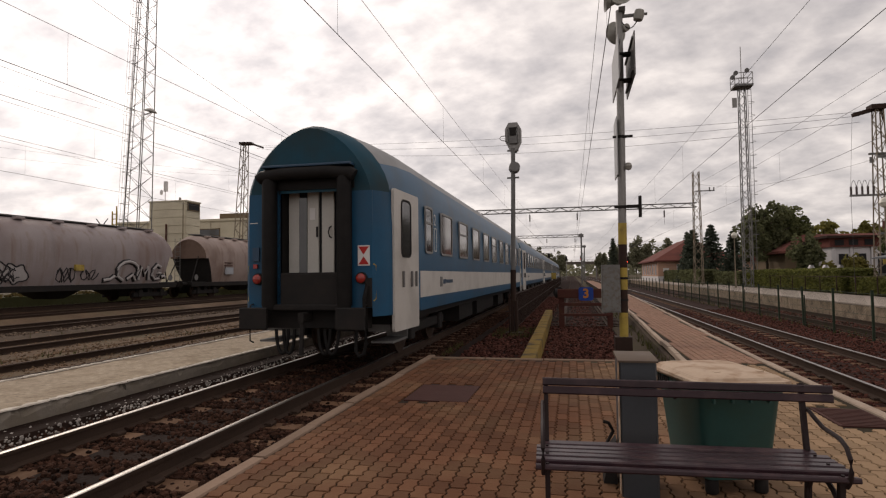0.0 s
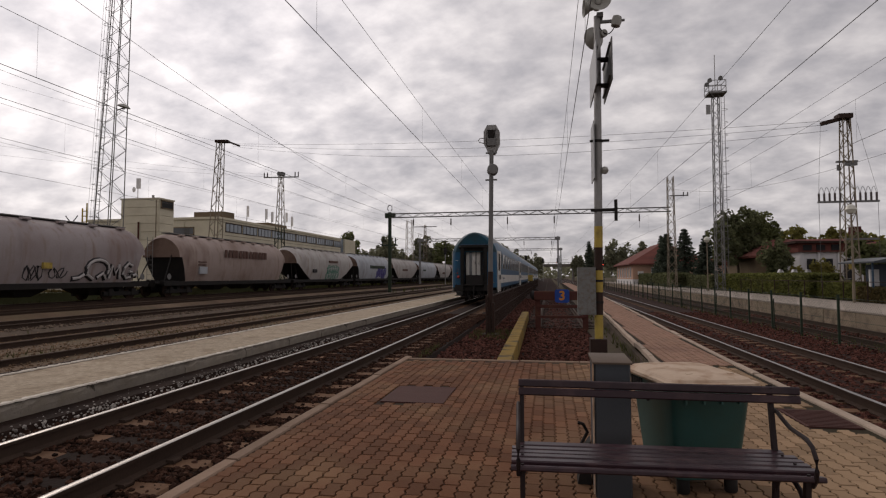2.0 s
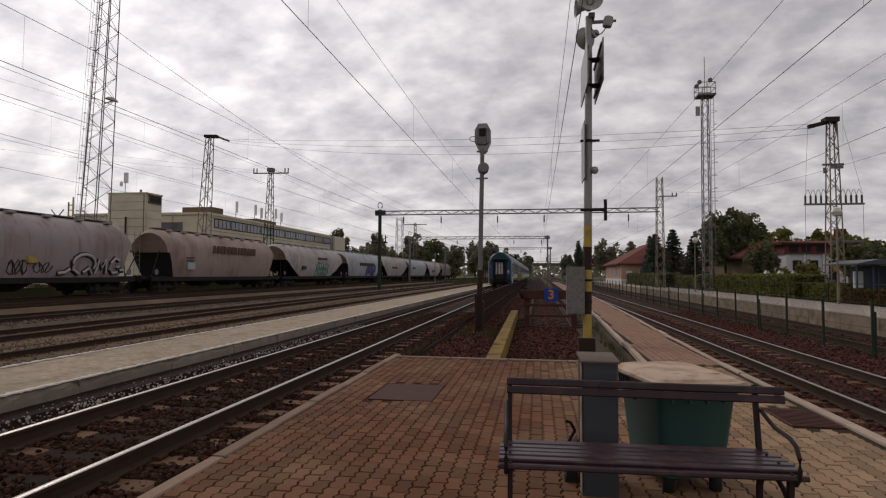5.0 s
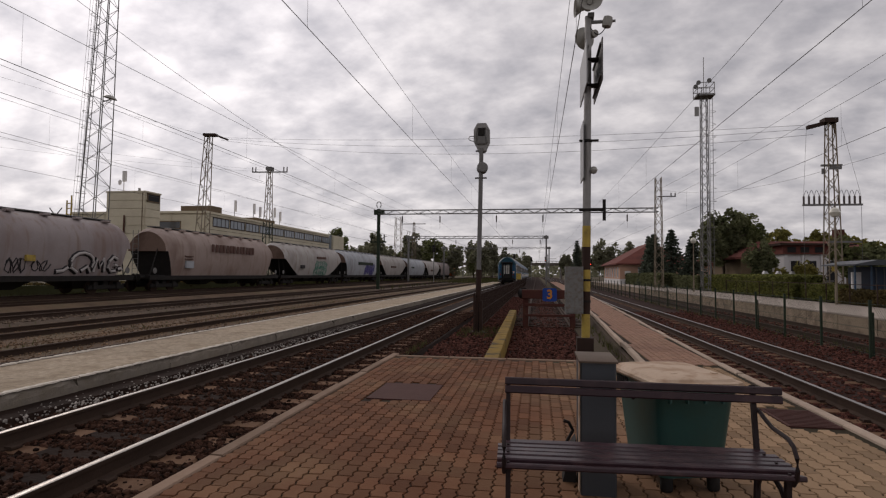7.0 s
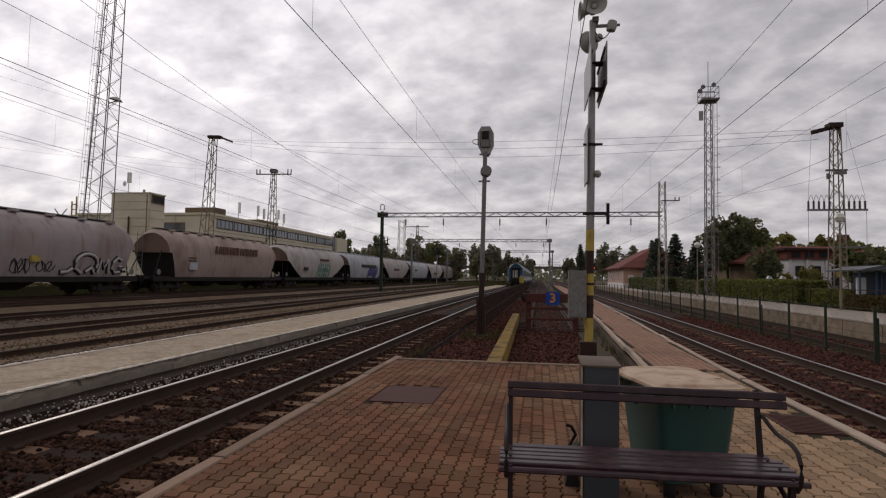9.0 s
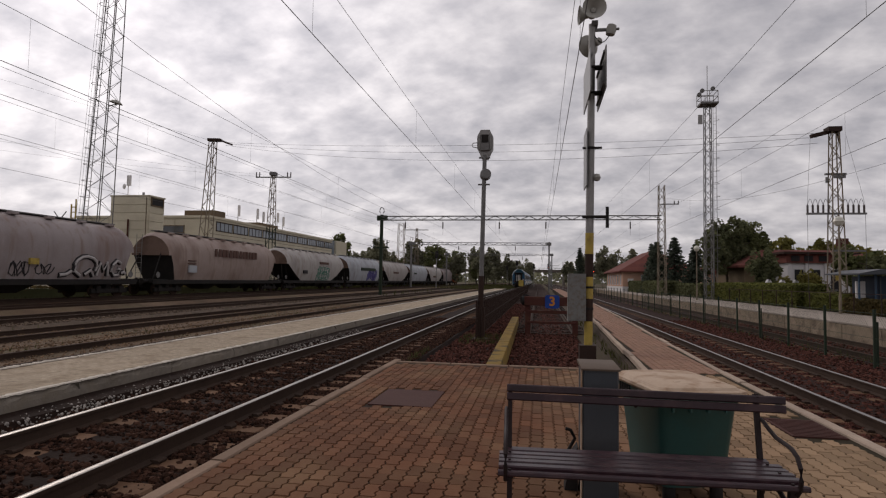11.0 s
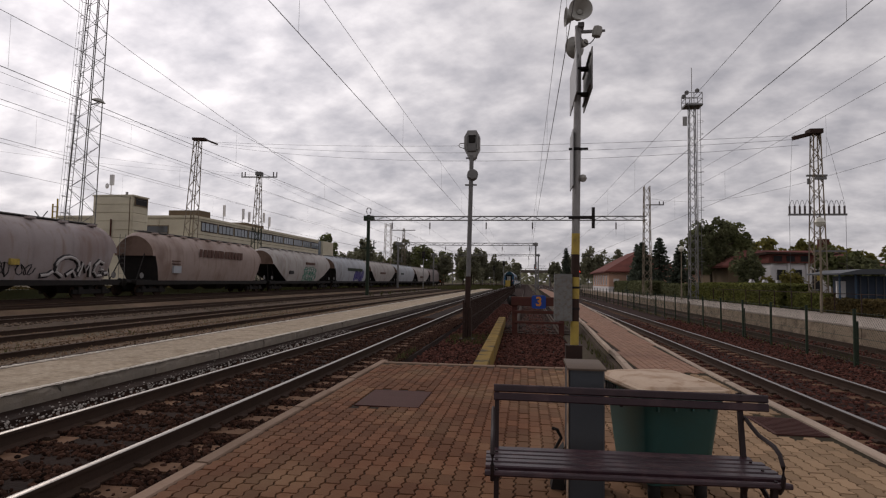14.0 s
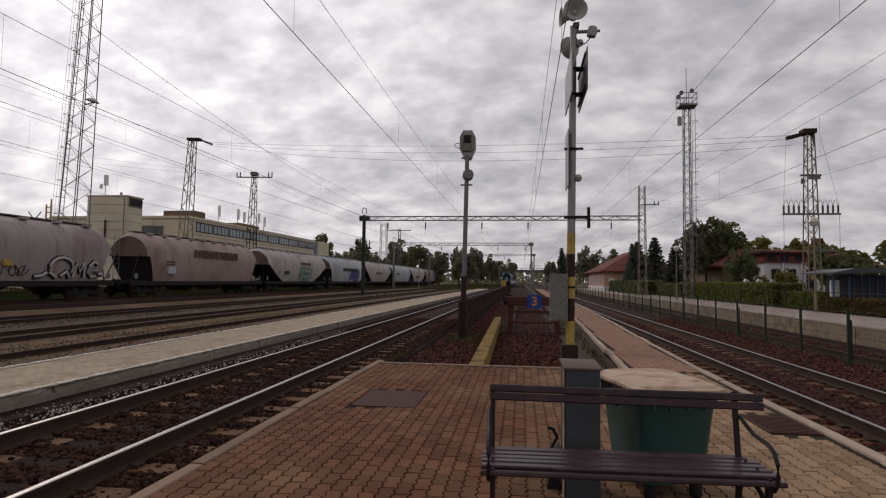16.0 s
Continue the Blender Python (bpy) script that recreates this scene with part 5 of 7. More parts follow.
def build_kerb_wall():
    k = thing("yellow_kerb", (0, 0, 0), "worn yellow painted concrete kerb wall on the ballast", "kerb")
    y = 10.09
    while y < 22.5:
        c0, c1 = -0.775 - 0.012 * (y - 10), -0.775 - 0.012 * (y + 1.95 - 10)
        m = Mesh()
        m.add([(c0 - 0.14, y, -0.5), (c0 + 0.14, y, -0.5), (c1 + 0.14, y + 1.95, -0.5), (c1 - 0.14, y + 1.95, -0.5),
               (c0 - 0.14, y, -0.03), (c0 + 0.14, y, -0.03), (c1 + 0.14, y + 1.95, -0.03), (c1 - 0.14, y + 1.95, -0.03),
               (c0 - 0.12, y + 0.01, 0.0), (c0 + 0.12, y + 0.01, 0.0), (c1 + 0.12, y + 1.94, 0.0), (c1 - 0.12, y + 1.94, 0.0)],
              [(0, 1, 5, 4), (1, 2, 6, 5), (2, 3, 7, 6), (3, 0, 4, 7), (4, 5, 9, 8), (5, 6, 10, 9), (6, 7, 11, 10), (7, 4, 8, 11), (8, 9, 10, 11), (3, 2, 1, 0)])
        part("kerb_block", m, M_MOSSYELLOW, k)
        y += 1.97


def build_mid_fence():
    f = thing("track_fence", (-1.85, 17.4, -0.4), "dark see-through steel fence between the tracks", "fence")
    post = Mesh().box(-0.025, -0.025, 0.0, 0.025, 0.025, 1.27, c=0.005).data("post", M_DKBROWN)
    n = 34
    v, fc = [], []
    for k in range(n):
        y = k * 2.5
        part("post", post, None, f).location = (0, y, 0)
        # woven infill of thin upright bars
        for j in range(1, 25):
            yy = y + j * 0.1
            b = len(v)
            for z in (0.06, 1.2):
                v += [(-0.011, yy - 0.011, z), (0.011, yy - 0.011, z), (0.011, yy + 0.011, z), (-0.011, yy + 0.011, z)]
            fc += [(b, b + 1, b + 5, b + 4), (b + 1, b + 2, b + 6, b + 5), (b + 2, b + 3, b + 7, b + 6), (b + 3, b, b + 4, b + 7)]
    lump("infill", v, fc, M_DKBROWN, "thin dark upright bars", "", f)
    for z in (0.08, 0.62, 1.2):
        part("rail", Mesh().box(-0.02, 0, z - 0.02, 0.02, (n - 1) * 2.5, z + 0.02), M_DKBROWN, f)


build_bench()
build_cabinet()
build_bin()
build_pole()
build_signal()
build_buffer_stop()
build_kerb_wall()
build_mid_fence()

# ---- parked hopper wagons ----
WAGON_X = -25.62


def wagon_hw(z, top):
    """Half width of the bulging wagon body at a height."""
    k = (z - 1.15) / (top - 1.15)
    return max(0.0, 1.44 * (0.80 + 0.72 * k - 0.75 * k * k) * math.sqrt(max(0.0, 1 - max(0.0, (k - 0.55) / 0.45) ** 2.6)))


def wagon_ring(y, zb, top, n=12):
    zs = [zb + (top - zb) * (1 - (1 - k / n) ** 1.5) for k in range(n + 1)]
    right = [(wagon_hw(z, top), y, z) for z in zs]
    return right + [(-x, y, z) for x, y, z in reversed(right[:-1])]


def wagon(y0, length, slope, mat, label, marks=None, letters=None, inset=0.55):
    t = thing("hopper_wagon", (WAGON_X, y0, 0), label, "freight wagon", "parked grain wagons")
    top = 4.42
    L = length - 1.2
    # body: upper part runs the whole length, the lower part is drawn in at the ends
    ys = [inset + d for d in (0.0, 0.07, 0.25, 0.55, 0.65 + slope * 0.5, 0.75 + slope)] + [L / 2 + 0.6]
    ys = sorted(set([round(v, 3) for v in ys]))
    rings = []
    for y in ys:
        k = min(max((y - inset - 0.25) / slope, 0.0), 1.0)
        zb = 2.8 - 1.65 * k
        tp = top - 0.3 * max(0.0, 1 - (y - inset) / 0.5) ** 2
        rings.append(wagon_ring(y, zb, tp))
    full = rings + [[(x, 1.2 + L - y, z) for x, y, z in r] for r in reversed(rings[:-1])]
    me = Mesh().loft(full).data("body", mat, 40)
    # sloping undersides coloured black: painted-in shade below the body, plus dirt
    me.materials.append(M_BLACKISH)
    nr = len(full[0])
    for j in range(len(full) - 1):
        me.polygons[j * nr + nr - 1].material_index = 1
    # flat end faces take a darker brown than the sides
    me.materials.append(M_WAG_END)
    for poly in me.polygons[-2:]:
        poly.material_index = 2
    part("body", me, None, t)
    first = inset + 0.25 + slope
    for k in range(8):
        y = first + k * (length - 2 * first) / 7
        r = wagon_ring(y, 1.15, top)
        outer = [(x * 1.012, y - 0.03, z + (0.01 if z > 4 else 0)) for x, y, z in r], [(x * 1.012, y + 0.03, z + (0.01 if z > 4 else 0)) for x, y, z in r]
        m = Mesh()
        n = len(r)
        m.add(list(outer[0]) + list(outer[1]), [(i, i + 1, n + i + 1, n + i) for i in range(n - 1)])
        part("rib", m, mat, t)
    part("roof_walk", Mesh().box(-0.35, inset + 0.4, top + 0.03, 0.35, length - inset - 0.4, top + 0.08), M_STEEL_DK, t)
    for k in range(9):
        y = inset + 1.2 + k * (length - 2 * inset - 2.4) / 8
        part("roof_hatch", Mesh().box(0.5, y - 0.22, top - 0.14, 0.78, y + 0.22, top - 0.015, c=0.03), mat, t)
    part("underframe", Mesh().box(-1.25, 0.1, 0.98, 1.25, length - 0.1, 1.16).box(1.22, 0.1, 0.9, 1.3, length - 0.1, 1.18), M_BLACKISH, t)
    for k in range(4):
        y = 0.6 + slope + (k + 0.5) * (L - 2 * slope) / 4
        part("outlet_hopper", Mesh().loft([[(x, y + d, 1.0) for x, d in ((-1.0, -1.2), (1.0, -1.2), (1.0, 1.2), (-1.0, 1.2))], [(x, y + d, 0.5) for x, d in ((-0.5, -0.4), (0.5, -0.4), (0.5, 0.4), (-0.5, 0.4))]]), M_BLACKISH, t)
    for e in (0, 1):
        def Y(y):
            return y if e == 0 else length - y

        for x in (-0.95, 0.95):
            part("end_stay", Mesh().tube((x, Y(0.5), 1.1), (x * 0.8, Y(inset + 0.05), 3.0), 0.035, n=8), M_BLACKISH, t)
            part("slope_stay", Mesh().tube((x, Y(inset + 1.3), 1.1), (x, Y(inset + 0.4), 2.8), 0.035, n=8), M_BLACKISH, t)
            part("buffer", Mesh().tube((x * 0.92, Y(0.1), 1.08), (x * 0.92, Y(-0.45), 1.08), 0.1, n=10).tube((x * 0.92, Y(-0.45), 1.08), (x * 0.92, Y(-0.5), 1.08), 0.22, n=12), M_BLACKISH, t)
        m = Mesh()
        for x in (-0.55, -0.95):
            m.tube((x, Y(inset - 0.13), 1.1), (x, Y(inset - 0.13), 4.2), 0.02, n=6)
        for k in range(9):
            m.tube((-0.55, Y(inset - 0.13), 1.3 + k * 0.33), (-0.95, Y(inset - 0.13), 1.3 + k * 0.33), 0.014, n=5)
        part("end_ladder", m, M_STEEL_DK, t)
        part("end_platform", Mesh().box(-1.2, min(Y(0.1), Y(inset + 0.2)), 1.16, 1.2, max(Y(0.1), Y(inset + 0.2)), 1.22), M_BLACKISH, t)
        part("hand_wheel", Mesh().rev([(0.18, -0.02), (0.2, 0), (0.18, 0.02), (0.16, 0)], pose(1.28, Y(0.6), 1.5, 0, 90, 0), 14), M_STEEL_DK, t)
        bg = Mesh()
        yb = Y(2.0)
        for s in (-1, 1):
            bg.box(s * 1.0 - 0.07, yb - 1.4, 0.4, s * 1.0 + 0.07, yb + 1.4, 0.66, c=0.03)
            for d in (-0.9, 0.9):
                bg.box(s * 1.0 - 0.14, yb + d - 0.18, 0.42, s * 1.0 + 0.14, yb + d + 0.18, 0.8, c=0.03)
        bg.box(-1.0, yb - 0.2, 0.5, 1.0, yb + 0.2, 0.98)
        bo = part("bogie", bg, M_BLACKISH, t)
        for d in (-0.9, 0.9):
            for s in (-1, 1):
                part("wheel", WAGON_WHEEL, None, bo).matrix_basis = pose(s * 0.75, yb + d, 0.6, 0, 0, 180 if s < 0 else 0)
    side = 1.475
    if letters:
        y, z, n, h, w, mt = letters
        for k in range(n):
            ww = w * (0.55 + 0.3 * ((k * 7) % 3) / 2)
            part("letter_bar", Mesh().box(side - 0.03, y + k * w, z, side + 0.012, y + k * w + ww, z + h), mt, t)
    for mk in marks or ():
        kind, y, z, w, h, mt = mk
        if kind == "bar":
            part("painted_mark", Mesh().box(side - 0.12, y, z, side + 0.006, y + w, z + h), mt, t)
        elif kind == "throw":
            # three broad rounded shapes, pale inside and dark along the rim, with loose tags beside them
            def on(u, v, o):
                zz = z + v * h
                return (wagon_hw(zz, top) + o, y + u * w, zz)

            for stroke in THROW:
                rim = part("spray_paint", Mesh().path([on(u, v, -0.02) for u, v in stroke], 0.15, 8), M_GRAF_BLACK, t, "broad spray paint strokes with a dark rim")
                part("spray_fill", Mesh().path([on(u, v, 0.05) for u, v in stroke], 0.095, 8), M_GRAF_WHITE, rim)
            for u0, amp, turns in ((-0.62, 0.5, 2.5), (-0.32, 0.35, 1.6), (-1.3, 0.45, 2.2)):
                tag = [on(u0 + 0.22 * j / 24 + 0.03 * math.sin(j * turns * 0.7), 0.35 + amp * 0.6 * math.sin(j * turns * 0.5), 0.01) for j in range(25)]
                part("spray_tag", Mesh().path(tag, 0.028, 5), M_GRAF_BLACK, t, "thin looping spray paint tag")
        else:
            # spray-painted rounded shapes, pale fill under a dark outline
            for k in range(max(1, int(w / (h * 0.95)))):
                cy, cz = y + h * 0.5 + k * h * 0.95, z + h / 2 + 0.06 * h * math.sin(k * 2.4)

                g, fl = Mesh(), Mesh()

                def at(a, q, o):
                    rr = 0.5 * h * q * (1 + 0.22 * math.sin(2 * a + k * 1.9) + 0.16 * math.sin(5 * a + k * 3.1))
                    zz = max(cz + rr * math.sin(a) * 1.1, 1.17)
                    return (wagon_hw(zz, top) + o, cy + rr * math.cos(a) * 1.15, zz)

                ring = [at(2 * math.pi * j / 28, 1.0, 0.012) for j in range(29)]
                g.path(ring, 0.035, 5)
                g.path([at(0.5 + k + 4.2 * j / 12, 0.45, 0.012) for j in range(13)], 0.03, 5)
                g.path([at(2.6 + k + 0.5 * math.sin(j), 0.15 + 0.8 * j / 8, 0.012) for j in range(9)], 0.028, 5)
                n0 = [at(2 * math.pi * j / 28, 1.0, 0.006) for j in range(28)]
                fl.add(n0 + [at(0, 0.0, 0.03)], [(j, (j + 1) % 28, 28) for j in range(28)])
                sp = part("spray_paint", g, M_GRAF_BLACK if mt is M_GRAF_WHITE else mt, t, "looping spray paint outlines")
                part("spray_fill", fl, M_GRAF_WHITE if mt in (M_GRAF_WHITE, M_GRAF_BLACK, M_GRAF_GREEN) else mt, sp)
    return t


THROW = [
    [(0.0, 0.12), (0.1, 0.16), (0.16, 0.3)],
    [(0.36 + 0.17 * math.cos(a * 0.5), 0.52 + 0.42 * math.sin(a * 0.5)) for a in range(-1, 8)] + [(0.2, 0.3), (0.3, 0.1)],
    [(0.36, 0.15), (0.44, 0.35), (0.5, 0.1)],
    [(0.55, 0.12), (0.58, 0.7), (0.64, 0.35), (0.69, 0.72), (0.73, 0.12)],
    [(0.92, 0.72), (0.85, 0.82), (0.79, 0.6), (0.78, 0.32), (0.84, 0.14), (0.92, 0.18), (0.93, 0.42), (0.88, 0.44)],
    [(0.95, 0.25), (1.0, 0.3), (1.03, 0.22)],
]
WAGON_WHEEL = Mesh().rev([(0.05, -0.1), (0.12, -0.09), (0.12, -0.02), (0.36, 0.0), (0.42, -0.05), (0.44, 0.06), (0.46, 0.1), (0.05, 0.1)], pose(0, 0, 0, 0, 90, 0), 18).data("wheel", M_RAIL, 30)
wagon(11.55, 20.4, 0.55, M_WAG, "pink-grey rounded hopper wagon with looping graffiti on its side", [("throw", 14.5, 1.25, 4.6, 1.25, M_GRAF_WHITE), ("loop", 8.2, 1.25, 2.2, 0.9, M_GRAF_WHITE), ("bar", 12.6, 1.9, 0.5, 0.3, M_YELLOW)])
wagon(33.3, 18.7, 0.7, M_WAG_TAN, "faded salmon hopper wagon with a row of dark letters", [("bar", 3.6, 2.5, 0.9, 0.06, M_LETTER), ("bar", 3.6, 2.3, 0.9, 0.06, M_LETTER), ("bar", 3.7, 1.7, 0.9, 0.5, M_WAG_BLUE)], (6.9, 2.95, 13, 0.58, 0.52, M_LETTER), inset=1.5)
wagon(52.5, 17.6, 3.2, M_WAG_WHITE, "dirty white hopper wagon with green graffiti", [("loop", 8.4, 1.25, 3.9, 0.75, M_GRAF_GREEN), ("loop", 8.6, 1.95, 3.5, 0.7, M_GRAF_GREEN), ("bar", 9, 3.0, 2.6, 0.25, M_LETTER), ("bar", 4.5, 1.9, 1.0, 0.35, M_GRAF_BLACK)])
wagon(70.8, 17.0, 1.0, M_WAG_BLUE, "pale blue-grey rounded hopper wagon with purple graffiti", [("loop", 9.2, 1.35, 5.0, 1.2, M_GRAF_PURPLE), ("bar", 6, 2.6, 7, 0.4, M_GREENSTEEL)])
wagon(88.4, 18.2, 3.2, M_WAG_WHITE, "dirty white hopper wagon with faint lettering", [("bar", 6.5, 2.4, 3.4, 0.3, M_LETTER)])
wagon(107.2, 18.6, 1.0, M_WAG_BLUE, "pale blue-grey rounded hopper wagon", [("bar", 4, 2.5, 2.2, 0.3, M_GREENSTEEL)])
wagon(126.4, 18.6, 3.2, M_WAG_WHITE, "dirty grey hopper wagon with sloping ends", [("bar", 6, 2.0, 4, 0.4, M_LETTER)])
wagon(145.6, 18.0, 1.0, M_WAG, "grey rounded hopper wagon at the end of the row")


def build_orange_machine():
    t = thing("track_machine", (WAGON_X, 166, 0), "orange rail vehicle beyond the wagons", "rail vehicle")
    part("body", Mesh().prof([(0, 0.9), (7, 0.9), (7, 2.6), (5.5, 3.4), (0, 3.4)], -1.3, 1.3, "x"), M_ORANGEBODY, t)
    part("window", Mesh().box(1.3, 0.6, 2.2, 1.32, 5.0, 3.0).box(-0.9, -0.02, 2.2, 0.9, 0.0, 3.0), M_GLASS, t)
    for y in (1.2, 5.6):
        for s in (-1, 1):
            part("wheel", WAGON_WHEEL, None, t).matrix_basis = pose(s * 0.75, y, 0.6, 0, 0, 180 if s < 0 else 0)
    part("underframe", Mesh().box(-1.1, 0.1, 0.7, 1.1, 6.9, 0.95), M_BLACKISH, t)


build_orange_machine()


# ---- buildings ----
def window_in(parent, x, y, z, w, h, axis, mat=M_FARGLASS, frame_mat=M_STEEL_DK, bars=1):
    """A framed window on a wall whose normal is +x, -x or -y."""
    f, p = Mesh(), Mesh()
    e = 0.12
    if axis == "-y":
        for a, b, c, d in ((x, z, x + w, z + e), (x, z + h - e, x + w, z + h), (x, z, x + e, z + h), (x + w - e, z, x + w, z + h)):
            f.box(a, y - 0.06, b, c, y + 0.02, d)
        p.box(x + e, y - 0.02, z + e, x + w - e, y - 0.005, z + h - e)
        for k in range(bars):
            u = x + (k + 1) * w / (bars + 1)
            f.box(u - 0.04, y - 0.05, z, u + 0.04, y, z + h)
    else:
        s = 1 if axis == "+x" else -1
        for a, b, c, d in ((y, z, y + w, z + e), (y, z + h - e, y + w, z + h), (y, z, y + e, z + h), (y + w - e, z, y + w, z + h)):
            f.box(min(x - s * 0.02, x + s * 0.06), a, b, max(x - s * 0.02, x + s * 0.06), c, d)
        p.box(min(x + s * 0.005, x + s * 0.02), y + e, z + e, max(x + s * 0.005, x + s * 0.02), y + w - e, z + h - e)
        for k in range(bars):
            u = y + (k + 1) * w / (bars + 1)
            f.box(min(x, x + s * 0.05), u - 0.04, z, max(x, x + s * 0.05), u + 0.04, z + h)
    win = part("window", f, frame_mat, parent)
    part("pane", p, mat, win)
    return win


def build_depot():
    t = thing("depot_building", (0, 0, -0.3), "long yellowish concrete depot building with a band of windows", "building")
    X = -43.0
    part("wall", Mesh().box(X - 20, 70, 0, X, 115.6, 9.5), M_WALLGREY, t)
    part("roof", Mesh().box(X - 20.2, 69.8, 9.5, X + 0.15, 115.7, 9.8), M_WALLGREY, t, "flat roof with a low parapet")
    n = 0
    y = 71.5
    while y < 112:
        window_in(t, X, y, 7.85, 4.2, 1.3, "+x", bars=3, frame_mat=M_DKBROWN)
        y += 4.45
        n += 1
    pj = Mesh().box(0, 0, 0, 0.02, 45.4, 0.05).data("panel_joint", M_CONC_SIDE)
    for z in (1.5, 3.0, 4.5, 6.0, 7.4, 9.15):
        part("panel_joint", pj, None, t).location = (X, 70.1, z)
    part("stair_block", Mesh().box(X - 6, 117.6, 0, X + 0.3, 124.2, 9.75), M_WALLGREY, t)
    part("stair_glazing", Mesh().box(X - 6, 115.75, 0.3, X - 0.1, 117.55, 9.75), M_FARGLASS, t)
    for x in range(4):
        part("end_panel", Mesh().box(X - 19.9 + x * 5, 69.93, 0.2, X - 15.1 + x * 5, 69.99, 9.3), M_WALLGREY, t)
    window_in(t, X - 7, 69.93, 7.4, 3.4, 1.1, "-y", M_GLASS, M_BROWNBAND, 0)
    for y, l, h, x in ((71.3, 2.6, 0.85, -3.6), (85, 6.6, 0.6, -4.2)):
        part("roof_house", Mesh().box(X + x - 1, y, 9.8, X + x + 3.5, y + l, 9.8 + h), M_BROWNBAND, t, "brown rooftop housing")
    # panel antennas on the roof
    for y, x, h in ((82.5, -3, 3.0), (88.5, -3, 3.2), (89.6, -2.5, 2.8), (96, -3, 3.4), (97.2, -2.5, 2.8)):
        m = part("antenna_mast", Mesh().tube((X + x, y, 9.8), (X + x, y, 9.8 + h), 0.06, n=6), M_STEEL, t)
        part("antenna_panel", Mesh().box(X + x + 0.1, y - 0.18, 9.8 + h - 1.7, X + x + 0.3, y + 0.18, 9.8 + h, c=0.03), M_SIGNWHITE, m)


def build_tower():
    t = thing("depot_tower", (0, 0, -0.3), "square yellowish block tower with horizontal panels", "building")
    part("wall", Mesh().box(-47.9, 58, 0, -43.1, 60.6, 10.6), M_WALLGREY, t)
    part("roof", Mesh().box(-48, 57.9, 10.6, -43.0, 60.7, 10.75), M_WALLGREY, t)
    for k in range(11):
        z = 0.4 + k * 0.93
        part("panel", Mesh().box(-47.85, 57.94, z, -43.15, 58.0, z + 0.87, c=0.015), M_WALLGREY, t)
        part("panel", Mesh().box(-43.1, 58.05, z, -43.05, 60.55, z + 0.87, c=0.015), M_WALLGREY, t)
    part("corner_seam", Mesh().box(-43.42, 57.9, 0.3, -43.34, 57.95, 10.5), M_BROWNBAND, t)
    window_in(t, -43.02, 58.2, 9.55, 2.2, 1.0, "+x", M_DARKROOM, M_BROWNBAND, 0)
    part("flue", Mesh().tube((-45.5, 57.8, 5.5), (-45.5, 57.8, 8.0), 0.09, n=8), M_RUSTRED, t)
    part("antenna", Mesh().tube((-46.6, 59, 10.7), (-46.6, 59, 13.2), 0.05, n=6).box(-46.75, 58.9, 12.0, -46.3, 59.1, 13.2).rev([(0.3, 0.0), (0.31, 0.05), (0.1, 0.1)], pose(-47.0, 58.9, 11.9, 90, 0, -20), 14), M_SIGNWHITE, t)
    part("antenna", Mesh().tube((-44.6, 59, 10.7), (-44.6, 59, 11.2), 0.15, n=6), M_STEEL, t)


def build_pink_house():
    t = thing("salmon_house", (0, 0, 0.0), "salmon plastered house with a hipped red tile roof", "house")
    x0, x1, y0, y1, e = 12.4, 23.0, 90, 110, 3.25
    part("wall", Mesh().box(x0, y0, -0.4, x1, y1, e), M_PINKWALL, t)
    part("plinth", Mesh().box(x0 - 0.05, y0 - 0.05, -0.4, x1, y1, 0.9), M_WHITEWALL, t, "pale plinth")
    ov = 0.6
    a, b, c, d = (x0 - ov, y0 - ov, e), (x1 + ov, y0 - ov, e), (x1 + ov, y1 + ov, e), (x0 - ov, y1 + ov, e)
    r0, r1 = ((x0 + x1) / 2, y0 + 4.2, 6.6), ((x0 + x1) / 2, y1 - 4.2, 6.6)
    low = [(p[0], p[1], e - 0.18) for p in (a, b, c, d)]
    roof = part("roof", Mesh().add([a, b, c, d, r0, r1] + low, [(0, 1, 4), (1, 2, 5, 4), (2, 3, 5), (3, 0, 4, 5), (0, 6, 7, 1), (1, 7, 8, 2), (2, 8, 9, 3), (3, 9, 6, 0), (9, 8, 7, 6)]), M_ROOFRED, t, "red tile hipped roof", None)
    part("chimney", Mesh().box(18.6, 99, 5.2, 19.2, 99.6, 6.9), M_RUSTRED, roof)
    for k in range(6):
        window_in(t, x0, y0 + 1.6 + k * 3.1, 1.1, 1.3, 1.6, "-x", M_FARGLASS, M_WHITEWALL)
    window_in(t, x0 + 2.6, y0, 1.2, 1.5, 1.5, "-y", M_FARGLASS, M_WHITEWALL)
    window_in(t, x0 + 5.4, y0, 1.2, 1.5, 1.5, "-y", M_FARGLASS, M_WHITEWALL)
    part("awning_box", Mesh().box(x0 + 0.7, y0 - 0.3, 1.6, x0 + 1.5, y0, 2.1), M_SIGNWHITE, t)
    t2 = thing("red_roof_annex", (0, 0, 0), "annex house with a red tile roof", "house")
    part("wall", Mesh().box(22.5, 84, -0.4, 27, 89, 2.8), M_PINKWALL, t2)
    part("roof", Mesh().add([(22, 83.5, 2.8), (27.5, 83.5, 2.8), (27.5, 89.3, 2.8), (22, 89.3, 2.8), (24.7, 83.5, 5.0), (24.7, 89.3, 5.0)], [(0, 1, 4), (1, 2, 5, 4), (2, 3, 5), (3, 0, 4, 5), (3, 2, 1, 0)]), M_ROOFRED, t2, "", None)


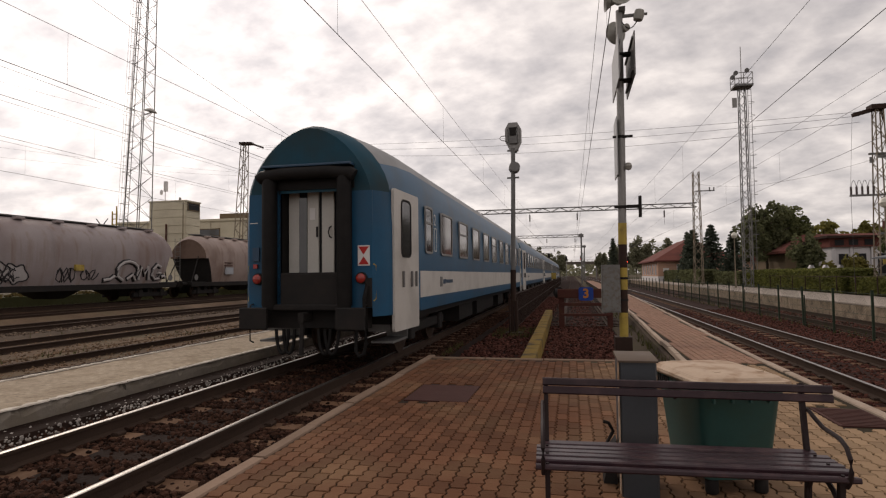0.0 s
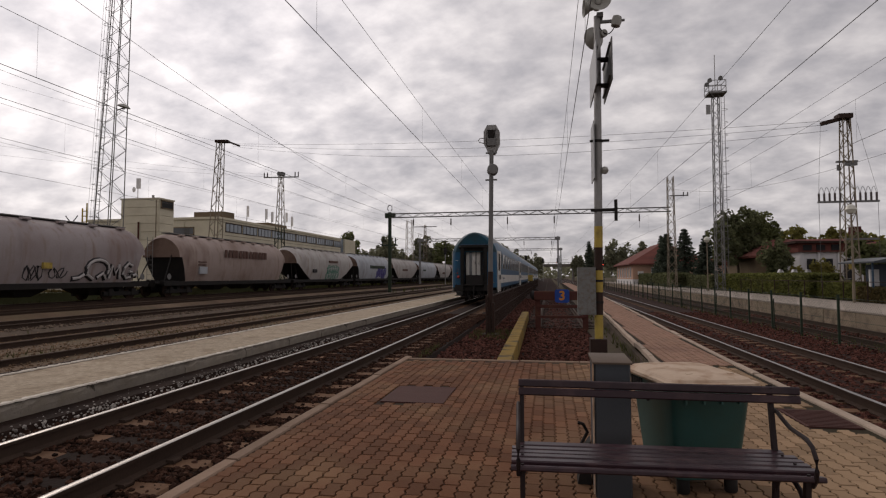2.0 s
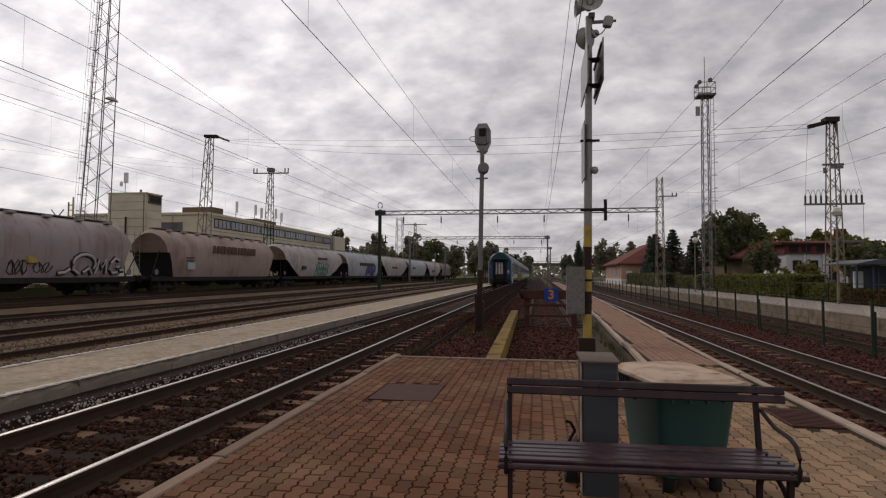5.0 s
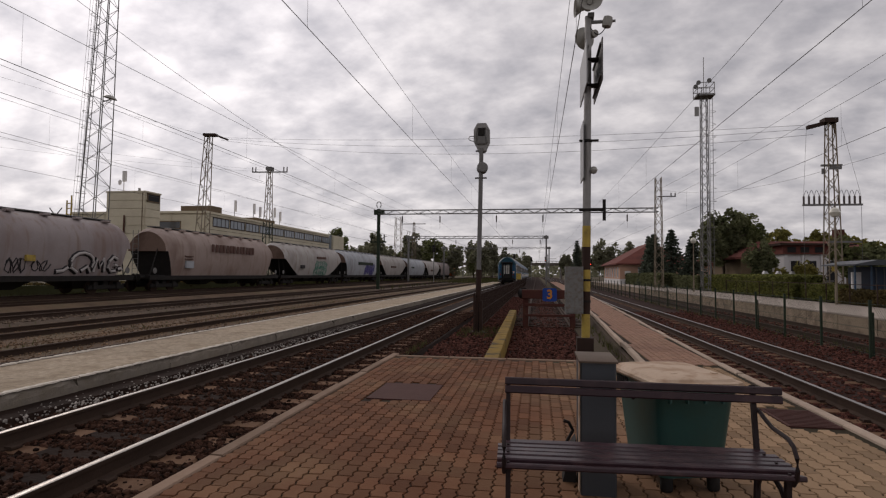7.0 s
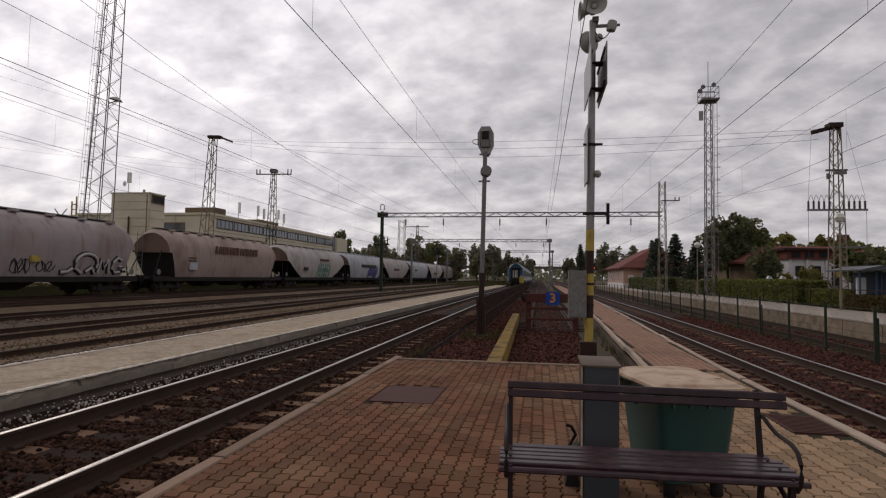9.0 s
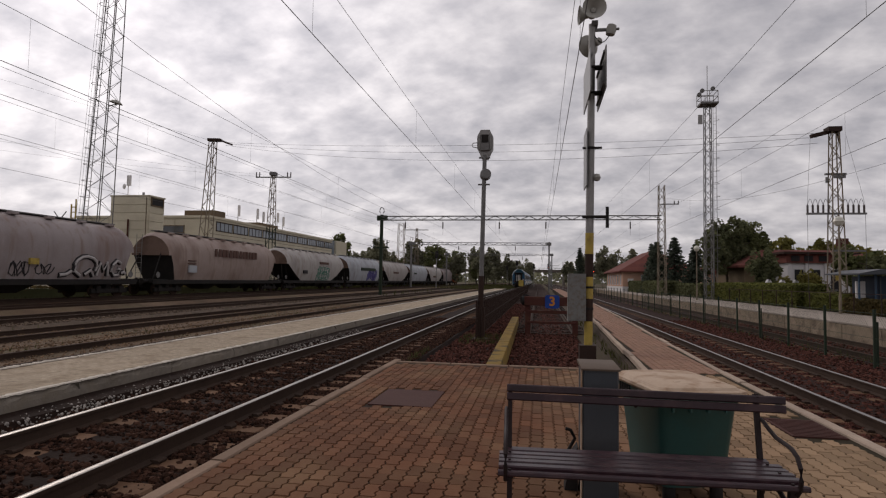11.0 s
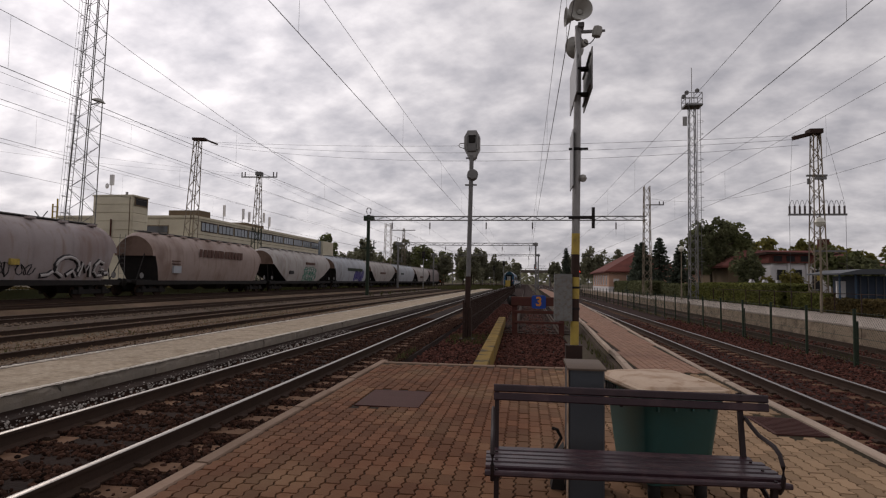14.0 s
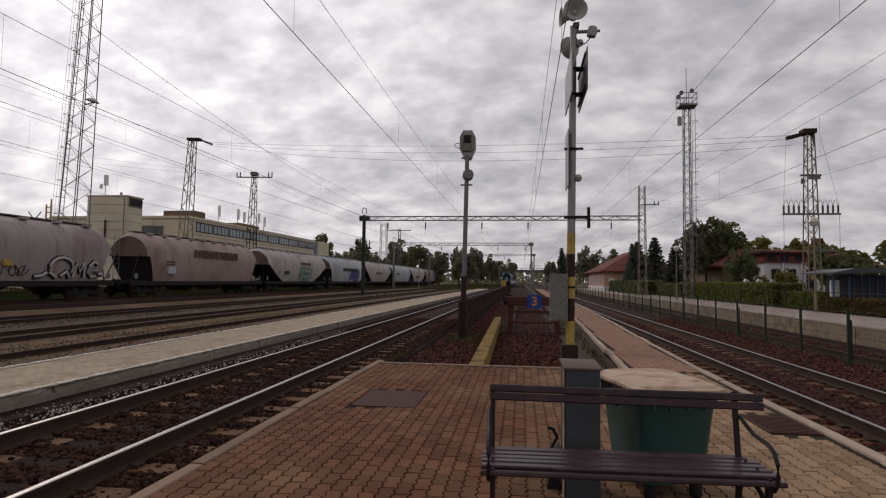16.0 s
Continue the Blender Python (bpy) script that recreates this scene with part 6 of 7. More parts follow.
def build_station():
    t = thing("station_house", (0, 0, 0.0), "white station house with a dark red roof and gallery", "house")
    part("wall", Mesh().box(19.6, 60, -0.4, 33.0, 69, 3.3), M_BROWNBAND, t)
    r = [(18.8, 59.2, 3.3), (34, 59.2, 3.3), (34, 69.8, 3.3), (18.8, 69.8, 3.3), (22.8, 64.5, 5.1), (31, 64.5, 5.1)]
    part("roof", Mesh().add(r + [(x, y, 3.1) for x, y, z in r[:4]], [(0, 1, 5, 4), (1, 2, 5), (2, 3, 4, 5), (3, 0, 4), (0, 6, 7, 1), (1, 7, 8, 2), (2, 8, 9, 3), (3, 9, 6, 0), (9, 8, 7, 6)]), M_ROOFRED, t, "dark red tile roof", None)
    part("porch_wall", Mesh().box(22.3, 57, -0.4, 27.4, 60, 3.5), M_WHITEWALL, t, "white plastered porch")
    for x in (22.9, 24.3, 25.9):
        part("doorway", Mesh().box(x, 56.92, 0.2, x + 0.7, 57.0, 2.9), M_DARKROOM, t)
    for x in (22.3, 23.75, 25.35, 27.1):
        part("pilaster", Mesh().box(x, 56.85, -0.3, x + 0.3, 57.0, 3.52, c=0.03), M_WHITEWALL, t)
    g = part("gallery", Mesh().box(22.1, 56.7, 3.5, 27.6, 60, 4.3), M_ROOFRED, t, "dark red boarded gallery")
    for x in (22.5, 23.6, 24.8, 26.0):
        part("gallery_window", Mesh().box(x, 56.64, 3.65, x + 0.7, 56.7, 4.15), M_DARKROOM, g)
    part("gallery_roof", Mesh().prof([(21.7, 4.3), (28.0, 4.3), (28.0, 4.42), (21.7, 4.5)], 56.2, 61), M_DKBROWN, t)
    part("chimney", Mesh().box(29.5, 63, 4.4, 30.3, 63.8, 6.2), M_RUSTRED, t)
    t3 = thing("red_roof_house", (0, 0, 0), "low house with a red roof behind trees", "house")
    part("wall", Mesh().box(27, 40, -0.4, 36, 48, 2.6), M_WHITEWALL, t3)
    part("roof", Mesh().add([(26.4, 39.4, 2.6), (36.6, 39.4, 2.6), (36.6, 48.6, 2.6), (26.4, 48.6, 2.6), (29, 44, 4.4), (34, 44, 4.4)], [(0, 1, 5, 4), (1, 2, 5), (2, 3, 4, 5), (3, 0, 4), (3, 2, 1, 0)]), M_ROOFRED, t3, "", None)


def build_shelter():
    t = thing("platform_shelter", (0, 0, 0), "dark blue shelter with a flat roof on the far platform", "shelter")
    part("roof", Mesh().prof([(14.5, 2.0), (20.5, 2.14), (20.5, 2.28), (15.4, 2.26), (14.5, 2.06)], 29.2, 32.5), M_CABINET, t)
    part("back_wall", Mesh().box(15.6, 30, 0.2, 20.4, 32.2, 1.95), material("dark_blue_panel", (0.03, 0.04, 0.06), (0.02, 0.03, 0.045), 0.5, scale=2, fine=20), t)
    for k in range(14):
        part("panel_rib", Mesh().box(15.7 + k * 0.34, 29.96, 0.25, 15.75 + k * 0.34, 30.0, 1.9), M_CABINET, t)
    for x in (14.8, 15.5):
        part("post", Mesh().box(x - 0.03, 29.9, 0.2, x + 0.03, 29.98, 2.05), M_BLUE_DK, t)
    part("notice_case", Mesh().box(15.0, 30.6, 0.8, 15.4, 30.7, 1.7), M_SIGNWHITE, t)
    t2 = thing("utility_box", (17.2, 38, 0.08), "pale grey utility box on the far platform", "utility box")
    part("body", Mesh().box(-0.3, -0.2, 0, 0.3, 0.2, 1.1, c=0.03), M_GREYBOX, t2)
    part("cap", Mesh().box(-0.34, -0.24, 1.1, 0.34, 0.24, 1.16, c=0.02), M_GREYBOX, t2)
    copy_thing(t2, pose(20.0, 38.4, 0.08))
    t3 = thing("planter_rack", (17.4, 50, 0.2), "white angular concrete rack beyond the hedge", "rack")
    for k in range(3):
        part("panel", Mesh().prof([(k * 1.0, 0), (k * 1.0 + 0.15, 0), (k * 1.0 + 0.9, 1.7), (k * 1.0 + 0.75, 1.7)], 0, 0.4).prof([(k * 1.0 + 0.75, 1.7), (k * 1.0 + 0.9, 1.7), (k * 1.0 + 1.2, 1.1), (k * 1.0 + 1.05, 1.1)], 0, 0.4), M_WHITEWALL, t3)


def build_bridge():
    t = thing("road_bridge", (0, 300, 0), "grey concrete road bridge far across the tracks", "bridge")
    part("deck", Mesh().box(-60, 0, 6.2, 45, 9, 7.4), M_CONC_SIDE, t)
    part("railing", Mesh().box(-60, -0.1, 7.4, 45, 0.0, 7.5).box(-60, -0.1, 8.2, 45, 0.0, 8.35), M_STEEL_DK, t)
    for k in range(53):
        part("railing_post", Mesh().box(-60 + k * 2, -0.1, 7.4, -59.85 + k * 2, 0, 8.3), M_STEEL_DK, t)
    for x in (-45, -30, -13, 12, 26):
        part("pier", Mesh().box(x, 2, -0.5, x + 1.2, 7, 6.2, c=0.1), M_CONC_SIDE, t)


build_depot()
build_tower()
build_pink_house()
build_station()
build_shelter()
build_bridge()


# ---- masts, gantries, signals, lamps and wires ----
def lattice(m, w0, w1, h, bays, r=0.03, brace=0.018, at=(0, 0, 0), n=5):
    """Four-legged lattice tower of square plan into a Mesh."""
    def corner(k, z):
        w = (w0 + (w1 - w0) * z / h) / 2
        sx, sy = ((-1, -1), (1, -1), (1, 1), (-1, 1))[k]
        return Vector((at[0] + sx * w, at[1] + sy * w, at[2] + z))

    for k in range(4):
        m.tube(corner(k, 0), corner(k, h), r, n=n)
    zs = [h * (1 - (1 - j / bays) ** 1.0) for j in range(bays + 1)]
    for j in range(bays):
        for k in range(4):
            q = (k + 1) % 4
            if (j + k) % 2:
                m.tube(corner(k, zs[j]), corner(q, zs[j + 1]), brace, n=4, cap=False)
            else:
                m.tube(corner(q, zs[j]), corner(k, zs[j + 1]), brace, n=4, cap=False)
    return m


def build_masts():
    # tall floodlight mast with a caged ladder
    t = thing("floodlight_mast", (-38, 44.9, -0.1), "tall grey lattice mast with a caged ladder", "lattice mast")
    t.matrix_basis = pose(-38.55, 44.9, -0.1, 0, 2.3, 0)
    part("tower", lattice(Mesh(), 1.75, 0.85, 34, 34, 0.045, 0.022), M_LATTICE, t)
    lad = Mesh()
    for s in (-0.25, 0.25):
        lad.tube((-1.4, s, 2), (-0.85, s, 33), 0.03, n=5)
    for k in range(60):
        z = 2.5 + k * 0.5
        x = -1.4 + 0.55 * (z - 2) / 31
        lad.tube((x, -0.25, z), (x, 0.25, z), 0.016, n=4)
    part("ladder", lad, M_LATTICE, t)
    for k in range(20):
        z = 4 + k * 1.45
        x = -1.4 + 0.55 * (z - 2) / 31
        part("cage_hoop", Mesh().path([(x - 0.62 * math.sin(math.pi * j / 8), 0.42 * math.cos(math.pi * j / 8), z) for j in range(9)], 0.022, 5), M_LATTICE, t)
    for s in (-0.3, 0.0, 0.3):
        part("cage_bar", Mesh().tube((-1.98, s, 4), (-1.46, s, 32), 0.016, n=4), M_LATTICE, t)
    lf = part("lamp_arm", Mesh().tube((1.0, -1.0, 16.2), (1.9, -1.3, 16.3), 0.05, n=6), M_STEEL_DK, t)
    part("lamp_head", Mesh().rev([(0.1, 0.25), (0.3, 0.2), (0.55, 0.0), (0.5, -0.05), (0.1, -0.06)], pose(1.9, -1.3, 16.4, 0, 12, 0), 16), M_HORN, lf)
    # catenary masts in the yard
    for x, y, h, w0, w1, arm, top in ((-31, 50.0, 14.4, 1.1, 0.5, "angle", M_LATTICE_TAN), (-31, 63.2, 13.8, 1.1, 0.4, "cross", M_LATTICE_TAN)):
        t = thing("catenary_mast", (x, y, -0.1), "rust-tinted lattice catenary mast", "lattice mast", "catenary masts")
        t.matrix_basis = pose(x - (0.3 if arm == "angle" else 0.1), y, -0.1, 0, 2.4 if arm == "angle" else 0.8, 0)
        if arm == "cross":
            part("green_foot", lattice(Mesh(), w0, w0 * 0.68, 7.4, 7, 0.05, 0.03), M_GREENSTEEL, t, "green painted lower half")
            part("tower", lattice(Mesh(), w0 * 0.68, w1, h - 7.4, 7, 0.045, 0.028, (0, 0, 7.4)), top, t)
            part("crossarm", Mesh().box(-2.2, -0.06, h - 0.55, 2.2, 0.06, h - 0.42), M_LATTICE, t)
            for xx in (-2.15, -1.75, 1.75, 2.15):
                part("insulator", Mesh().tube((xx, 0, h - 0.42), (xx, 0, h + 0.1), 0.07, n=8), M_INSUL, t)
            part("cap", Mesh().box(-0.35, -0.35, h - 0.3, 0.35, 0.35, h + 0.1), M_STEEL_DK, t)
        else:
            part("tower", lattice(Mesh(), w0, w1, h, 16, 0.045, 0.026), top, t)
            part("head_beam", Mesh().box(-0.45, -0.3, h, 0.8, 0.3, h + 0.25, c=0.03), M_DKBROWN, t)
            part("head_insulator", Mesh().tube((0.8, 0, h + 0.1), (2.0, 0, h - 0.3), 0.09, n=8), M_INSUL, t)
    for x, y, h in ((-33, 136, 15.2), (-33, 154, 15.6)):
        t = thing("catenary_mast", (x, y, -0.1), "distant lattice catenary mast", "lattice mast", "catenary masts")
        part("tower", lattice(Mesh(), 1.8 if y < 140 else 1.3, 1.3 if y < 140 else 0.4, h, 12, 0.06, 0.035), M_LATTICE_TAN, t)
        if y > 140:
            part("crossarm", Mesh().box(-3.2, -0.08, h - 0.6, 3.2, 0.08, h - 0.4), M_LATTICE, t)
    # floodlight mast with a railed platform, beyond the far platform
    t = thing("floodlight_mast", (14.2, 52, -0.1), "tall grey lattice mast with a railed lamp platform", "lattice mast")
    part("tower", lattice(Mesh(), 0.62, 0.48, 17.0, 28, 0.04, 0.022), M_LATTICE, t)
    part("platform", Mesh().box(-0.7, -0.65, 16.9, 0.75, 0.65, 17.05), M_STEEL_DK, t)
    for s in (-0.68, 0.68):
        for z in (17.5, 18.0):
            part("railing", Mesh().tube((-0.68, s, z), (0.68, s, z), 0.03, n=5).tube((s, -0.65, z), (s, 0.65, z), 0.03, n=5), M_STEEL, t)
        for q in (-0.68, 0.0, 0.68):
            part("railing_post", Mesh().tube((q, s, 17.0), (q, s, 18.0), 0.03, n=5), M_STEEL, t)
    part("aerial", Mesh().tube((0.0, 0, 17), (0.0, 0, 20.4), 0.03, n=5), M_STEEL, t)
    for x, z in ((-0.85, 17.7), (-0.6, 18.05), (0.25, 18.2)):
        part("floodlight", Mesh().rev([(0.04, -0.2), (0.12, -0.14), (0.2, 0.06), (0.18, 0.08)], pose(x, -0.8, z - 0.1, 100, 0, -40), 14), M_STEEL_DK, t)
    part("small_fitting", Mesh().box(-0.85, -0.4, 15.2, -0.5, -0.3, 16.0), M_STEEL, t)
    lad = Mesh()
    for s in (0.42, 0.68):
        lad.tube((s, -0.1, 1), (s, -0.1, 17), 0.02, n=5)
    for k in range(32):
        lad.tube((0.42, -0.1, 1.2 + k * 0.5), (0.68, -0.1, 1.2 + k * 0.5), 0.013, n=4)
    part("ladder", lad, M_LATTICE, t)
    for k in range(12):
        z = 3.5 + k * 1.1
        part("cage_hoop", Mesh().path([(0.55 + 0.36 * math.sin(math.pi * j / 6), -0.1 - 0.32 * math.cos(math.pi * j / 6), z) for j in range(7)], 0.016, 4), M_LATTICE, t)
    # switch mast with crossarms and insulators
    t = thing("switch_mast", (15.75, 34, 0.2), "tapered pale lattice mast with crossarms and insulators", "lattice mast")
    part("tower", lattice(Mesh(), 0.72, 0.36, 9.7, 17, 0.035, 0.02), M_LATTICE_TAN, t)
    part("head_beam", Mesh().box(-1.2, -0.12, -0.1, 0.3, 0.12, 0.1, pose(0, 0, 9.68, 0, -14, 0), c=0.02).box(-0.4, -0.3, 9.6, 0.28, 0.3, 9.85), M_DKBROWN, t)
    part("hanging_insulator", Mesh().tube((0.24, 0.2, 9.8), (0.34, 0.2, 9.1), 0.06, n=8), M_INSUL, t)
    for z, a, b in ((5.1, -1.45, 1.5), (7.25, -0.5, 0.55), (3.1, -0.2, 1.4)):
        part("crossarm", Mesh().box(a, -0.06, z, b, 0.06, z + 0.1), M_STEEL_DK, t)
    for k in range(5):
        for s in (-1, 1):
            x = s * (0.35 + k * 0.26)
            part("insulator", Mesh().tube((x, 0, 5.2), (x, 0, 5.62), 0.055, n=8), M_INSUL, t)
            if k < 4:
                part("jumper_wire", Mesh().path([(x + s * 0.26 * j / 6, 0, 5.6 + 0.35 * math.sin(math.pi * j / 6)) for j in range(7)], 0.012, 4), M_WIRE, t)
    for x in (-1.4, 1.45):
        part("down_wire", Mesh().tube((x, 0, 0.6), (x, 0, 5.1), 0.01, n=4).tube((x, 0, 5.6), (x * 0.85 if x < 0 else x * 0.4, 0, 9.4), 0.007, n=4), M_WIRE, t)
    part("warning_plate", Mesh().box(-0.35, -0.62, 1.55, -0.12, -0.6, 1.8), M_YELLOW, t)
    part("switch_rod", Mesh().box(-0.3, -0.5, 7.0, 0.3, -0.4, 7.15).tube((-0.5, -0.2, 7.1), (-0.5, -0.2, 6.8), 0.07, n=8), M_STEEL_DK, t)


def build_gantry(y, xl, xr, z, left_h, right_h, label, right_lattice=True, green=True):
    t = thing("catenary_gantry", (0, y, -0.35), label, "catenary gantry", "catenary gantries")
    b = Mesh()
    n = int((xr - xl) / 0.9)
    d = 0.42
    for zz in (z, z + d):
        for s in (-0.22, 0.22):
            b.tube((xl, s, zz), (xr, s, zz), 0.04, n=5)
    for k in range(n):
        a, c = xl + (xr - xl) * k / n, xl + (xr - xl) * (k + 1) / n
        for s in (-0.22, 0.22):
            b.tube((a, s, z if k % 2 else z + d), (c, s, z + d if k % 2 else z), 0.022, n=4, cap=False)
    part("beam", b, M_LATTICE, t, "pale lattice beam")
    mt = M_GREENSTEEL if green else M_STEEL_DK
    if left_h:
        part("left_post", Mesh().box(xl - 0.16, -0.16, 0, xl + 0.16, 0.16, left_h, c=0.02), mt, t, "green steel post" if green else "")
        part("post_head", Mesh().box(xl - 0.5, -0.25, z - 0.05, xl + 0.6, 0.25, z + 0.5, c=0.03), mt, t)
        part("head_ring", Mesh().path([(xl + 0.25 * math.sin(2 * math.pi * k / 12 * 0.8 + 0.6), 0, left_h + 0.45 - 0.35 * math.cos(2 * math.pi * k / 12 * 0.8 + 0.6)) for k in range(13)], 0.05, 6), M_STEEL_DK, t)
        part("bracket", Mesh().box(xl - 0.9, -0.06, 5.2, xl + 0.9, 0.06, 5.32).box(xl - 0.9, -0.06, 5.2, xl - 0.8, 0.06, 5.7).box(xl + 0.6, -0.06, 5.2, xl + 0.7, 0.06, 6.1), mt, t)
    if right_lattice:
        part("right_post", lattice(Mesh(), 0.8, 0.55, right_h, 14, 0.04, 0.025, (xr, 0, 0)), M_LATTICE_TAN, t, "pale lattice post")
        part("post_arm", Mesh().box(xr - 0.1, -0.05, right_h - 2.0, xr + 1.7, 0.05, right_h - 1.9).box(xr + 1.2, -0.05, right_h - 2.0, xr + 1.3, 0.05, right_h - 1.6).box(xr + 1.6, -0.05, right_h - 2.0, xr + 1.7, 0.05, right_h - 1.6), M_STEEL_DK, t)
    elif right_h:
        part("right_post", Mesh().box(xr - 0.14, -0.14, 0, xr + 0.14, 0.14, right_h, c=0.02), M_STEEL_DK, t)
        part("post_head", Mesh().box(xr - 0.5, -0.25, z - 0.05, xr + 0.4, 0.25, z + 0.5, c=0.03), M_STEEL_DK, t)
    for ax in WIRE_TRACKS:
        if xl + 1 < ax < xr - 0.5:
            part("insulator", Mesh().tube((ax, 0, z - 0.25), (ax, 0, z - 0.95), 0.07, n=8), M_INSUL, t)
            part("hanger", Mesh().tube((ax, 0, z), (ax, 0, z - 0.25), 0.015, n=4).tube((ax, 0, z - 0.95), (ax, 0, z - 1.6), 0.012, n=4), M_WIRE, t)


WIRE_TRACKS = (-22.0, -18.6, -14.6, -10.4, -4.25, 0.68, 5.19, 9.3)


WIRE_Z = {-22.0: (5.8, 7.2), -18.6: (6.3, 7.7), -14.6: (6.35, 7.3), -10.4: (5.6, 6.9), -4.25: (6.05, 7.52), 0.68: (5.6, 7.35), 5.19: (5.8, 7.54), 9.3: (5.5, 7.0)}


def build_wires():
    for ax in WIRE_TRACKS:
        zc, zm = WIRE_Z[ax]
        t = thing("overhead_line", (ax, 0, 0), "thin dark overhead contact wire over a track", "overhead wire", "overhead lines")
        part("contact_wire", Mesh().tube((0, -25, zc), (0, 62, zc), 0.008, n=5).tube((0, 62, zc), (0, 260, zc), 0.016, n=5), M_WIRE, t)
        pts = []
        for y0, y1 in ((-25, 62), (62, 105), (105, 150), (150, 260)):
            for k in range(12):
                u = k / 12
                pts.append((0, y0 + (y1 - y0) * u, zm + 0.25 - 0.45 * 4 * u * (1 - u)))
        part("carrier_wire", Mesh().path(pts, 0.006, 5), M_WIRE, t)
        for k in range(7):
            y = 0.8 + k * 9.3
            u = (y + 25) / 87
            part("dropper", Mesh().tube((0, y, zc), (0, y, zm + 0.25 - 1.8 * u * (1 - u)), 0.003, n=4), M_WIRE, t)
    # lines slung across the station between the two tall masts
    for k, dz in enumerate((0.0, -0.35, -0.9)):
        t = thing("cross_line", (0, 0, 0), "thin cable slung across all the tracks", "cable", "cross lines")
        a, b = Vector((-29.5, 50.2, 14.2 + dz * 0.3)), Vector((14.9, 34, 9.75 + dz * 0.6))
        part("cable", Mesh().path([a.lerp(b, u / 24) - Vector((0, 0, (0.5 + 0.35 * k) * 4 * (u / 24) * (1 - u / 24))) for u in range(25)], 0.01, 5), M_WIRE, t)
    for k, (a, b, s) in enumerate((((-31, 63.2, 13.6), (-17.5, 62, 8.2), 0.6), ((-70, 20, 16), (-31, 63.2, 13.4), 1.2), ((-70, 30, 15), (-31, 63.2, 13.2), 1.0), ((-60, 10, 22), (-31, 50, 14.4), 0.8), ((12.2, 62, 10.4), (15.75, 34, 7.3), 0.8), ((15.75, 34, 7.3), (16.5, -10, 9), 0.8), ((12.2, 62, 10.2), (12.6, -10, 10.4), 0.8), ((-10.4, 62, 7.82), (-10.4, -8, 10.79), 2.9))):
        t = thing("feeder_line", (0, 0, 0), "thin dark feeder cable between masts", "cable", "feeder lines")
        a, b = Vector(a), Vector(b)
        part("cable", Mesh().path([a.lerp(b, u / 16) - Vector((0, 0, s * 4 * (u / 16) * (1 - u / 16))) for u in range(17)], 0.008 if a.x < -30 or b.x > 0 else 0.006, 5), M_WIRE, t)


def build_small_posts():
    for x, y, h in ((12.72, 50, 4.2), (13.92, 29.8, 4.35)):
        t = thing("platform_lamp", (x, y, 0.15), "slim grey lamp post with an opal globe", "street lamp", "platform lamps")
        part("post", Mesh().tube((0, 0, 0), (0, 0, h - 0.25), 0.05, 0.035, n=10).tube((0, 0, 0), (0, 0, 0.9), 0.065, n=10), M_LATTICE_TAN, t)
        part("globe", Mesh().rev([(0.03, -0.24), (0.16, -0.18), (0.24, 0.0), (0.17, 0.17), (0.04, 0.24)], pose(0, 0, h), 16), M_LAMP, t, "opal glass globe")
    for x, y, h, red in ((-19.6, 110, 7.6, 0), (-10.3, 190, 7, 0), (-6.4, 170, 8, 0), (2.6, 165, 7, 1), (10.8, 120, 5.2, 1), (-1.6, 185, 7.5, 0)):
        t = thing("light_signal", (x, y, -0.55), "distant light signal on a slim post", "railway signal", "distant light signals")
        part("post", Mesh().tube((0, 0, 0), (0, 0, h - 1), 0.08, n=8), M_STEEL, t)
        hd = part("head", Mesh().box(-0.28, -0.1, h - 1.4, 0.28, 0.15, h, c=0.05), M_BLACKISH, t)
        if red:
            part("red_lamp", Mesh().tube((0, -0.1, h - 1.0), (0, -0.14, h - 1.0), 0.1, n=10), M_SIGLIGHT, hd, "lit red lamp")
    t = thing("marker_board", (-2.45, 81, -0.4), "small yellow marker board at the fence", "marker board")
    part("post", Mesh().box(-0.05, -0.05, 0, 0.05, 0.05, 1.3), M_DKBROWN, t)
    part("board", Mesh().box(-0.33, -0.09, 1.15, 0.33, -0.05, 2.0), M_YELLOW, t)
    for x, y, h in ((-12.5, 210, 9), (-17, 230, 9), (4, 210, 9), (-7, 250, 9), (7.6, 190, 8), (-24, 190, 9)):
        t = thing("catenary_post", (x, y, -0.35), "distant slim catenary post", "post", "distant catenary posts")
        part("post", Mesh().tube((0, 0, 0), (0, 0, h), 0.12, n=8), M_STEEL_DK, t)
        part("arm", Mesh().box(0, -0.05, h - 1.5, 3, 0.05, h - 1.4), M_STEEL_DK, t)


def build_yellow_posts():
    t = thing("yellow_crane_frame", (-54.5, 60, -0.05), "yellow steel frame rising behind the wagons", "crane frame")
    for x in (-0.3, 0.3):
        part("upright", Mesh().box(x - 0.06, -0.08, 0, x + 0.06, 0.08, 10.1 + x, c=0.02), M_YELLOW, t)
    for z in (3, 6, 7.4, 8.1, 8.8, 9.4):
        part("tie", Mesh().box(-0.24, -0.05, z, 0.24, 0.05, z + 0.1), M_YELLOW, t)
    t2 = thing("yard_lamp", (-46.9, 50, -0.05), "thin yard lamp post with two lamps", "street lamp")
    part("post", Mesh().tube((0, 0, 0), (0, 0, 7.0), 0.07, n=8), M_STEEL_DK, t2)
    for s in (-1, 1):
        part("arm", Mesh().tube((0, 0, 6.9), (s * 0.7, 0, 7.7), 0.05, n=6), M_STEEL_DK, t2)


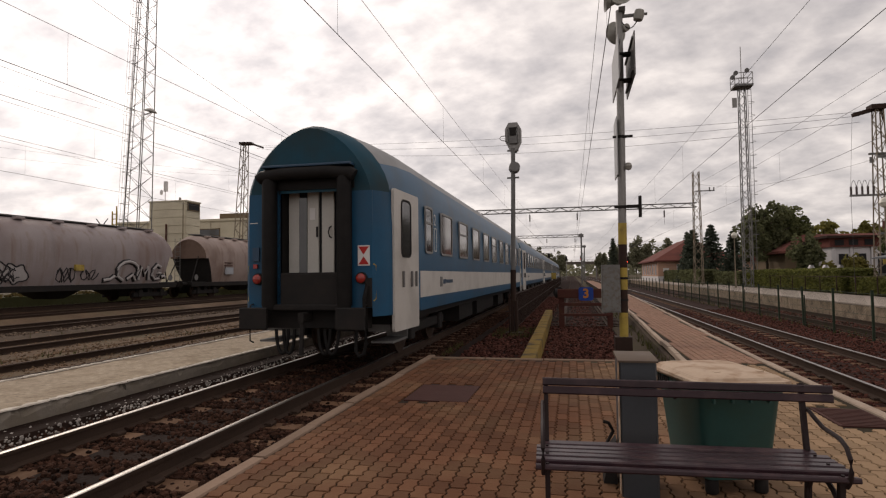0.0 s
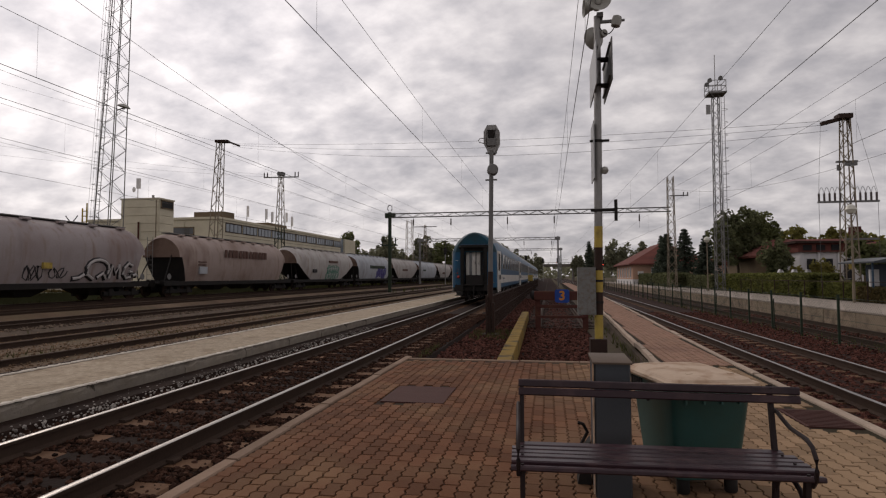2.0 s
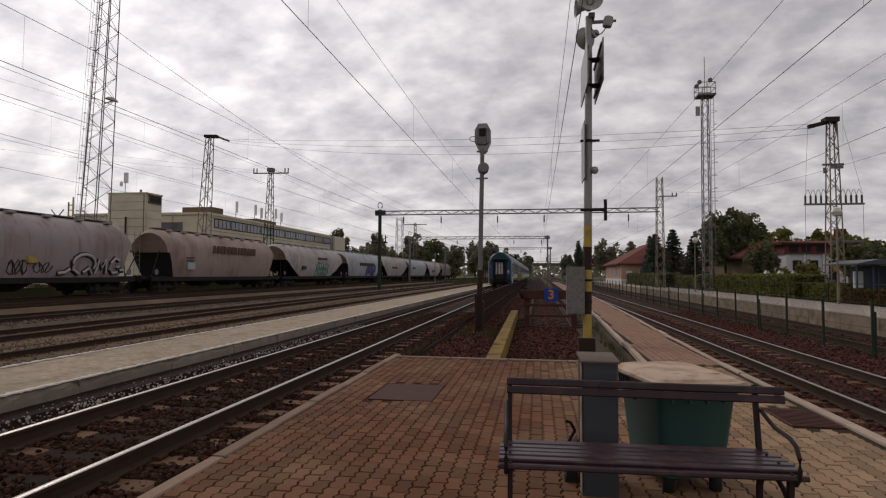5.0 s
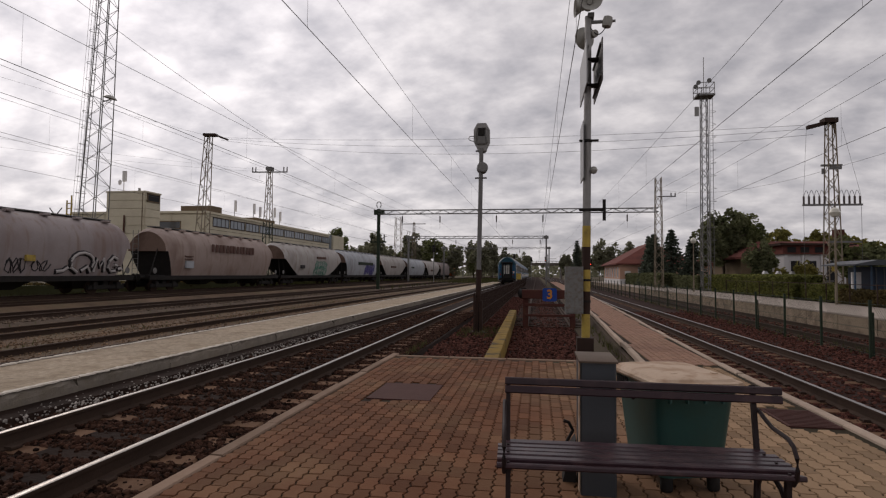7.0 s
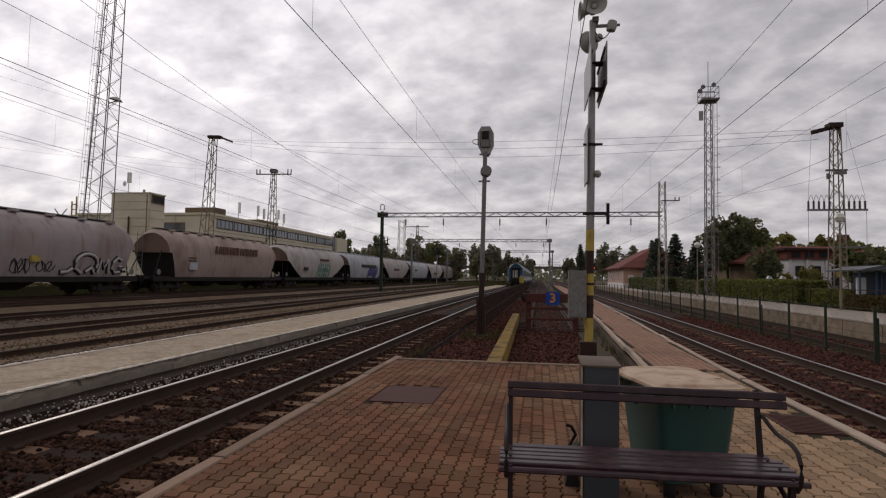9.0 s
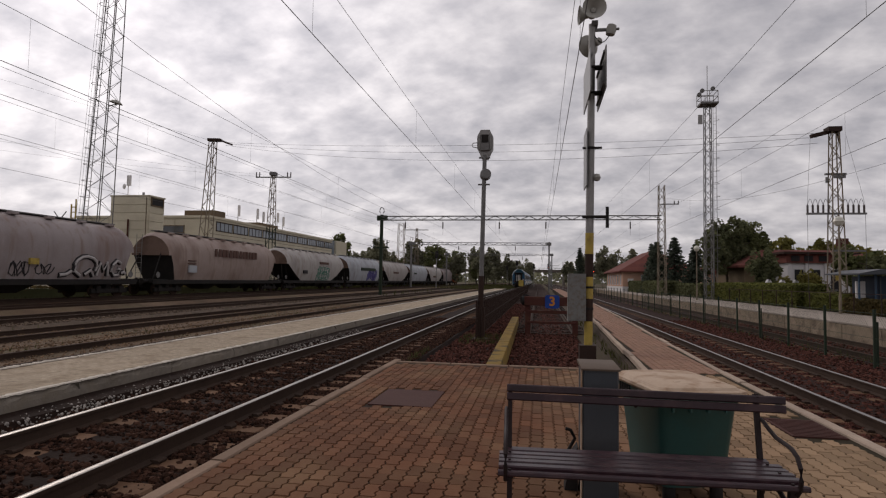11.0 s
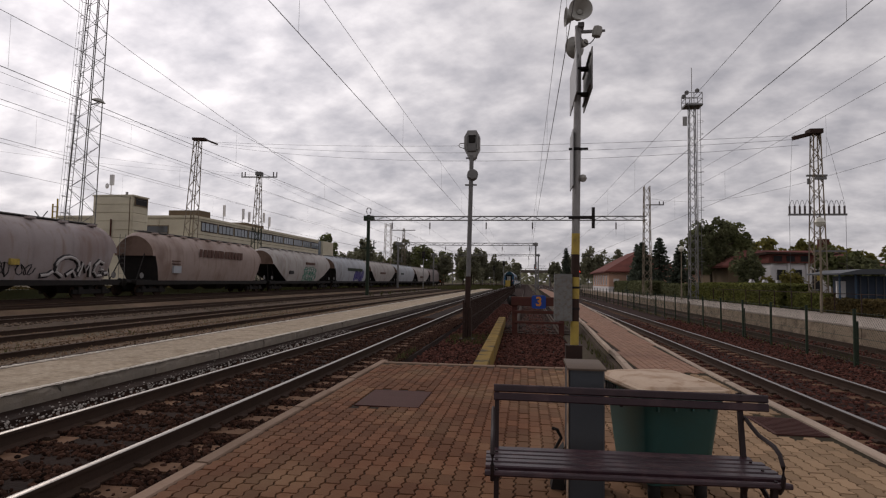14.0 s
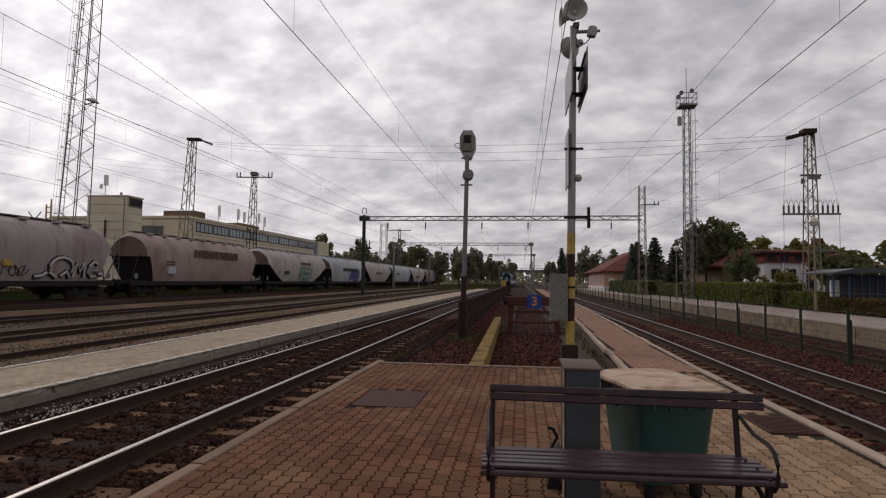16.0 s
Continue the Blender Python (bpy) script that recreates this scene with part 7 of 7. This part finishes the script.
build_yellow_posts()
build_masts()
build_gantry(62, -17.3, 12.4, 8.35, 8.95, 11.9, "lattice catenary gantry over all the tracks")
build_gantry(105, -23.5, 1.75, 8.3, 8.9, 8.9, "distant lattice catenary gantry", False, False)
build_gantry(150, -24, 3.2, 8.4, 9, 9, "distant lattice catenary gantry", False, False)
build_wires()
build_small_posts()


def build_right_fence():
    t = thing("platform_fence", (8.0, 8.2, -0.5), "green steel post fence with thin wire mesh between tracks", "fence")
    post = Mesh().box(-0.03, -0.03, 0, 0.03, 0.03, 1.4, c=0.006).data("post", M_GREENSTEEL)
    stay = Mesh().box(0.05, -0.02, 0, 0.08, 0.02, 1.1).data("stay", M_GREENSTEEL)
    n = 34
    v, f = [], []
    for k in range(n):
        y = k * 2.45
        p = part("post", post, None, t)
        p.location = (0, y, 0)
        p.rotation_euler = (rng.uniform(-0.01, 0.01), rng.uniform(-0.012, 0.012), 0)
        if k % 3 == 0:
            part("stay", stay, None, p)
        if k < 16:
            # diagonal mesh wires
            for j in range(25):
                for s in (1, -1):
                    a, b = y + j * 0.098, y + j * 0.098 + s * 0.6
                    if b < y or b > y + 2.45:
                        continue
                    for z0 in (0.1, 0.7):
                        i = len(v)
                        v += [(0, a, z0), (0.004, a, z0 + 0.004), (0.004, b, z0 + 0.604), (0, b, z0 + 0.6)]
                        f.append((i, i + 1, i + 2, i + 3))
    lump("wire_mesh", v, f, M_GREENSTEEL, "thin diagonal wire mesh", "", t)
    for z in (0.1, 0.7, 1.3):
        part("tension_wire", Mesh().tube((0, 0, z), (0, (n - 1) * 2.45, z), 0.006, n=4), M_GREENSTEEL, t)
    t2 = thing("thin_fence", (14.3, 14, 0.2), "thin rusty post and rail fence on the far platform", "fence")
    for k in range(16):
        part("post", Mesh().box(-0.02, -0.02, 0, 0.02, 0.02, 0.95), M_DKBROWN, t2).location = (0, k * 2.2, 0)
    part("rail", Mesh().box(-0.015, 0, 0.9, 0.015, 33, 0.93), M_DKBROWN, t2)


build_right_fence()

# ---- trees, hedges and weeds ----


def leaf_quads(centres, size, jitter=0.35):
    """Small crossed leaf faces round points, as arrays."""
    n = len(centres)
    a = rng.uniform(0, 2 * math.pi, n)
    tilt = rng.uniform(-0.9, 0.9, n)
    s = size * rng.uniform(1 - jitter, 1 + jitter, n)
    u = np.stack([np.cos(a), np.sin(a), np.sin(tilt) * 0.5], 1) * s[:, None]
    w = np.stack([-np.sin(a) * np.sin(tilt), np.cos(a) * np.sin(tilt), np.cos(tilt)], 1) * s[:, None] * 0.7
    c = np.asarray(centres)
    v = np.stack([c - u - w * 0.4, c + u * 0.2 - w, c + u + w * 0.3, c - u * 0.2 + w], 1).reshape(-1, 3)
    f = np.arange(4 * n).reshape(n, 4)
    return v.tolist(), f.tolist()


def crown_points(n, rx, ry, rz, cz, lobes=42):
    """Points gathered in uneven lobes, with gaps between them."""
    out = []
    for k in range(lobes):
        th, ph = rng.uniform(0, 2 * math.pi), rng.uniform(-0.9, 1.2)
        q = rng.uniform(0.2, 0.86)
        c = np.array([rx * q * math.cos(th) * math.cos(ph), ry * q * math.sin(th) * math.cos(ph), cz + rz * q * math.sin(ph)])
        r = rng.uniform(0.13, 0.3)
        d = rng.normal(size=(n // lobes, 3))
        d /= np.linalg.norm(d, axis=1)[:, None]
        d *= (rng.uniform(0.35, 1.0, len(d)) ** 0.5)[:, None]
        out.append(c + d * np.array([rx, ry, rz]) * r)
    return np.concatenate(out)


def tree(x, y, h, r, mat, label, leaves=1800, size=0.22, z=-0.3, low=0.25, category="tree"):
    t = thing("tree", (x, y, z), label, category, "trees round the station")
    tr = Mesh()
    tr.path([(0, 0, 0), (rng.uniform(-0.1, 0.1), 0, h * 0.25), (rng.uniform(-0.2, 0.2), 0.1, h * 0.5), (0, 0, h * 0.8)], 0.03 * h * 0.5, 8)
    trunk = part("trunk", tr, M_BARK, t)
    lm = Mesh()
    for k in range(7):
        a, b = rng.uniform(0, 6.28), rng.uniform(0.3, 0.65) * h
        lm.path([(0, 0, b), (r * 0.4 * math.cos(a), r * 0.4 * math.sin(a), b + h * 0.12), (r * 0.75 * math.cos(a), r * 0.75 * math.sin(a), b + h * 0.17)], 0.012 * h * 0.5, 5)
    part("limb", lm, M_BARK, trunk)
    cz, rz = h * (1 + low) / 2, h * (1 - low) / 2
    v, f = leaf_quads(crown_points(leaves, r, r, rz, cz), size)
    me = bpy.data.meshes.new("crown")
    me.from_pydata(v, [], f)
    me.materials.append(mat)
    part("crown", me, None, t)


def conifer(x, y, h, r, label="dark conifer with drooping boughs", z=-0.3, mat=None):
    t = thing("conifer", (x, y, z), label, "tree", "conifers round the station")
    part("trunk", Mesh().tube((0, 0, 0), (0, 0, h * 0.97), 0.14, 0.02, n=7), M_BARK, t)
    pts = []
    tiers = 20
    for k in range(tiers):
        zz = h * (0.1 + 0.88 * k / tiers)
        rr = r * (1 - k / tiers) ** 0.8
        for b in range(14):
            a = rng.uniform(0, 6.28)
            for s in np.linspace(0.12, 1, 12):
                pts.append((rr * s * math.cos(a) + rng.normal() * 0.06, rr * s * math.sin(a) + rng.normal() * 0.06, zz - rr * s * 0.25 + rng.normal() * 0.05))
    v, f = leaf_quads(np.array(pts), 0.17)
    me = bpy.data.meshes.new("crown")
    me.from_pydata(v, [], f)
    me.materials.append(mat or M_NEEDLE)
    part("crown", me, None, t)


def hedge(x0, x1, y0, y1, z0, h, mat, label, n, size=0.085):
    t = thing("hedge", ((x0 + x1) / 2, (y0 + y1) / 2, z0), label, "hedge", "clipped hedges")
    w, l = (x1 - x0) / 2, (y1 - y0) / 2
    core = Mesh()
    core.box(-w * 0.8, -l * 0.97, 0, w * 0.8, l * 0.97, h * 0.86)
    part("inner_twig_mass", core, M_LEAF_DK, t)
    p = rng.uniform(-1, 1, (n, 3)) * np.array([w, l, 0.5]) + np.array([0, 0, 0.5])
    side = rng.uniform(0, 1, n)
    p[:, 2] *= h
    m = side < 0.35
    p[m, 2] = h * rng.uniform(0.9, 1.0, m.sum()) + 0.05 * np.sin(p[m, 1] * 1.7)
    m2 = (side >= 0.35) & (side < 0.8)
    p[m2, 0] = -w * rng.uniform(0.85, 1.04, m2.sum())
    m3 = side > 0.85
    p[m3, 1] = -l * rng.uniform(0.95, 1.0, m3.sum())
    v, f = leaf_quads(p, size)
    me = bpy.data.meshes.new("foliage")
    me.from_pydata(v, [], f)
    me.materials.append(mat)
    part("foliage", me, None, t)


# clipped hedges on the far platform side
hedge(14.6, 16.4, 36.2, 54, 0.2, 1.35, M_HEDGE, "long clipped green hedge with yellowing leaves", 9000)
hedge(14.6, 16.2, 56, 80, 0.2, 1.25, M_LEAF_DK, "dark green clipped hedge", 6000, 0.1)
hedge(15.0, 16.2, 31.2, 36, 0.2, 0.85, M_HEDGE, "low clipped green hedge", 4000)
hedge(14.6, 16.0, 22.0, 31, 0.2, 0.65, M_HEDGE_BR, "low browned hedge with green tops", 5000)
hedge(17.5, 18.5, 48, 60, 0.2, 1.2, M_LEAF_DK, "dark green hedge before the station house", 2500)
hedge(-30.6, -29.4, 12, 76, -0.1, 0.75, M_HEDGE_BR, "low ragged undergrowth behind the parked wagons", 7000, 0.12)
# trees on the station side
tree(19.2, 64, 9.2, 3.0, M_LEAF_DK, "large dark green broadleaf tree behind the hedge", 5200, 0.17)
tree(22.2, 66, 8.9, 2.7, M_LEAF, "tall green broadleaf tree behind the hedge", 4200, 0.17)
tree(17.2, 61, 7.6, 1.6, M_LEAF_DK, "slender dark green tree at the lattice mast", 1800, 0.18)
conifer(15.0, 78, 7.4, 2.3)
conifer(17.6, 80, 8.2, 2.6)
conifer(19.2, 76, 7.0, 2.2)
conifer(16.4, 88, 7.6, 2.1)
tree(18.8, 53, 5.2, 1.5, M_LEAF_DK, "dark rounded conical tree before the station house", 2200, 0.15, low=0.08)
tree(22.4, 52, 3.0, 0.8, M_LEAF_YL, "small autumn tree turning orange", 700, 0.12)
tree(19.6, 50.5, 2.6, 0.8, M_LEAF_YL, "small autumn tree turning yellow", 700, 0.12)
tree(20.9, 50, 3.2, 0.9, M_LEAF_YL, "small rounded tree with yellowing leaves", 800, 0.12)
tree(22.6, 46, 4.8, 1.7, M_LEAF, "green tree with browning leaves beside the porch", 2200, 0.16)
tree(20.0, 38, 3.9, 1.6, M_LEAF_DK, "dark green tree behind the lattice mast", 2200, 0.14)
tree(24.0, 40, 4.6, 1.8, M_LEAF, "green tree behind the shelter", 2200, 0.15)
tree(27.5, 38, 5.6, 2.2, M_LEAF_DK, "green broadleaf tree behind the shelter", 2400, 0.16)
for k in range(6):
    tree(32 + k * 4.2, 92 + 3 * math.sin(k * 2.1), 8.6 + math.sin(k * 1.3), 3.2, M_LEAF_YL, "olive-yellow tree beyond the station house", 1500, 0.3)
hedge(13.2, 15.2, 66, 90, -0.2, 1.9, M_LEAF_DK, "ivy-covered bank beside the salmon house", 5000, 0.14)
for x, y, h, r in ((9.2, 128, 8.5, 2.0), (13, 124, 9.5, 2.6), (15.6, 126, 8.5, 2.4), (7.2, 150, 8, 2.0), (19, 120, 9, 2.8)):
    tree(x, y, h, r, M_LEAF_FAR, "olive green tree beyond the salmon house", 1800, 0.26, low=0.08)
conifer(8.0, 118, 9.0, 1.7)
conifer(10.4, 132, 9.5, 1.8)
conifer(20.5, 112, 9.5, 1.9)
# trees behind the wagons
for k in range(22):
    x = -66 + k * 2.6 + 1.2 * math.sin(k * 3.7)
    y = 150 + 22 * math.sin(k * 1.9) + k * 2
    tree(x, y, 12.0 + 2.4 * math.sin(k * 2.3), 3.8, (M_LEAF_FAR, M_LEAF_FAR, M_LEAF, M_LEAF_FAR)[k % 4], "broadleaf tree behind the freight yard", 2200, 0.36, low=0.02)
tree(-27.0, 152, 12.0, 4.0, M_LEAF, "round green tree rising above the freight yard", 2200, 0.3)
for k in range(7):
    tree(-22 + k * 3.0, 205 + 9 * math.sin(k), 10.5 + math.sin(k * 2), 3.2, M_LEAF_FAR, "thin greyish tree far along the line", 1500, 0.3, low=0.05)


def build_far_woods():
    p = []
    for k in range(9000):
        a = rng.uniform(-1.25, 1.15)
        d = rng.uniform(420, 560)
        h = 7 + 3.5 * math.sin(a * 23) + 2.5 * math.sin(a * 57 + 1)
        p.append((d * math.sin(a), d * math.cos(a), rng.uniform(-0.5, max(h, 3))))
    v, f = leaf_quads(np.array(p), 2.0)
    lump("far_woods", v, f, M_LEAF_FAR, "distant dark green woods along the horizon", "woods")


build_far_woods()


def build_grass():
    p = []
    for x0, x1, y0, y1, n, zz in ((-13.2, -11.8, 8, 60, 130, -0.41), (-9.6, -8.3, 8, 60, 60, -0.41), (-17.6, -16.2, 12, 90, 130, -0.39), (-2.3, -1.1, 16.2, 19, 260, -0.37), (-2.75, -2.56, 7, 14, 120, -0.3), (-30, -27, 20, 170, 4000, -0.02), (-24, -6, 110, 240, 5000, -0.3), (7.7, 8.6, 16, 50, 300, -0.5), (1.5, 1.75, 10.4, 30, 120, -0.2)):
        for k in range(n):
            p.append((rng.uniform(x0, x1), rng.uniform(y0, y1), zz))
    v, f = [], []
    for x, y, z in p:
        s = 0.5 if y < 60 else 1.6
        for q in range(3):
            a = rng.uniform(0, 6.28)
            h = s * rng.uniform(0.12, 0.4)
            dx, dy = math.cos(a) * 0.012 * s * 2, math.sin(a) * 0.012 * s * 2
            lx, ly = rng.normal() * 0.1 * s, rng.normal() * 0.1 * s
            b = len(v)
            v += [(x - dx, y - dy, z), (x + dx, y + dy, z), (x + lx, y + ly, z + h)]
            f.append((b, b + 1, b + 2))
    lump("weeds", v, f, M_GRASS, "tufts of dry grass and weeds between the tracks", "grass")


build_grass()

# ---- loose stones ----
ICO_V = np.array([(-1, 1.618, 0), (1, 1.618, 0), (-1, -1.618, 0), (1, -1.618, 0), (0, -1, 1.618), (0, 1, 1.618), (0, -1, -1.618), (0, 1, -1.618), (1.618, 0, -1), (1.618, 0, 1), (-1.618, 0, -1), (-1.618, 0, 1)]) / 1.9
ICO_F = np.array([(0, 11, 5), (0, 5, 1), (0, 1, 7), (0, 7, 10), (0, 10, 11), (1, 5, 9), (5, 11, 4), (11, 10, 2), (10, 7, 6), (7, 1, 8), (3, 9, 4), (3, 4, 2), (3, 2, 6), (3, 6, 8), (3, 8, 9), (4, 9, 5), (2, 4, 11), (6, 2, 10), (8, 6, 7), (9, 8, 1)])


def stones(name, x0, x1, y0, y1, n, z, size, mat, label, power=1.6, keep=None):
    x = rng.uniform(x0, x1, n)
    y = y0 + (y1 - y0) * rng.uniform(0, 1, n) ** power
    if keep is not None:
        m = keep(x, y)
        x, y = x[m], y[m]
        n = len(x)
    s = size * rng.uniform(0.55, 1.35, n)
    a = rng.uniform(0, 6.28, n)
    sq = rng.uniform(0.6, 1.1, (n, 3))
    base = ICO_V[None] * sq[:, None, :] * (1 + rng.uniform(-0.22, 0.22, (n, 12, 1)))
    c, sn = np.cos(a)[:, None], np.sin(a)[:, None]
    tilt = rng.uniform(-0.7, 0.7, n)[:, None]
    bx, by, bz = base[..., 0], base[..., 1], base[..., 2]
    by, bz = by * np.cos(tilt) - bz * np.sin(tilt), by * np.sin(tilt) + bz * np.cos(tilt)
    vx, vy = bx * c - by * sn, bx * sn + by * c
    v = np.stack([vx, vy, bz], -1) * s[:, None, None] + np.stack([x, y, np.full(n, z) + rng.uniform(-0.3, 0.5, n) * size], 1)[:, None, :]
    f = (ICO_F[None] + 12 * np.arange(n)[:, None, None]).reshape(-1, 3)
    return lump(name, v.reshape(-1, 3).tolist(), f.tolist(), mat, label, "ballast stones")


stones("ballast_stones", -6.05, -2.6, 2.4, 26, 46000, R_L - 0.188, 0.031, M_STONE, "loose brown ballast stones between the rails", 1.5, keep=lambda x, y: (abs((y + 18.7 + 0.31) % 0.62 - 0.31) > 0.125) | (abs(x + 4.25) > 1.22) | (rng.uniform(0, 1, len(x)) < 0.13))
stones("ballast_stones", -2.45, 1.2, 10.1, 46, 18000, -0.348, 0.042, M_STONE_RED, "loose reddish ballast stones", 1.5)
stones("ballast_stones", 3.5, 7.8, 6, 32, 23000, R_R - 0.197, 0.036, M_STONE_RED, "loose reddish ballast stones", 1.4, keep=lambda x, y: (abs((y + 18.7 + 0.31) % 0.62 - 0.31) > 0.12) | (abs(x - 5.19) > 1.22) | (rng.uniform(0, 1, len(x)) < 0.3))
stones("ballast_stones", 7.8, 10.5, 9, 34, 6000, R_R - 0.195, 0.04, M_STONE_RED, "loose reddish ballast stones", 1.3)
stones("pale_stones", -6.05, -5.45, 3, 18, 1300, -0.2, 0.017, M_STONE_PALE, "scattered pale limestone chips beside the rail", 1.3)
stones("yard_stones", -20.5, -8.3, 6, 40, 16000, -0.39, 0.03, M_STONE_TAN, "scattered tan yard gravel", 1.3)
stones("yard_stones", -20.4, -17.0, 8, 60, 9000, -0.295, 0.05, M_STONE_GREY, "grey crushed stone between yard tracks", 1.3)

# ---- pavers nearest the camera, each a piece of its own ----
PAVER_ME = paver_mesh(M_PAVER)
col = 0
px = -2.43 + PW / 2
while px < 2.95:
    py = -3.95 + PL / 2 + (PL / 2 if col % 2 else 0)
    while py < 9.96:
        if near_stretch(px, py):
            o = part("paver", PAVER_ME, None, PLATFORM)
            o.location = (px, py, rng.uniform(-0.003, 0.002))
            o.rotation_euler = (rng.uniform(-0.01, 0.01), rng.uniform(-0.015, 0.015), rng.uniform(-0.01, 0.01))
        py += PL
    px += PW
    col += 1


def motions():
    for k, coach in enumerate(COACHES):
        walk(coach, [(t, pose(TRAIN_X, y + k * COACH_STEP, 0)) for t, y in TRAIN_ROWS])


motions()
